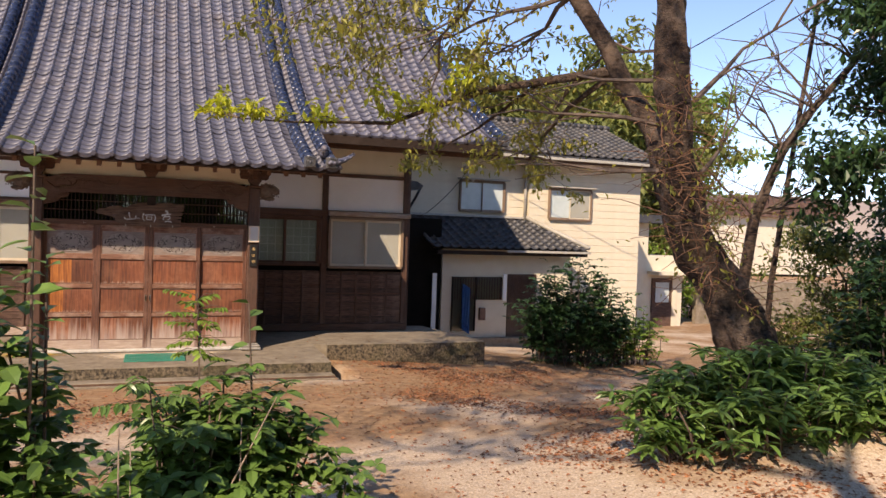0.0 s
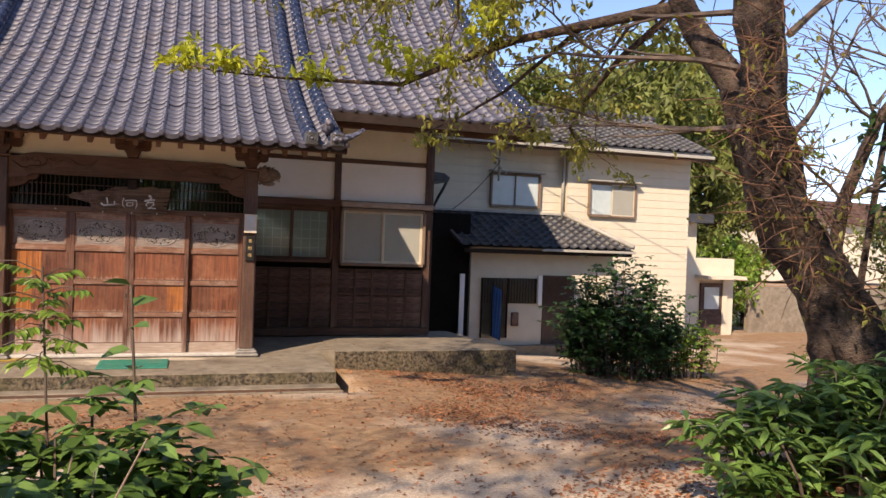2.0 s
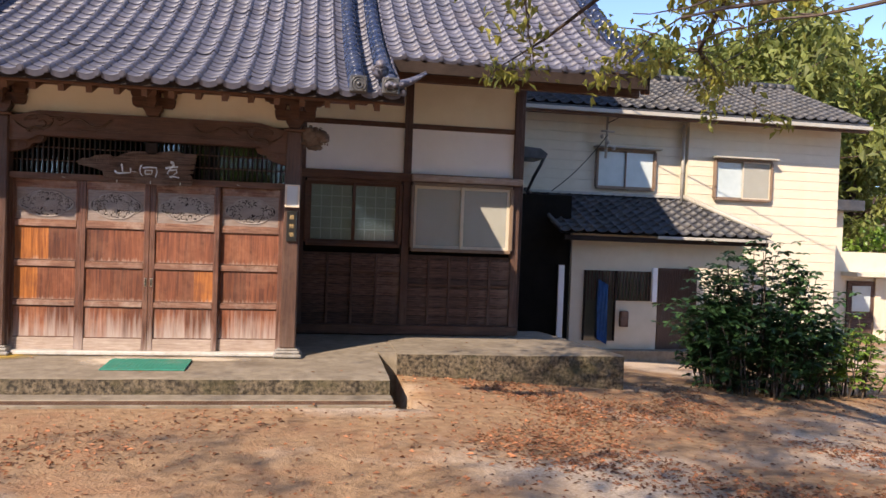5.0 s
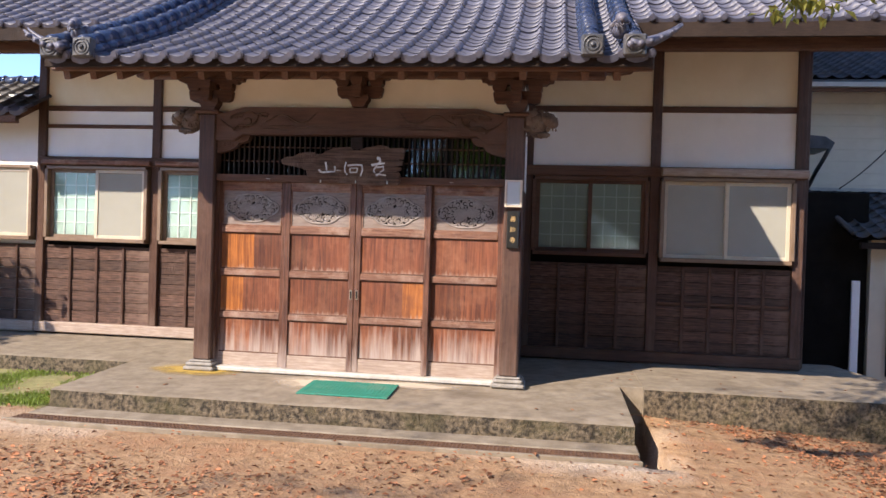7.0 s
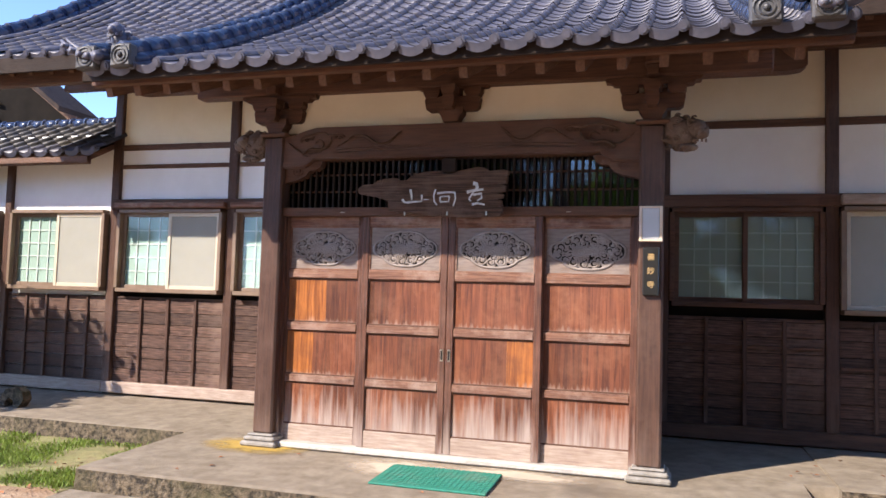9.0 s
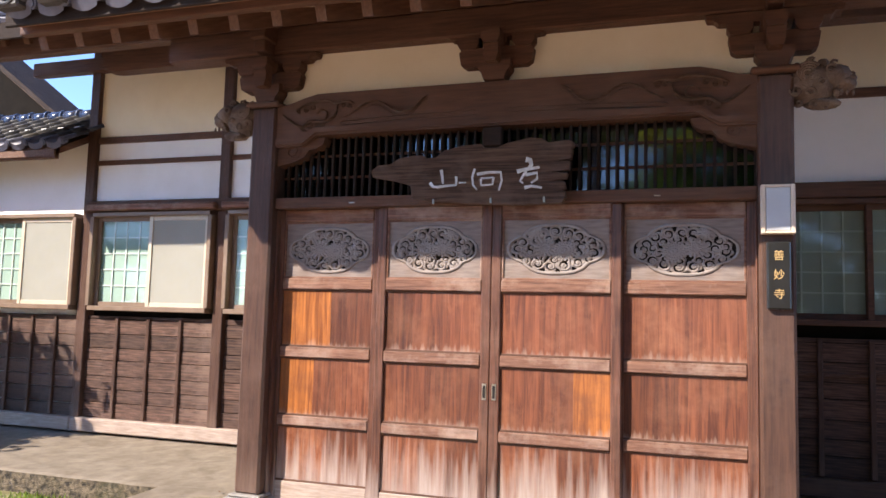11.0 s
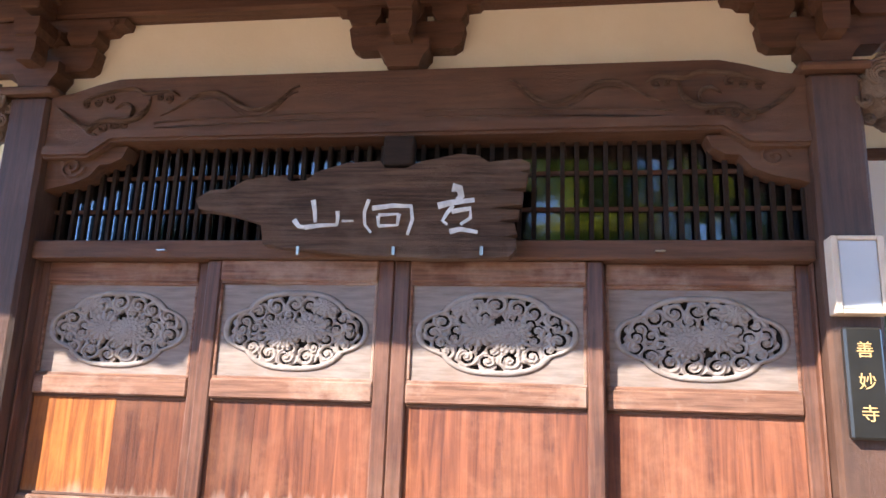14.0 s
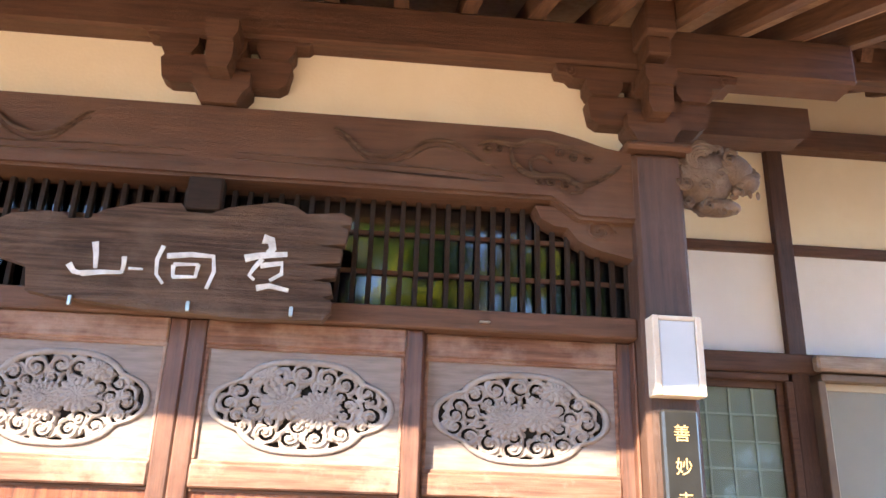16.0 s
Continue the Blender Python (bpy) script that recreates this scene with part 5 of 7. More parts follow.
def plaque():
    p = thing("name_plaque", (-0.2, 13.12, 1.53), "weathered wooden name plaque with white brushed characters", "sign")
    y = 13.12
    top = [(-0.86, 1.8), (-0.8, 1.835), (-0.72, 1.84), (-0.66, 1.875), (-0.56, 1.89), (-0.5, 1.888), (-0.475, 1.868), (-0.41, 1.872), (-0.375, 1.905), (-0.25, 1.94), (-0.12, 1.946), (-0.1, 1.918), (-0.02, 1.915), (0.04, 1.942), (0.19, 1.97), (0.26, 1.962), (0.3, 1.935), (0.42, 1.947), (0.455, 1.93)]
    low = [(0.452, 1.905), (0.415, 1.898), (0.447, 1.89), (0.438, 1.835), (0.35, 1.824), (0.43, 1.816), (0.426, 1.768), (0.3, 1.754), (0.418, 1.746), (0.412, 1.716), (0.34, 1.704), (0.4, 1.694), (0.41, 1.655), (0.37, 1.645), (0.405, 1.637), (0.408, 1.6), (0.38, 1.565), (0.1, 1.56), (-0.2, 1.575), (-0.45, 1.6), (-0.565, 1.615), (-0.58, 1.7), (-0.7, 1.735), (-0.84, 1.76)]
    bm = bmesh.new()
    prism(bm, top + low, y - 0.02, y + 0.035)
    part("board", bm, PLAQUE, p)
    bm = bmesh.new()
    rnd = random.Random(4)
    for k in range(15):
        z = 1.60 + 0.31 * k / 14
        x0 = -0.5 if z < 1.74 else -0.76 if z < 1.8 else -0.6 if z < 1.86 else -0.25
        pts = [(x0 + (0.37 - x0) * u / 12, y - 0.0195, z + 0.006 * math.sin(u * 0.9 + k) + rnd.uniform(-0.002, 0.002)) for u in range(13)]
        tube(bm, pts, [0.0025] * 13, 4)
    tagged(part("raised_grain", bm, PLAQUE, p, "raised weathered grain", smooth=True), kind="stuff")
    block("hanger", -0.11, 0.01, 13.1, 13.16, 1.93, 2.05, WOOD, p, "wooden hanging block")
    for x in (-0.42, -0.05, 0.28):
        block("hook", x - 0.006, x + 0.006, 13.088, 13.1, 1.572, 1.605, METAL, p, "small metal hook", bevel=0.002)
    yy = y - 0.022
    def done(b):
        part("painted_character", b, WHITE_PAINT, p, "white brushed character")

    chars = bmesh.new()
    # mountain
    stroke(chars, [(-0.375, 1.79), (-0.365, 1.745), (-0.36, 1.7)], 0.022, yy)
    stroke(chars, [(-0.445, 1.71), (-0.425, 1.685), (-0.4, 1.68)], 0.022, yy)
    stroke(chars, [(-0.4, 1.68), (-0.34, 1.688), (-0.275, 1.69)], 0.02, yy)
    stroke(chars, [(-0.275, 1.745), (-0.272, 1.715), (-0.275, 1.688)], 0.018, yy)
    stroke(chars, [(-0.255, 1.705), (-0.21, 1.705)], 0.01, yy)
    done(chars)
    chars = bmesh.new()
    stroke(chars, [(-0.155, 1.79), (-0.17, 1.74), (-0.165, 1.69), (-0.14, 1.66)], 0.016, yy)
    stroke(chars, [(-0.14, 1.755), (-0.06, 1.765), (0.01, 1.762), (0.018, 1.71), (0.0, 1.65)], 0.02, yy)
    stroke(chars, [(-0.115, 1.725), (-0.112, 1.685)], 0.016, yy)
    stroke(chars, [(-0.115, 1.728), (-0.035, 1.732)], 0.014, yy)
    stroke(chars, [(-0.035, 1.732), (-0.04, 1.685)], 0.016, yy)
    stroke(chars, [(-0.112, 1.685), (-0.04, 1.688)], 0.014, yy)
    done(chars)
    chars = bmesh.new()
    stroke(chars, [(0.165, 1.835), (0.192, 1.83), (0.2, 1.8), (0.185, 1.785)], 0.036, yy)
    stroke(chars, [(0.112, 1.762), (0.16, 1.775), (0.25, 1.785)], 0.028, yy)
    stroke(chars, [(0.17, 1.765), (0.145, 1.73), (0.132, 1.705), (0.15, 1.69)], 0.017, yy)
    stroke(chars, [(0.165, 1.74), (0.235, 1.752), (0.237, 1.715), (0.2, 1.69)], 0.02, yy)
    stroke(chars, [(0.16, 1.662), (0.2, 1.672), (0.265, 1.66)], 0.022, yy)
    done(chars)
    for o in p.children:
        o.matrix_basis = Matrix.Translation((0.02, 0, -0.035)) @ o.matrix_basis


plaque()


def text_mesh(body, size, at, mat, parent, name="lettering", depth=0.001):
    cu = bpy.data.curves.new(name, "FONT")
    cu.body, cu.size, cu.extrude, cu.align_x, cu.align_y = body, size, depth, "CENTER", "CENTER"
    tmp = bpy.data.objects.new(name, cu)
    scene.collection.objects.link(tmp)
    bpy.context.view_layer.update()
    me = bpy.data.meshes.new_from_object(tmp.evaluated_get(bpy.context.evaluated_depsgraph_get()))
    bpy.data.objects.remove(tmp)
    me.materials.clear()
    ob = mesh_object(name, me, mat, parent)
    ob.matrix_basis = pose(*at, 90)
    return ob


def sign_and_lamp():
    s = thing("name_sign", (1.61, 13.12, 0.92), "black upright sign with three gold characters", "sign")
    block("board", 1.53, 1.652, 13.105, 13.143, 0.925, 1.295, BLACK, s, bevel=0.008)
    for k, ch in enumerate("善妙寺"):
        text_mesh(ch, 0.058, (1.591, 13.103, 1.215 - 0.105 * k), GOLD, s, "gold_character")
    l = thing("porch_lamp", (1.605, 13.1, 1.33), "boxy porch lamp with milky pane, unlit", "lamp")
    bm = bmesh.new()
    for x in (1.513, 1.663):
        box(bm, x - 0.011, x + 0.011, 13.07, 13.143, 1.335, 1.605, 0.003)
    for z in (1.335, 1.59):
        box(bm, 1.524, 1.652, 13.072, 13.143, z, z + 0.015, 0.003)
    part("lamp_frame", bm, LAMP_FRAME, l)
    block("shade", 1.525, 1.651, 13.076, 13.14, 1.351, 1.589, LAMP_WHITE, l, "milky white pane", bevel=0.004)


sign_and_lamp()


def door_mat():
    m = thing("door_mat", (0.05, 12.65, -0.49), "green rubber door mat on the concrete", "mat")
    bm = bmesh.new()
    box(bm, -0.36, 0.52, 12.38, 12.92, -0.004, 0.012, 0.004)
    for i in range(21):
        for k in range(12):
            x, y = -0.33 + i * 0.041, 12.41 + k * 0.044
            box(bm, x, x + 0.03, y, y + 0.03, 0.012, 0.0145)
    for v in bm.verts:
        v.co.z += -0.505 + (v.co.y - 12.4) * 0.04 + 0.004
    part("mat_body", bm, MAT_GREEN, m)


door_mat()


def stain(x, y, rx, ry, mat, label):
    """A thin film on the sloping concrete; its fade is in its material, round the object's origin."""
    bm = bmesh.new()
    bmesh.ops.create_circle(bm, cap_ends=True, radius=1, segments=24)
    ob = part("stain", bm, mat)
    ob.matrix_basis = Matrix.Translation((x, y, -0.5015 + (y - 12.4) * 0.04)) @ Euler((math.atan(0.04), 0, 0)).to_matrix().to_4x4() @ Matrix.Diagonal((rx, ry, 1, 1))
    tagged(ob, label, "stain", kind="structure")


stain(PIL_L - 0.05, PORCH_Y - 0.12, 0.62, 0.34, STAIN_YELLOW, "yellowish stain on the concrete round the pillar foot")
stain(-0.28, 12.85, 0.55, 0.36, STAIN_PALE, "pale sandy stain beside the door mat")
stain(0.62, 12.98, 0.7, 0.2, STAIN_PALE, "pale sandy stain under the threshold")


# ---- left wing ----
def left_wing():
    wall = thing("wall_wing", (-7.2, WALL_Y, -0.45), "low white plastered wing with boarding below", "wall", kind="structure")
    x0, x1 = -11.0, -5.1
    block("plaster_band", x0, x1, WALL_Y + 0.02, WALL_Y + 0.16, 1.8, 2.7, PLASTER, wall, bevel=0)
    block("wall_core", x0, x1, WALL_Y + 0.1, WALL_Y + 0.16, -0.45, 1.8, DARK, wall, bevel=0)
    block("ground_sill", x0, x1, WALL_Y - 0.06, WALL_Y + 0.1, -0.45, -0.31, SILL, wall, bevel=0.012)
    for x in (-6.76, -8.5, -10.2):
        block("post", x - 0.05, x + 0.05, WALL_Y - 0.035, WALL_Y + 0.1, -0.31, 2.6, WOOD_V, wall)
    wainscot(wall, -6.71, -5.1, 4)
    wainscot(wall, -8.45, -6.81, 4)
    sliding_window("window_5", -6.63, -5.17, 0.86, 1.8, WALL_Y, ("lattice", "screen"), "sliding window of the wing with screen", FRAME_TAN, 0.05)
    sliding_window("window_6", -8.37, -6.89, 0.86, 1.8, WALL_Y, ("lattice", "screen"), "sliding window of the wing beside a post", FRAME_TAN, 0.05)
    roof = thing("roof_wing", (-7, 14.1, 2.4), "low wing roof of dark wave tiles", "roof", kind="structure")
    places, eaves = [], []
    a = math.atan2(0.62, 1.2)
    for i in range(26):
        x = -5.2 - i * PITCH
        for k in range(7):
            s = k * 0.2
            m = Matrix.Translation((x, 14.7 + s * math.cos(a), 2.52 + s * math.sin(a))) @ Euler((a, 0, 0)).to_matrix().to_4x4()
            (eaves if k == 0 else places).append(m)
    for m in eaves:
        ob = mesh_object("eave_tile", EAVE_MESH, None, roof)
        ob.matrix_parent_inverse = roof.matrix_basis.inverted()
        ob.matrix_basis = m
    join_tiles("roof_tiles", places, TILE_MESH, TILE_DARK, roof)
    bm = bmesh.new()
    x = -4.98
    while x > -11.2:
        tube(bm, [(x, 15.9, 3.16), (x - 0.21, 15.9, 3.16)], [0.07, 0.064], 10)
        tube(bm, [(x - 0.21, 15.9, 3.165), (x - 0.245, 15.9, 3.165)], [0.078, 0.078], 10)
        x -= 0.245
    part("ridge_tiles", bm, RIDGE, roof, "round ridge tiles with collars", smooth=True)
    block("eave_board", -11.2, -5.13, 14.76, 14.82, 2.37, 2.5, WOOD_X, roof)
    bm = bmesh.new()
    prism(bm, [(14.74, 2.46), (15.9, 3.06), (15.9, 2.98), (14.74, 2.39)], -11.2, -5.13)
    for v in bm.verts:
        v.co = Vector((v.co.y, v.co.x, v.co.z))
    part("roof_deck", bm, WOOD_Y, roof)
    block("wing_back", -11.2, -5.2, 15.3, 19, -0.6, 2.85, PLASTER, wall, bevel=0)


left_wing()


def gable_building():
    """Neighbouring roof with pale barge boards; the gable's near-black colour holds the eave's shade."""
    b = thing("neighbour_building", (-17, 23, -0.6), "neighbouring dark-roofed building with pale barge boards", "building")
    block("wall", -21.5, -13.4, 22.3, 30, -0.7, 4.4, PLASTER, b, bevel=0)
    apex = (-17.4, 8.6)
    for s in (1, -1):
        for nm, off, th, mat, y0, y1 in (("barge_board", 0.0, 0.15, PLAQUE, 21.9, 22.0), ("barge_moulding", 0.18, 0.1, WOOD_X, 21.8, 22.1), ("roof_slope", 0.3, 0.12, WOOD, 21.2, 22.5)):
            bm = bmesh.new()
            ex = apex[0] + s * 5.6
            ez = apex[1] - 5.6 * 0.72
            prism(bm, [(apex[0], apex[1] + off), (ex, ez + off), (ex, ez + off + th), (apex[0], apex[1] + off + th)], y0, y1)
            part(nm, bm, mat, b)
    bm = bmesh.new()
    prism(bm, [(apex[0], apex[1]), (apex[0] - 5.4, apex[1] - 5.4 * 0.72), (apex[0] + 5.4, apex[1] - 5.4 * 0.72)], 22.3, 22.5)
    part("gable", bm, DARK, b, "gable in near-black for the shade under its eave")
    bm = bmesh.new()
    tube(bm, spiral(-14.9, 5.0, 0.5, 1.2, 1, 22.2, 20), [0.05] * 21, 6)
    part("gable_ornament", bm, PLAQUE, b, smooth=True)


gable_building()


# ---- cream house ----
def cream_house():
    h = thing("house", (10, 20, -1.2), "two-storey cream sided house with dark tiled roof", "house")
    y, gz = 19.75, -1.3
    block("wall", 5.6, 10.05, y + 0.04, 27, gz, 4.0, SIDING, h, "cream horizontal siding", bevel=0)
    block("wall", 10.05, 13.8, y - 0.1, 27, gz, 4.0, SIDING, h, "cream horizontal siding", bevel=0)
    for a, b, yy in ((5.6, 9.98, y + 0.04), (10.05, 13.8, y - 0.1)):
        bm = bmesh.new()
        p = [(-0.001, 0), (-0.011, 0.003), (-0.004, 0.2), (-0.001, 0.2)]
        va = [bm.verts.new((a, q, r)) for q, r in p]
        vb = [bm.verts.new((b, q, r)) for q, r in p]
        for i in range(4):
            j = (i + 1) % 4
            bm.faces.new((va[i], va[j], vb[j], vb[i]))
        bm.faces.new(va[::-1])
        bm.faces.new(vb)
        bmesh.ops.recalc_face_normals(bm, faces=bm.faces)
        me = bpy.data.meshes.new("siding_board")
        bm.to_mesh(me)
        bm.free()
        z = gz
        while z < 3.95:
            ob = mesh_object("siding_board", me, SIDING, h)
            ob.matrix_basis = Matrix.Translation((0, yy, z))
            z += 0.205
    # main roof
    roof = part("roof", (lambda b: (prism(b, [(18.95, 3.86), (22.1, 5.16), (25.4, 3.86), (25.4, 3.8), (22.1, 5.06), (18.95, 3.78)], 5.2, 13.98), b)[1])(bmesh.new()), TILE_DARK, h)
    for v in roof.data.vertices:
        v.co = Vector((v.co.y, v.co.x, v.co.z))
    a = math.atan2(1.3, 3.15)
    places = []
    for i in range(33):
        for k in range(15):
            s = k * 0.22
            places.append(Matrix.Translation((5.2 + i * 0.266, 18.93 + s * math.cos(a), 3.9 + s * math.sin(a))) @ Euler((a, 0, 0)).to_matrix().to_4x4() @ Matrix.Diagonal((1.13, 1.05, 1, 1)))
    join_tiles("roof_tiles", places, TILE_MESH, TILE_DARK, roof, "dark weathered wave tiles")
    bm = bmesh.new()
    for i in range(36):
        tube(bm, [(5.2 + i * 0.25, 22.1, 5.24), (5.42 + i * 0.25, 22.1, 5.24)], [0.1, 0.09], 8)
    part("ridge_tiles", bm, TILE_DARK, roof, smooth=True)
    block("gutter", 5.2, 13.98, 18.84, 18.93, 3.72, 3.8, PVC, h, "grey eaves gutter")
    block("fascia", 5.2, 13.98, 18.95, 19.0, 3.66, 3.8, WOOD_X, h)
    block("soffit", 5.2, 13.98, 19.0, 19.75, 3.8, 3.83, SIDING, h, bevel=0)
    for x in (10.02,):
        bm = bmesh.new()
        tube(bm, [(x - 0.08, 19.68, 3.7), (x - 0.08, 19.68, 2.0)], [0.04, 0.04], 8)
        part("downpipe", bm, PVC, h, smooth=True)
    # lean-to
    lz0, lz1, ly0, ly1 = 1.2, 2.0, 18.0, 19.72
    lean = thing("lean_to", (9, 18.4, gz), "cream lean-to with dark tiled roof against the house", "lean-to")
    block("wall", 7.0, 8.86, 18.42, ly1, gz, 1.3, SIDING, lean, bevel=0)
    block("wall", 8.86, 10.8, 18.5, ly1, gz, 1.3, SIDING, lean, bevel=0)
    bm = bmesh.new()
    vs = [bm.verts.new(c) for c in ((6.6, ly0, lz0), (11.1, ly0, lz0), (9.95, ly1, lz1), (6.35, ly1, lz1), (11.1, ly1, lz0))]
    bm.faces.new((vs[0], vs[1], vs[2], vs[3]))
    bm.faces.new((vs[1], vs[4], vs[2]))
    bmesh.ops.solidify(bm, geom=bm.faces[:], thickness=0.07)
    deck = part("roof", bm, TILE_DARK, lean)
    a = math.atan2(lz1 - lz0, ly1 - ly0)
    places = []
    n = int((ly1 - ly0) / math.cos(a) / 0.2)
    for k in range(n + 1):
        s = k * 0.2
        u = s * math.cos(a) / (ly1 - ly0)
        xa, xb = 6.6 - 0.25 * u, 11.1 - 1.15 * u
        x = xa
        while x < xb - 0.2:
            places.append(Matrix.Translation((x, ly0 - 0.02 + s * math.cos(a), lz0 + 0.05 + s * math.sin(a))) @ Euler((a, 0, 0)).to_matrix().to_4x4() @ Matrix.Diagonal((1.05, 0.98, 1, 1)))
            x += 0.248
    join_tiles("roof_tiles", places, TILE_MESH, TILE_DARK, deck, "dark wave tiles")
    bm = bmesh.new()
    tube(bm, [(11.08, ly0, lz0 + 0.1), (9.98, ly1, lz1 + 0.12)], [0.06, 0.06], 8)
    part("hip_ridge", bm, PVC, deck, "pale hip ridge tiles", smooth=True)
    bm = bmesh.new()
    tube(bm, [(6.58, ly0, lz0 + 0.1), (6.35, ly1, lz1 + 0.12)], [0.045, 0.045], 8)
    part("verge", bm, TILE_DARK, deck, smooth=True)
    block("gutter", 8.6, 11.1, ly0 - 0.08, ly0, lz0 - 0.06, lz0, PVC, lean, "grey gutter")
    block("flashing", 6.4, 9.9, ly1 - 0.08, ly1 + 0.03, lz1 + 0.06, lz1 + 0.12, PVC, lean, "pale flashing strip")
    # lean-to openings: tinted panes on the solid wall give their inner darkness
    for a, b, z0, z1 in ((7.3, 7.92, -0.95, 0.47), (7.98, 8.66, -0.13, 0.47)):
        block("dark_window", a, b, 18.395, 18.425, z0, z1, GLASS_DARK, lean, "dark-tinted pane standing for the unlit open window", bevel=0)
        for c in ((a - 0.03, a), (b, b + 0.03)):
            block("frame", c[0], c[1], 18.37, 18.42, z0, z1, WOOD, lean)
        x = a + 0.05
        while x < b - 0.02:
            block("grille_bar", x - 0.008, x + 0.008, 18.372, 18.39, max(z0, -0.13), z1, WOOD_V, lean, bevel=0)
            x += 0.075
    block("white_post", 8.72, 8.82, 18.36, 18.42, -0.15, 0.55, PLASTER, lean, "white painted post")
    bm = bmesh.new()
    box(bm, 8.9, 9.75, 18.46, 18.5, -1.25, 0.55, 0.004)
    slatted = part("slatted_door", bm, WOOD_V, lean, "dark brown slatted door")
    for i in range(17):
        block("slat", 8.92 + i * 0.048, 8.935 + i * 0.048, 18.447, 18.459, -1.2, 0.5, WOOD_V, slatted, bevel=0)
    block("meter_box", 8.05, 8.22, 18.32, 18.42, -0.66, -0.34, BOARD, lean, "small brown meter box", bevel=0.012)
    block("eave_beam", 6.7, 11.05, 18.02, 18.1, 1.06, 1.16, WOOD, lean, "dark eave beam")
    block("footing", 6.95, 11.0, 18.2, 18.5, gz - 0.1, gz + 0.18, CONCRETE, lean, "concrete footing")
    sheet = thing("blue_sheet", (7.62, 18.35, -0.95), "blue plastic sheet hung in the window", "sheet")
    bm = bmesh.new()
    prev = None
    for i in range(13):
        x = 7.55 + i * 0.018
        row = [bm.verts.new((x, 18.34 + 0.02 * math.sin(i * 1.6 + k), 0.3 - k * 0.24 - 0.01 * i)) for k in range(6)]
        if prev:
            for k in range(5):
                bm.faces.new((prev[k], row[k], row[k + 1], prev[k + 1]))
        prev = row
    bmesh.ops.solidify(bm, geom=bm.faces[:], thickness=0.004)
    part("sheet_cloth", bm, BLUE, sheet, smooth=True)
    # passage between hall and house: its shade is a near-black sheet
    p = thing("passage_shade", (5.9, 19.3, -1.2), "near-black sheet standing for the shade in the narrow passage", "wall", kind="structure")
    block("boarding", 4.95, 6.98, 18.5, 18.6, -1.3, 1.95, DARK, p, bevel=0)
    block("white_board", 6.74, 6.86, 18.42, 18.47, -1.2, 0.55, PLASTER, p, "white board leaning in the gap")
    can = thing("gutter_head", (6.3, 19.1, 2.6), "small black tiled canopy with a drainpipe", "canopy")
    bm = bmesh.new()
    prism(bm, [(5.2, 3.0), (6.4, 2.9), (6.55, 2.8), (6.5, 2.7), (5.2, 2.72)], 18.85, 19.7)
    part("canopy_roof", bm, TILE_DARK, can)
    bm = bmesh.new()
    tube(bm, [(6.5, 18.9, 2.75), (6.42, 18.95, 2.55), (6.35, 19.1, 2.35), (6.35, 19.6, 2.05)], [0.035] * 4, 8)
    part("drainpipe", bm, BLACK, can, smooth=True)
    sliding_window("window_7", 7.95, 9.3, 2.25, 3.05, y, ("frost", "frost"), "upstairs frosted sliding window with a hood", FRAME_TAN, 0.02, hood=True, f=0.028)
    sliding_window("window_8", 10.68, 12.05, 2.12, 2.95, y - 0.14, ("frost", "screen"), "upstairs sliding window with metal hood", FRAME_TAN, 0.02, hood=True, f=0.028)
    pole = thing("service_mast", (8.05, 19.3, 2.9), "wall-mounted electric service mast with insulators", "electric mast")
    bm = bmesh.new()
    tube(bm, [(8.05, 19.5, 2.85), (8.05, 19.45, 3.75)], [0.03, 0.03], 8)
    box(bm, 7.9, 8.2, 19.4, 19.46, 3.4, 3.44)
    for k in range(3):
        bmesh.ops.create_uvsphere(bm, u_segments=8, v_segments=6, radius=0.05, matrix=Matrix.Translation((7.92 + k * 0.13, 19.4, 3.3 - 0.12 * k)))
    part("mast", bm, PVC, pole, smooth=True)
    wire = thing("cable", (7.5, 19.4, 2.0), "black service cable sagging to the house", "cable")
    for p0, p1, sag in (((8.05, 19.42, 3.35), (6.9, 19.6, 2.1), 0.1), ((8.05, 19.42, 3.6), (14, 8, 9.0), 0.4)):
        bm = bmesh.new()
        pts = [Vector(p0).lerp(Vector(p1), k / 14) - Vector((0, 0, sag * 4 * (k / 14) * (1 - k / 14))) for k in range(15)]
        tube(bm, pts, [0.011] * 15, 5)
        part("wire", bm, BLACK, wire, smooth=True)
    # annex behind, with its door
    ann = thing("annex", (17, 24, -1.9), "small cream annex with a brown door", "annex")
    block("wall", 13.8, 17.3, 24.0, 28, -1.9, 2.2, SIDING, ann, bevel=0)
    block("wall", 17.3, 18.9, 24.0, 28, -1.9, 1.0, SIDING, ann, bevel=0)
    d = block("door", 17.5, 18.4, 23.93, 23.99, -1.75, 0.15, BOARD, ann, "brown door with pale pane")
    block("pane", 17.65, 18.25, 23.91, 23.928, -0.75, 0.0, FROST, d, bevel=0)
    block("door_frame", 18.4, 18.6, 23.9, 24.0, -1.8, 0.25, SIDING, ann)
    block("door_hood", 17.3, 18.9, 23.3, 24.0, 0.3, 0.42, SIDING, ann)
    block("annex_roof", 13.6, 17.6, 23.5, 28.4, 2.2, 2.5, TILE_DARK, ann)
    block("wall_low", 20.0, 27, 24.5, 24.7, -1.9, 0.0, CONCRETE, bevel=0)
    tagged(bpy.data.objects["wall_low"], "low pale garden wall", "wall", kind="structure")


cream_house()


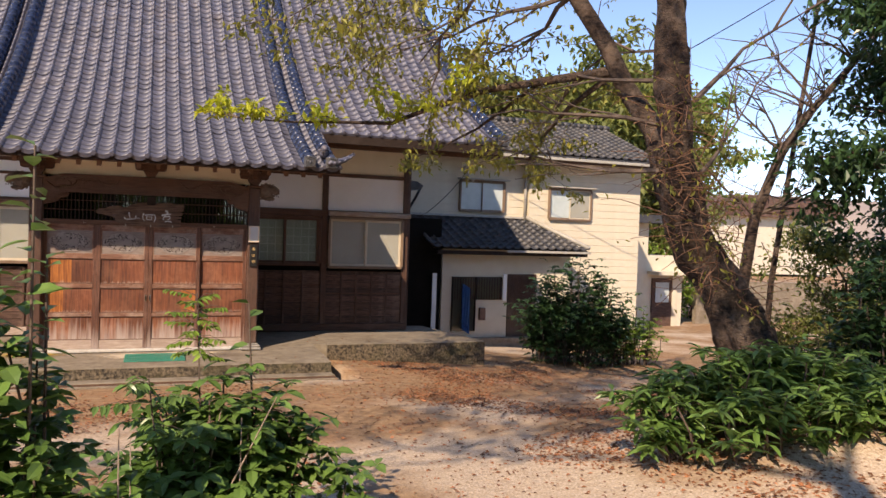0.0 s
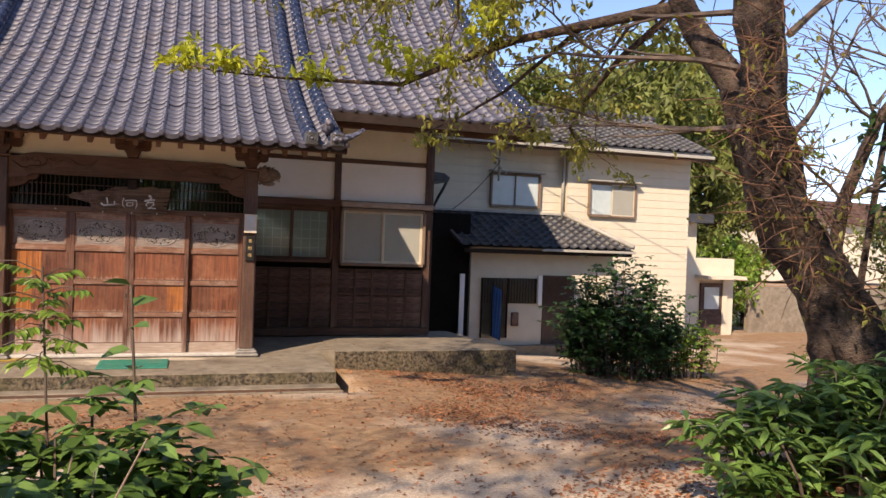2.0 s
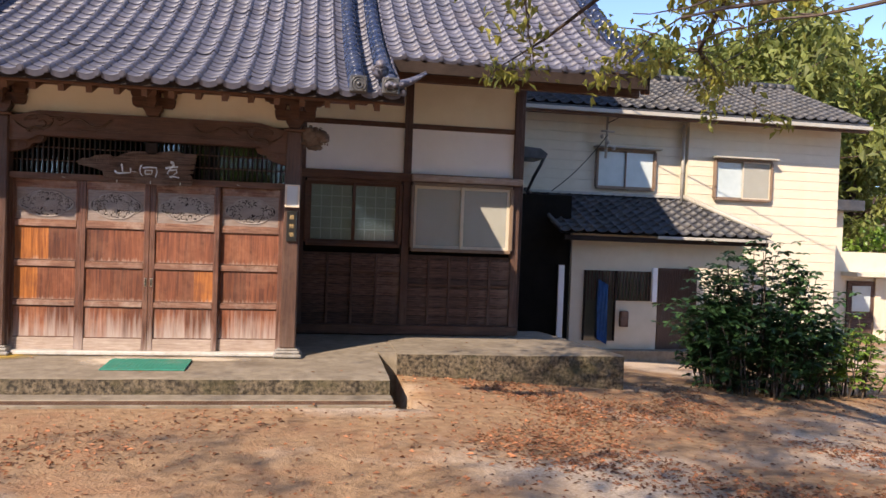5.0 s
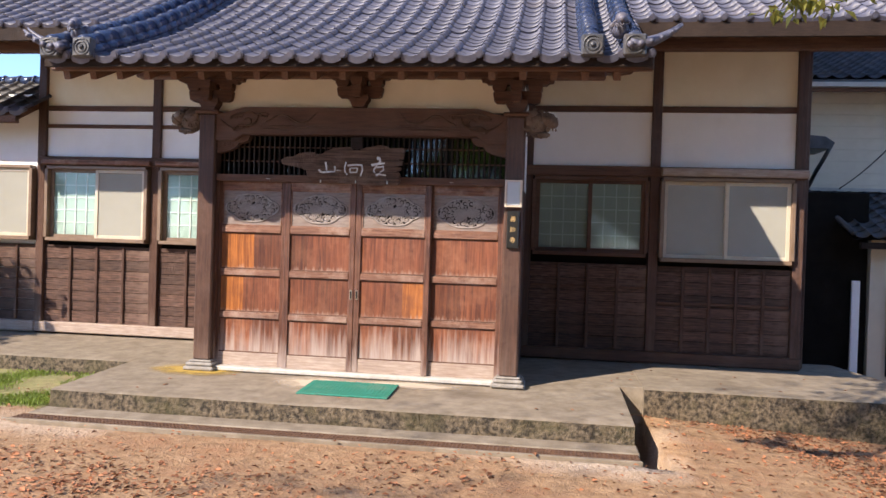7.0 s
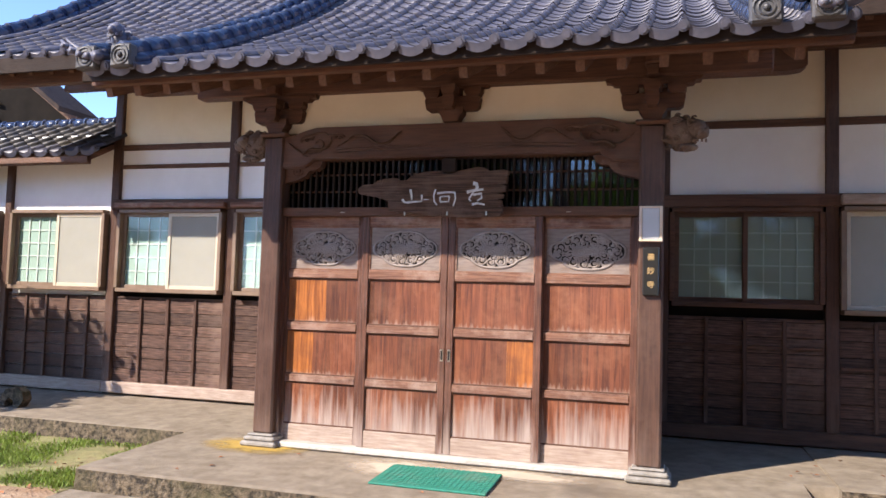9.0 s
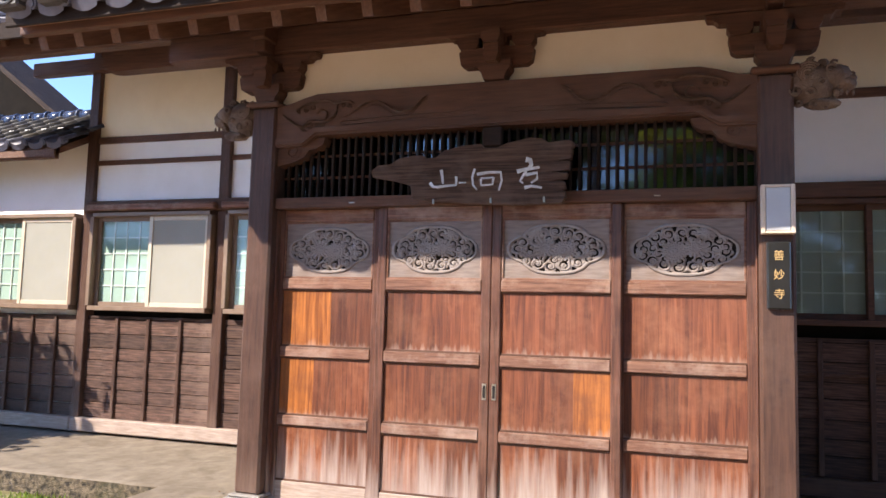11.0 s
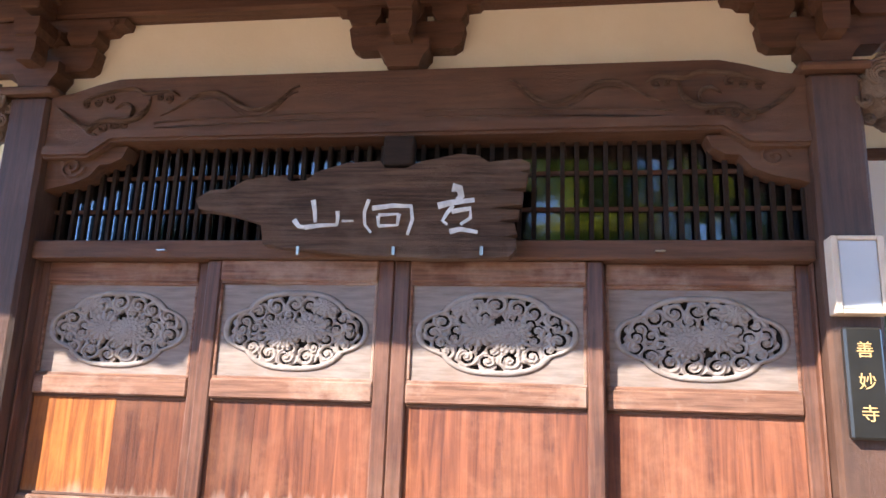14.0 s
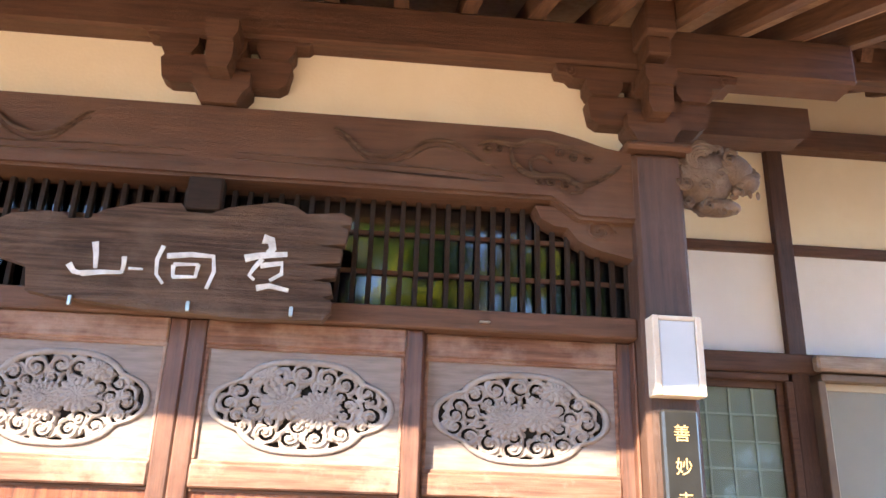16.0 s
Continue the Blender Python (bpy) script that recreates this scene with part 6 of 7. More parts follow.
# ---- distance ----
def hills():
    bm = bmesh.new()
    n = 60
    for i in range(n + 1):
        t = math.radians(-75 + 150 * i / n)
        hgt = 14 + 14 * noise.noise(Vector((i * 0.13, 0, 0))) + 4 * noise.noise(Vector((i * 0.7, 3, 0)))
        p = Vector((300 * math.sin(t), 300 * math.cos(t), 0))
        bm.verts.new((p.x, p.y, -5))
        bm.verts.new((p.x * 1.05, p.y * 1.05, max(4, hgt) + 6))
    bm.verts.ensure_lookup_table()
    for i in range(n):
        bm.faces.new([bm.verts[k] for k in (2 * i, 2 * i + 2, 2 * i + 3, 2 * i + 1)])
    ob = part("backdrop", bm, material("distant_hill", (0.2, 0.17, 0.17), (0.3, 0.25, 0.22), 0.05, 1.0, 0), smooth=True)
    tagged(ob, "hazy brown distant hills", "hills", kind="structure")
    f = thing("far_house", (58, 60, -1), "distant house with brown roof", "house")
    block("wall", 52, 66, 60, 70, -1.5, 4.2, SIDING, f, bevel=0)
    bm = bmesh.new()
    prism(bm, [(51, 4.2), (67, 4.2), (64, 6.2), (54, 6.2)], 59, 71)
    part("roof", bm, BOARD, f)


hills()


# ---- plants ----
def leaf_object(name, pos, way, up, length, width, mat, parent, label="", fine=False):
    """Many leaves as one mesh: folded blades with a midrib; fine ones have a rounded outline."""
    pos, way, up = (np.asarray(a, float) for a in (pos, way, up))
    length, width = np.asarray(length, float)[:, None], np.asarray(width, float)[:, None]
    way = way / np.maximum(np.linalg.norm(way, axis=1, keepdims=True), 1e-6)
    side = np.cross(way, up)
    side = side / np.maximum(np.linalg.norm(side, axis=1, keepdims=True), 1e-6)
    nrm = np.cross(side, way)
    n = len(pos)
    if fine:
        spec = [(0, 0, 0), (0.28, 0.42, 0.08), (0.65, 0.4, 0.02), (1.0, 0, -0.16), (0.65, -0.4, 0.02), (0.28, -0.42, 0.08), (0.3, 0, 0.0), (0.66, 0, -0.05)]
        faces = [(0, 6, 1), (6, 7, 2, 1), (7, 3, 2), (0, 5, 6), (6, 5, 4, 7), (7, 4, 3)]
    else:
        spec = [(0, 0, 0), (0.5, 0.45, 0.1), (1.0, 0, -0.1), (0.5, -0.45, 0.1)]
        faces = [(0, 2, 1), (0, 3, 2)]
    vs = np.stack([pos + way * length * a + side * width * b + nrm * length * c for a, b, c in spec], axis=1).reshape(-1, 3)
    k = len(spec)
    fs = [tuple(i * k + j for j in f) for i in range(n) for f in faces]
    me = bpy.data.meshes.new(name)
    me.from_pydata(vs.tolist(), [], fs)
    return tagged(mesh_object(name, me, mat, parent, label), kind="stuff")


def grow(bm, start, way, length, radius, depth, rnd, tips, droop=0.0, spread=0.9, kids=4, seg=6):
    """A limb of five bends with side limbs; the ends of the last ones are gathered in tips."""
    pts, d, p = [Vector(start)], Vector(way).normalized(), Vector(start)
    for k in range(5):
        d = (d + Vector((rnd.gauss(0, 0.16), rnd.gauss(0, 0.16), rnd.gauss(0, 0.12) - droop))).normalized()
        p = p + d * length / 5
        pts.append(p)
    tube(bm, pts, [max(0.003, radius * (1 - 0.15 * k)) for k in range(6)], seg)
    if depth == 0:
        for k in range(1, 6):
            tips.append((pts[k], d))
        return
    for k in range(kids):
        i = rnd.randint(1, 5)
        side = Vector((rnd.gauss(0, 1), rnd.gauss(0, 1), rnd.gauss(0, 0.7))).normalized()
        nd = (pts[i] - pts[i - 1]).normalized() + side * spread
        grow(bm, pts[i], nd, length * rnd.uniform(0.45, 0.7), radius * 0.5, depth - 1, rnd, tips, droop, spread, kids, 5 if depth > 1 else 4)


def leaves_at(tips, count, spread, size, rnd, hang=0.5, flat=0.4):
    pos, way, up, ln, wd = [], [], [], [], []
    for p, d in tips:
        for _ in range(count):
            v = Vector((rnd.gauss(0, 1), rnd.gauss(0, 1), rnd.gauss(0, 1) - hang * 1.5)).normalized()
            pos.append(p + Vector((rnd.gauss(0, spread), rnd.gauss(0, spread), rnd.gauss(0, spread * 0.7))))
            way.append(v)
            up.append((rnd.gauss(0, flat), rnd.gauss(0, flat), 1))
            s = size * rnd.uniform(0.6, 1.25)
            ln.append(s)
            wd.append(s * 0.55)
    return pos, way, up, ln, wd


def cherry_tree():
    t = thing("cherry_tree", (5.95, 6.3, 0.2), "old leaning cherry tree with sparse yellowing leaves", "tree")
    rnd = random.Random(21)
    bm = bmesh.new()
    core = [(6.15, 6.3, -0.1), (5.85, 6.3, 0.55), (5.6, 6.3, 0.95), (5.32, 6.3, 1.35), (5.02, 6.3, 1.75), (4.9, 6.3, 2.1), (4.82, 6.3, 2.6), (4.76, 6.3, 3.1), (4.72, 6.3, 3.7), (4.66, 6.35, 4.6), (4.5, 6.5, 5.6), (4.2, 6.6, 6.8)]
    core = [(1.045 * x, y + 0.3, 1.61 + (z - 1.61) * 1.045) for x, y, z in core]
    rad = [0.42, 0.31, 0.25, 0.225, 0.225, 0.21, 0.18, 0.165, 0.15, 0.14, 0.12, 0.085]
    fine_pts, fine_rad = [], []
    for i in range(len(core) - 1):
        for k in range(4):
            fine_pts.append(Vector(core[i]).lerp(Vector(core[i + 1]), k / 4))
            fine_rad.append(rad[i] + (rad[i + 1] - rad[i]) * k / 4)
    tube(bm, fine_pts, fine_rad, 36, 0.42)
    part("trunk", bm, BARK, t, "rough mottled brown bark", smooth=True)
    bm = bmesh.new()
    tips = []
    limb = [(5.12, 6.75, 2.1), (5.14, 7.1, 2.8), (4.95, 7.4, 3.3), (4.72, 7.45, 3.75), (4.3, 7.5, 4.3), (3.6, 7.5, 5.2), (2.4, 7.2, 6.2)]
    tube(bm, limb, [0.16, 0.13, 0.115, 0.1, 0.09, 0.07, 0.04], 10, 0.15)
    long_branch = [(4.85, 7.42, 3.5), (4.3, 8.2, 3.45), (3.85, 8.8, 3.4), (3.3, 9.4, 3.2), (2.9, 9.7, 3.02), (2.2, 9.5, 2.95), (1.5, 9.2, 2.86), (0.92, 8.95, 2.82)]
    tube(bm, long_branch, [0.06, 0.05, 0.042, 0.034, 0.028, 0.02, 0.012, 0.006], 7)
    hanging = [(4.85, 7.42, 3.5), (4.75, 8.3, 3.2), (4.8, 9.1, 2.9), (5.0, 9.8, 2.72), (5.4, 10.3, 2.6)]
    tube(bm, hanging, [0.04, 0.03, 0.024, 0.017, 0.008], 7)
    side_twig = [(4.3, 8.2, 3.45), (4.0, 9.4, 3.0), (3.75, 10.1, 2.8), (3.5, 10.7, 2.66)]
    tube(bm, side_twig, [0.025, 0.018, 0.012, 0.006], 6)
    part("limb", bm, BARK, t, smooth=True)
    bm = bmesh.new()
    leafy, bare, sprays = [], [], []
    for i, p in enumerate(long_branch[2:]):
        for k in range(2):
            w = Vector((rnd.uniform(-1.0, 0.1), rnd.uniform(-0.5, 0.5), rnd.uniform(0.0, 0.16)))
            grow(bm, p, w, rnd.uniform(0.3, 0.55), 0.008, 1, rnd, sprays, 0.0, 0.45, 2, 4)
    for start, way, ln, r in (((3.9, 7.5, 4.9), (-0.75, 1.0, -0.45), 2.2, 0.035), ((3.6, 7.5, 5.2), (-0.9, 0.9, -0.3), 2.2, 0.035), ((4.3, 7.5, 4.3), (-0.1, 1, -0.1), 2.2, 0.035), ((4.3, 7.5, 4.3), (-0.6, 1, -0.15), 2.2, 0.03), ((4.85, 7.42, 3.5), (-0.15, 1, 0.02), 2.2, 0.03), ((4.6, 6.5, 4.8), (-0.3, 1, 0.1), 2.6, 0.04), ((4.4, 6.5, 5.8), (-0.8, 0.8, 0.3), 3.2, 0.05), ((4.4, 6.5, 5.8), (0.4, 1, 0.3), 3.0, 0.05), ((2.8, 7.3, 5.9), (-1, 0.4, 0.15), 2.4, 0.04)):
        grow(bm, start, way, ln, r, 2, rnd, leafy, 0.02, 0.7, 4)
    for start, way, ln, r in (((4.95, 6.2, 3.0), (0.9, 0.5, 0.7), 2.0, 0.035), ((4.9, 6.3, 3.5), (0.8, 0.8, 0.5), 2.4, 0.04), ((5.2, 6.4, 2.3), (1, 0.6, 0.5), 1.6, 0.03), ((4.85, 6.5, 4.2), (1, 0.4, 0.6), 2.6, 0.045), ((4.7, 6.3, 2.3), (-0.8, 0.9, -0.05), 1.8, 0.03), ((4.72, 6.4, 2.75), (-1, 0.9, 0.1), 1.9, 0.03), ((4.75, 6.4, 3.2), (-0.7, 0.9, 0.15), 2.0, 0.03)):
        root = (1.045 * start[0] + 0.02, start[1] + 0.3, 1.61 + (start[2] - 1.61) * 1.045)
        grow(bm, root, way, ln, r, 2, rnd, bare, 0.0, 0.7, 3, 5)
    clumps = []
    for p in hanging[2:]:
        for k in range(6):
            grow(bm, p, (rnd.uniform(-0.8, 1), rnd.uniform(-0.6, 0.6), rnd.uniform(-0.25, 0.25)), rnd.uniform(0.25, 0.6), 0.006, 1, rnd, clumps, 0.02, 0.6, 2, 4)
    for k in range(5):
        grow(bm, side_twig[-1], (rnd.uniform(-0.7, 0.7), rnd.uniform(-0.7, 0.7), rnd.uniform(-0.5, 0.3)), 0.22, 0.005, 0, rnd, clumps, 0.05, 0.6, 0, 4)
    leaf_object("foliage", *leaves_at(clumps, 3, 0.05, 0.1, rnd, 0.7), LEAF_CHERRY, t, "hanging yellow-green leaf clumps")
    tagged(part("twigs", bm, TWIG, t, "thin grey-brown twigs"), kind="stuff")
    bm = bmesh.new()
    for k in range(190):
        i = rnd.randint(9, 27)
        p = fine_pts[i] + Vector((rnd.gauss(-0.05, 0.2), -0.1 - rnd.random() * 0.3, rnd.gauss(0, 0.12)))
        w = Vector((rnd.gauss(-0.3, 0.8), rnd.gauss(-0.2, 0.5), rnd.gauss(0.05, 0.5)))
        grow(bm, p, w, rnd.uniform(0.25, 0.7), 0.006, 0, rnd, bare, 0.03, 0.6, 0, 4)
    tagged(part("suckers", bm, TWIG_RED, t, "tangle of thin red-brown suckers"), kind="stuff")
    leaf_object("foliage", *leaves_at(sprays, 5, 0.04, 0.12, rnd, 0.25), LEAF_SPRAY, t, "bright yellow-green leaf sprays")
    leaf_object("foliage", *leaves_at(leafy, 7, 0.085, 0.105, rnd, 0.6), LEAF_CHERRY, t, "sparse yellow-green autumn leaves")
    leaf_object("foliage", *leaves_at(bare[::6], 2, 0.08, 0.07, rnd, 0.6), LEAF_CHERRY, t)


cherry_tree()


def young_trees():
    for base, pts, r in (((8.0, 9, -0.7), [(8.0, 9, -0.7), (8.15, 9, 0.8), (8.34, 9, 2.0), (8.82, 9, 3.0), (9.4, 9, 3.7), (10.2, 9, 4.5), (11.2, 9, 5.6)], 0.1), ((9.0, 9.4, -0.7), [(9.0, 9.4, -0.7), (9.1, 9.4, 1.0), (9.3, 9.4, 2.3), (9.55, 9.4, 3.8), (9.9, 9.4, 6.0)], 0.05)):
        t = thing("young_tree", base, "slender bare tree with dark leaning trunk", "tree", "slender bare trees")
        rnd = random.Random(int(base[0] * 10))
        bm = bmesh.new()
        tube(bm, pts, [r * (1 - 0.1 * k) for k in range(len(pts))], 9, 0.1)
        part("trunk", bm, BARK, t, smooth=True)
        bm, tips = bmesh.new(), []
        for k in range(16):
            p = Vector(pts[rnd.randint(2, len(pts) - 1)])
            grow(bm, p, (rnd.gauss(0, 1), rnd.gauss(0, 0.6), rnd.uniform(0.1, 1)), rnd.uniform(0.8, 1.6), r * 0.25, 1, rnd, tips, 0, 0.8, 4, 5)
        tagged(part("twigs", bm, TWIG, t), kind="stuff")
        leaf_object("foliage", *leaves_at(tips[::5], 2, 0.1, 0.07, rnd, 0.5), LEAF_CHERRY, t, "few small remaining leaves")


young_trees()


def leafy_tree(name, base, label, mat, crown, height, leaf, count, seed, trunk_r=0.16, low=0.25):
    """Trunk with limbs and a ragged crown of leaf clumps set about the limbs' ends."""
    t = thing(name, base, label, "tree")
    rnd = random.Random(seed)
    b = Vector(base)
    bm, tips = bmesh.new(), []
    pts = [b + Vector((rnd.gauss(0, 0.05) * k, rnd.gauss(0, 0.05) * k, height * 0.9 * k / 6)) for k in range(7)]
    tube(bm, pts, [trunk_r * (1 - 0.13 * k) for k in range(7)], 9, 0.15)
    for k in range(22):
        u = low + (0.95 - low) * k / 21
        p = pts[0].lerp(pts[-1], u)
        t2 = rnd.uniform(0, 2 * math.pi)
        w = Vector((math.cos(t2), math.sin(t2), rnd.uniform(-0.05, 0.5)))
        grow(bm, p, w, crown * rnd.uniform(0.55, 1.05) * (1.05 - 0.6 * max(0, u - 0.5)), trunk_r * 0.3, 1, rnd, tips, 0.02, 0.8, 4, 5)
    part("trunk", bm, BARK, t)
    rnd.shuffle(tips)
    per = max(1, count // max(1, len(tips)))
    leaf_object("crown", *leaves_at(tips, per, crown * 0.1, leaf, rnd, 0.3, 0.6), mat, t)


leafy_tree("olive_tree", (15.6, 30, -1.5), "tall olive-green tree behind the house", LEAF_FAR, 4.4, 11.3, 0.42, 13000, 1, 0.3)
leafy_tree("olive_tree", (19.4, 31, -1.5), "tall olive-green tree with ragged crown", LEAF_FAR, 4.4, 11.5, 0.42, 13000, 2, 0.3)
leafy_tree("olive_tree", (23.5, 33, -1.5), "tall olive-green tree beside the house", LEAF_FAR, 4.2, 11.5, 0.42, 8000, 6, 0.3)
leafy_tree("green_tree", (27.5, 36, -1.5), "tall green tree with open crown", LEAF_LIGHT, 3.0, 12.5, 0.4, 5000, 3, 0.28, 0.5)
leafy_tree("green_tree", (22.3, 30, -1.6), "tall thin grey-green tree beyond the annex", LEAF_FAR, 2.2, 8.6, 0.3, 5000, 31, 0.2, 0.3)
leafy_tree("evergreen_tree", (10.5, 7.2, 0.0), "dense dark evergreen tree", LEAF_DARK, 1.9, 6.5, 0.16, 16000, 4, 0.16, 0.02)
leafy_tree("evergreen_tree", (13.2, 9.6, -0.5), "dense dark evergreen tree behind the cherry", LEAF_DARK, 1.8, 3.4, 0.16, 12000, 9, 0.12, 0.02)
leafy_tree("green_tree", (2.5, -9.0, 0.2), "broad green tree across the forecourt", LEAF_LIGHT, 3.6, 14, 0.4, 9000, 14, 0.25, 0.12)
leafy_tree("green_tree", (8.5, -8.0, 0.2), "broad dark tree across the forecourt", LEAF_SHRUB, 3.8, 14, 0.4, 9000, 15, 0.25, 0.12)
leafy_tree("green_tree", (14.0, -5.0, 0.2), "broad dark tree at the forecourt edge", LEAF_SHRUB, 3.6, 13, 0.4, 8000, 16, 0.25, 0.12)
# unseen row, added so that the panes mirror foliage instead of bright sky
for k, x in enumerate((-15, -9, -3, 3, 9, 15)):
    leafy_tree("evergreen_tree", (x, -16 - (k % 2) * 1.5, 0.0), "unseen dense evergreen tree added to fill the reflections in the glass", LEAF_FAR if k > 1 else LEAF_DARK, 3.6, 11.0 + (k % 3), 0.55, 10000, 20 + k, 0.25, 0.02)
# out of view; put here only to throw leaf shadow on the wing wall
leafy_tree("wing_shadow_tree", (-8.2, 12.9, -0.6), "unseen evergreen tree added to cast the shadow on the wing", LEAF_DARK, 1.15, 3.5, 0.2, 20000, 5, 0.1, 0.5)
leafy_tree("sapling", (21.0, 26, -1.6), "light green sapling by the annex", LEAF_LIGHT, 1.6, 3.2, 0.25, 4000, 7, 0.08, 0.1)
leafy_tree("sapling", (13.0, 11.5, -0.9), "olive green leafy sapling", LEAF_FAR, 1.3, 3.0, 0.12, 5000, 8, 0.05, 0.1)


def shade_tree():
    """Second cherry, unseen, added so that its broken shade falls over the forecourt."""
    t = thing("cherry_tree", (-1.5, -4.2, 0.1), "unseen half-bare cherry tree added to dapple the forecourt with shade", "tree")
    rnd = random.Random(8)
    bm, tips = bmesh.new(), []
    pts = [(-1.5, -4.2, 0.1), (-1.5, -4.0, 2.5), (-1.5, -3.6, 5.0), (-1.6, -3.0, 7.0)]
    tube(bm, pts, [0.28, 0.22, 0.18, 0.14], 12, 0.2)
    for way, ln in (((0.1, 1, 0.3), 4.4), ((-0.3, 1, 0.3), 4.6), ((0.45, 1, 0.35), 4.6), ((0.9, 0.9, 0.4), 4.4), ((0.1, 1, 0.1), 5.0), ((-0.75, 0.8, 0.32), 4.8), ((-1.0, 0.55, 0.3), 5.2)):
        grow(bm, pts[-1], way, ln, 0.05, 2, rnd, tips, -0.01, 0.7, 6)
    part("trunk", bm, BARK, t)
    leaf_object("crown", *leaves_at(tips, 4, 0.2, 0.15, rnd, 0.5), LEAF_CHERRY, t)


shade_tree()


def shrub(name, centre, rx, ry, height, count, leaf, mat, label, seed, whorl=5, stems=40, ratio=0.32, group=""):
    """Stems with whorls of leaves over an uneven mound."""
    s = thing(name, centre, label, "shrub", group)
    rnd = random.Random(seed)
    c = Vector(centre)
    bm = bmesh.new()
    pos, way, up, ln, wd = [], [], [], [], []
    for k in range(stems):
        t, q = rnd.uniform(0, 2 * math.pi), math.sqrt(rnd.random())
        gx, gy = c.x + rx * q * 0.75 * math.cos(t), c.y + ry * q * 0.75 * math.sin(t)
        base = Vector((gx, gy, ground_z(gx, gy) - 0.03))
        top = Vector((c.x + rx * q * math.cos(t), c.y + ry * q * math.sin(t), c.z + height * (1 - 0.55 * q * q) * rnd.uniform(0.6, 1.1)))
        tube(bm, [base, base.lerp(top, 0.5) + Vector((rnd.gauss(0, 0.05), rnd.gauss(0, 0.05), 0)), top], [0.012, 0.009, 0.005], 5)
        for j in range(count // stems // whorl):
            u = 1 - rnd.random() ** 1.5 * 0.8
            p = base.lerp(top, u) + Vector((rnd.gauss(0, rx * 0.13), rnd.gauss(0, ry * 0.13), rnd.gauss(0, height * 0.07)))
            a0 = rnd.uniform(0, 6.28)
            for w in range(whorl):
                a = a0 + w * 6.28 / whorl + rnd.gauss(0, 0.2)
                pos.append(p)
                way.append((math.cos(a), math.sin(a), rnd.uniform(-0.45, 0.35)))
                up.append((rnd.gauss(0, 0.25), rnd.gauss(0, 0.25), 1))
                l = leaf * rnd.uniform(0.65, 1.2)
                ln.append(l)
                wd.append(l * ratio * 1.2)
    tagged(part("stems", bm, TWIG, s), kind="stuff")
    leaf_object("foliage", pos, way, up, ln, wd, mat, s, fine=True)
    return s


shrub("bamboo_shrub", (5.3, 5.35, 0.05), 1.45, 0.75, 0.6, 5200, 0.17, LEAF_SHRUB, "low dense shrub with long pointed green leaves", 1, 5, 90, 0.26)
shrub("bamboo_shrub", (6.6, 4.6, 0.15), 1.2, 0.8, 0.5, 2600, 0.17, LEAF_SHRUB, "low dense shrub with long pointed leaves under the tree", 2, 5, 50, 0.26)
shrub("evergreen_bush", (8.4, 14.1, -0.95), 1.2, 0.8, 2.0, 13000, 0.115, LEAF_DARK, "large rounded glossy dark evergreen bush", 3, 5, 110, 0.5)
shrub("evergreen_bush", (10.0, 14.3, -1.0), 0.7, 0.5, 1.2, 2000, 0.11, LEAF_LIGHT, "smaller thin bush with browning leaves", 12, 5, 40, 0.5)
shrub("leafy_shrub", (0.48, 4.75, -0.4), 0.72, 0.52, 1.08, 5200, 0.115, LEAF_SHRUB, "leafy green shrub at the edge of the path", 4, 5, 34, 0.5)
shrub("leafy_shrub", (-0.15, 4.0, -0.35), 0.6, 0.4, 0.75, 1600, 0.09, LEAF_LIGHT, "light green shrub among dry stalks", 5, 5, 26, 0.5)
shrub("leafy_shrub", (-0.6, 3.5, -0.3), 0.34, 0.36, 1.7, 2300, 0.105, LEAF_SHRUB, "dark leafy shrub beside the path", 6, 4, 26, 0.55)
shrub("evergreen_bush", (7.7, 6.0, 0.3), 0.85, 0.7, 1.35, 4500, 0.11, LEAF_DARK, "dark dense bush in the shade beside the cherry", 17, 5, 50, 0.45)
shrub("small_bush", (13.5, 12.3, -1.0), 1.6, 1.0, 1.6, 4000, 0.14, LEAF_FAR, "olive green bush behind the cherry tree", 7, 5, 60, 0.4)
shrub("small_bush", (8.6, 7.0, 0.0), 0.9, 0.7, 1.1, 2200, 0.1, LEAF_FAR, "twiggy bush with olive green leaves", 10, 5, 50, 0.3)


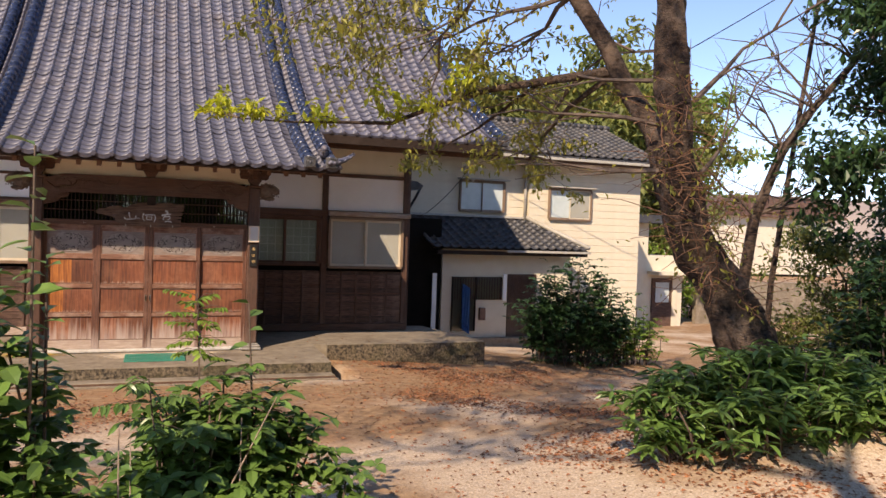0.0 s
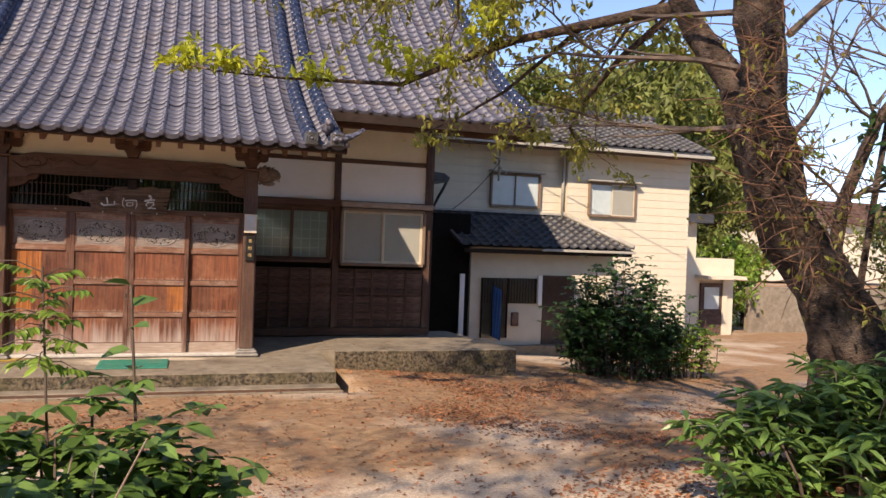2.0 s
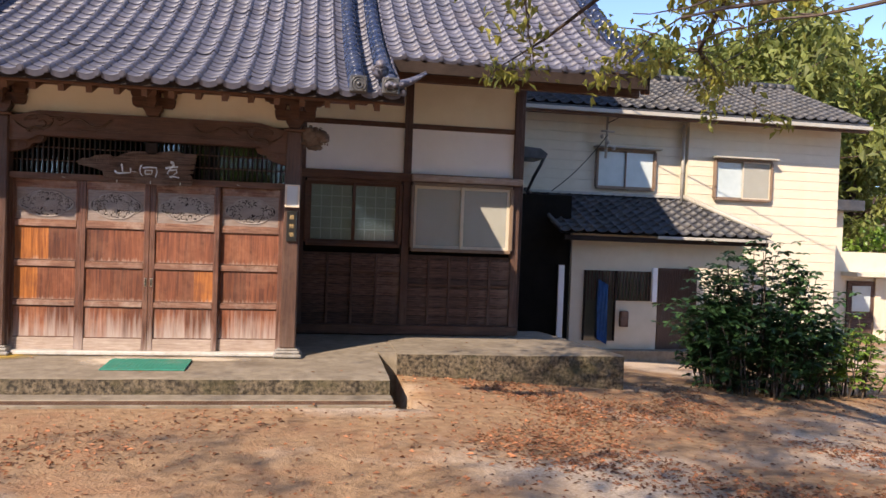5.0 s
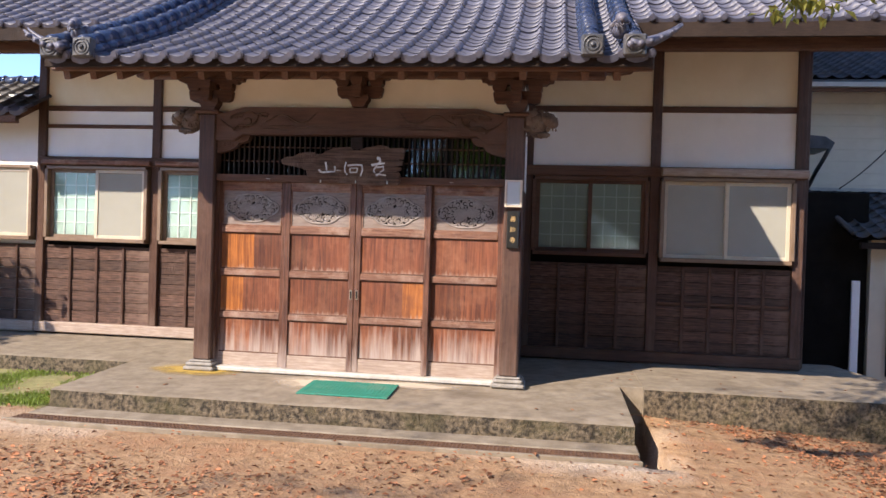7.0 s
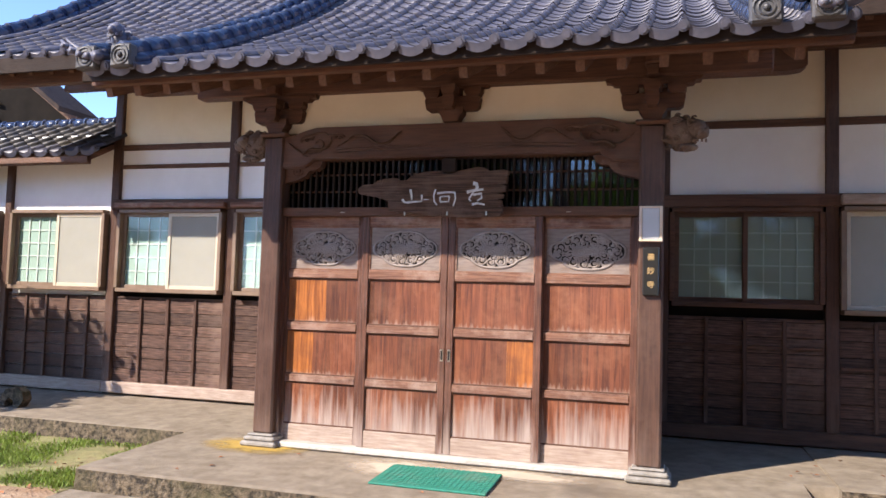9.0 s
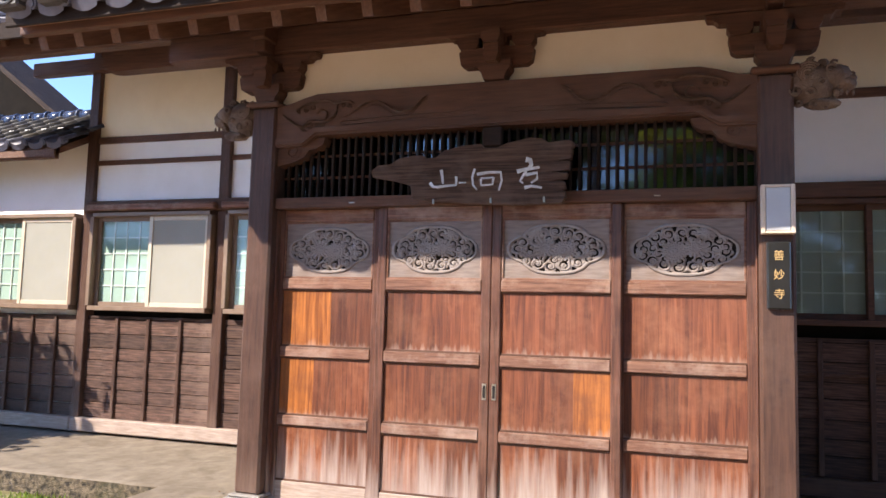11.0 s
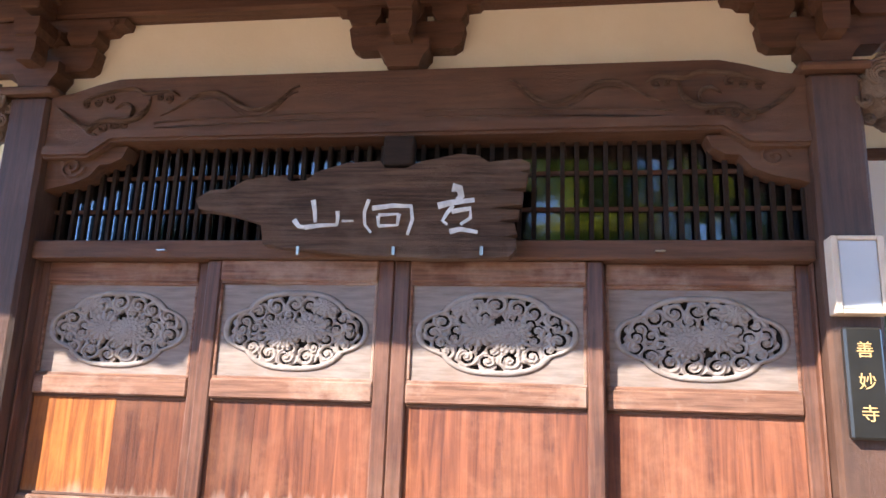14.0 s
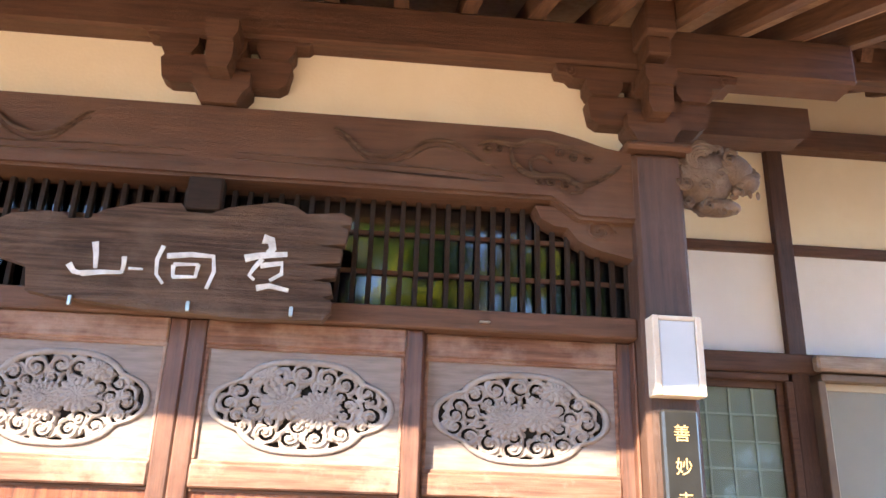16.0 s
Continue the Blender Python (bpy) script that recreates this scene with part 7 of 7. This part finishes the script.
def compound_sprig(base, top, seed, label, mat, n=9, big=0.32):
    """An upright stem with feathered leaves near its tip."""
    s = thing("sprig", base, label, "plant", "young plants")
    rnd = random.Random(seed)
    b, t = Vector(base), Vector(top)
    bm = bmesh.new()
    tube(bm, [b, b.lerp(t, 0.5) + Vector((0.02, 0.01, 0)), t], [0.008, 0.006, 0.004], 5)
    pos, way, up, ln, wd = [], [], [], [], []
    for k in range(n):
        a = 2.4 * k
        p = b.lerp(t, 0.78 + 0.22 * k / n)
        d = Vector((math.cos(a), math.sin(a), 0.25 - 0.5 * (1 - k / n)))
        e = p + d * big * rnd.uniform(0.7, 1.1)
        tube(bm, [p, p.lerp(e, 0.5) + Vector((0, 0, 0.02)), e], [0.003, 0.0025, 0.0015], 4)
        side = d.cross(Vector((0, 0, 1)))
        for j in range(8):
            q = p.lerp(e, 0.2 + 0.8 * j / 7)
            for sgn in (-1, 1):
                pos.append(q)
                way.append(side * sgn + d * 0.4 + Vector((rnd.gauss(0, 0.15), rnd.gauss(0, 0.15), rnd.uniform(-0.75, -0.1))))
                up.append((rnd.gauss(0, 0.3), rnd.gauss(0, 0.3), 1))
                ln.append(big * 0.34 * rnd.uniform(0.7, 1.1))
                wd.append(big * 0.14)
    part("stem", bm, TWIG, s)
    leaf_object("foliage", pos, way, up, ln, wd, mat, s, fine=True)


compound_sprig((0.3, 4.8, -0.45), (0.26, 4.8, 1.2), 1, "young plant with feathery green leaves", LEAF_LIGHT, 18, 0.17)
compound_sprig((0.1, 4.5, -0.45), (0.0, 4.5, 0.75), 3, "young plant with drooping feathery leaves", LEAF_SHRUB, 8, 0.26)


def big_leaf_stem(base, top, seed, n, leaf, label):
    s = thing("sapling", base, label, "plant", "broad-leaved stems")
    rnd = random.Random(seed)
    b, t = Vector(base), Vector(top)
    bm = bmesh.new()
    tube(bm, [b, b.lerp(t, 0.5) + Vector((0.03, 0.0, 0)), t], [0.011, 0.008, 0.005], 6)
    pos, way, up, ln, wd = [], [], [], [], []
    for k in range(n):
        a = 2.0 * k + rnd.gauss(0, 0.3)
        pos.append(b.lerp(t, 0.25 + 0.75 * k / (n - 1)))
        way.append((math.cos(a), math.sin(a), rnd.uniform(-0.2, 0.5)))
        up.append((rnd.gauss(0, 0.3), rnd.gauss(0, 0.3), 1))
        l = leaf * rnd.uniform(0.7, 1.15)
        ln.append(l)
        wd.append(l * 0.62)
    part("stem", bm, TWIG, s)
    leaf_object("foliage", pos, way, up, ln, wd, LEAF_SHRUB, s, fine=True)


big_leaf_stem((-0.5, 3.4, -0.28), (-0.44, 3.4, 1.9), 2, 40, 0.125, "upright stem with broad pale green leaves")
big_leaf_stem((0.6, 4.85, -0.45), (0.57, 4.85, 1.13), 7, 15, 0.13, "thin young stem with broad light leaves")
big_leaf_stem((-0.45, 3.5, -0.28), (-0.4, 3.5, 1.45), 3, 36, 0.12, "leaning stem with broad green leaves")


def dry_stalks():
    s = thing("dry_stalks", (-0.1, 4.0, -0.35), "thin dry straw-coloured stalks", "stalks")
    rnd = random.Random(31)
    bm = bmesh.new()
    for k in range(16):
        x, y = rnd.uniform(-0.7, 0.6), rnd.uniform(3.4, 4.6)
        p = Vector((x, y, ground_z(x, y) - 0.02))
        e = p + Vector((rnd.gauss(0, 0.2), rnd.gauss(0, 0.15), rnd.uniform(0.5, 1.1)))
        tube(bm, [p, p.lerp(e, 0.5) + Vector((rnd.gauss(0, 0.04), 0, 0)), e], [0.006, 0.005, 0.003], 4)
    tagged(part("stalks", bm, SILL, s), kind="stuff")


dry_stalks()


# ---- ground cover ----
def on_slab(x, y):
    return -2.75 < x < 2.98 and 11.5 < y < 13.3 or y > 13.4 and x < 6.1


def fallen_leaves():
    rnd = random.Random(77)
    pos, way, up, ln, wd = [], [], [], [], []
    while len(pos) < 34000:
        x, y = rnd.uniform(-5, 11), rnd.uniform(2.2, 14)
        dens = (0.1 + 2.0 * max(0, noise.noise(Vector((x * 0.55, y * 0.55, 5))))) * (1 if x > 2.2 else 0.45)
        if on_slab(x, y) or rnd.random() > dens:
            continue
        z = ground_z(x, y) + 0.025 * noise.noise(Vector((x * 0.9, y * 0.9, 0))) + 0.006
        pos.append((x, y, z))
        a = rnd.uniform(0, 6.28)
        way.append((math.cos(a), math.sin(a), rnd.uniform(-0.1, 0.35)))
        up.append((rnd.gauss(0, 0.35), rnd.gauss(0, 0.35), 1))
        l = rnd.uniform(0.022, 0.06)
        ln.append(l)
        wd.append(l * rnd.uniform(0.45, 0.8))
    ob = leaf_object("fallen_leaves", pos, way, up, ln, wd, LEAF_DRY, None)
    tagged(ob, "scattered dry red-brown leaves on the ground", "leaves", kind="stuff")
    pos, way, up, ln, wd = [], [], [], [], []
    for k in range(60):
        x, y = rnd.uniform(-2.4, 5.6), rnd.uniform(12.1, 14.6)
        if 2.7 < x and y < 13.5 or abs(x) < 1.8 and y > 13.0:
            continue
        pos.append((x, y, -0.53 + max(0, y - 12) * 0.04 + 0.012 if x < 2.7 else -0.455))
        a = rnd.uniform(0, 6.28)
        way.append((math.cos(a), math.sin(a), 0.2))
        up.append((0, 0, 1))
        ln.append(0.05)
        wd.append(0.03)
    tagged(leaf_object("fallen_leaves", pos, way, up, ln, wd, LEAF_DRY, None), "few dry leaves on the concrete", "leaves", kind="stuff")


fallen_leaves()


def turf():
    bm = bmesh.new()
    rows = []
    for j in range(17):
        row = []
        for i in range(45):
            x = -9.5 + i * 6.78 / 44
            w = 0.06 * noise.noise(Vector((x * 2.2, 1, 0)))
            y = 11.95 + w + (13.66 - 11.95 - w) * j / 16
            z = -0.7 + 0.025 * noise.noise(Vector((x * 2, y * 2, 4)))
            row.append(bm.verts.new((x, y, z)))
        rows.append(row)
    front = [bm.verts.new((v.co.x, v.co.y - 0.02, -0.75)) for v in rows[0]]
    rows.insert(0, front)
    for r0, r1 in zip(rows, rows[1:]):
        for i in range(44):
            bm.faces.new((r0[i], r0[i + 1], r1[i + 1], r1[i]))
    t = tagged(part("turf", bm, material("mossy_turf", (0.13, 0.13, 0.05), (0.32, 0.31, 0.13), 9, 0.95, 0.6, wear=(0.3, 0.2, 0.12), wear_scale=2, wear_amount=0.6), smooth=True), "raised strip of thin grass beside the walkway", "turf", kind="structure")
    rnd = random.Random(41)
    pos, way, up, ln, wd = [], [], [], [], []
    while len(pos) < 15000:
        x, y = rnd.uniform(-7.5, -2.74), rnd.uniform(11.95, 13.64)
        if rnd.random() > 0.35 + 1.2 * noise.noise(Vector((x * 1.6, y * 1.6, 9))):
            continue
        pos.append((x, y, -0.71))
        way.append((rnd.gauss(0, 0.6), rnd.gauss(0, 0.6), 1))
        up.append((rnd.gauss(0, 1), rnd.gauss(0, 1), 0.1))
        ln.append(rnd.uniform(0.03, 0.075))
        wd.append(0.008)
    tagged(leaf_object("grass", pos, way, up, ln, wd, GRASS, None), "short sunlit grass on the strip", "grass", kind="stuff")
    pos, way, up, ln, wd = [], [], [], [], []
    while len(pos) < 5000:
        x, y = rnd.uniform(-2.5, 1.3), rnd.uniform(2.5, 5.3)
        if math.hypot((x + 0.6) / 1.5, (y - 3.9) / 1.1) + 0.5 * noise.noise(Vector((x * 1.7, y * 1.7, 3))) > 0.95:
            continue
        pos.append((x, y, ground_z(x, y)))
        way.append((rnd.gauss(0, 0.6), rnd.gauss(0, 0.6), 1))
        up.append((rnd.gauss(0, 1), rnd.gauss(0, 1), 0.1))
        ln.append(rnd.uniform(0.06, 0.18))
        wd.append(0.012)
    tagged(leaf_object("grass", pos, way, up, ln, wd, GRASS, None), "tufts of yellow-green grass under the shrubs", "grass", kind="stuff")


turf()


def wall_foot_stone():
    bm = bmesh.new()
    prism(bm, [(-0.2, 0), (-0.2, 0.1), (-0.13, 0.19), (0.0, 0.22), (0.1, 0.17), (0.12, 0.08), (0.06, 0.0), (-0.02, 0.0), (-0.02, 0.07), (-0.08, 0.1), (-0.13, 0.06), (-0.13, 0)], -0.06, 0.06)
    bmesh.ops.translate(bm, verts=bm.verts, vec=(-5.27, 14.08, -0.5))
    tagged(part("boot_scraper", bm, MOSSY), "small dark arched iron scraper on the walkway", "boot scraper")


wall_foot_stone()
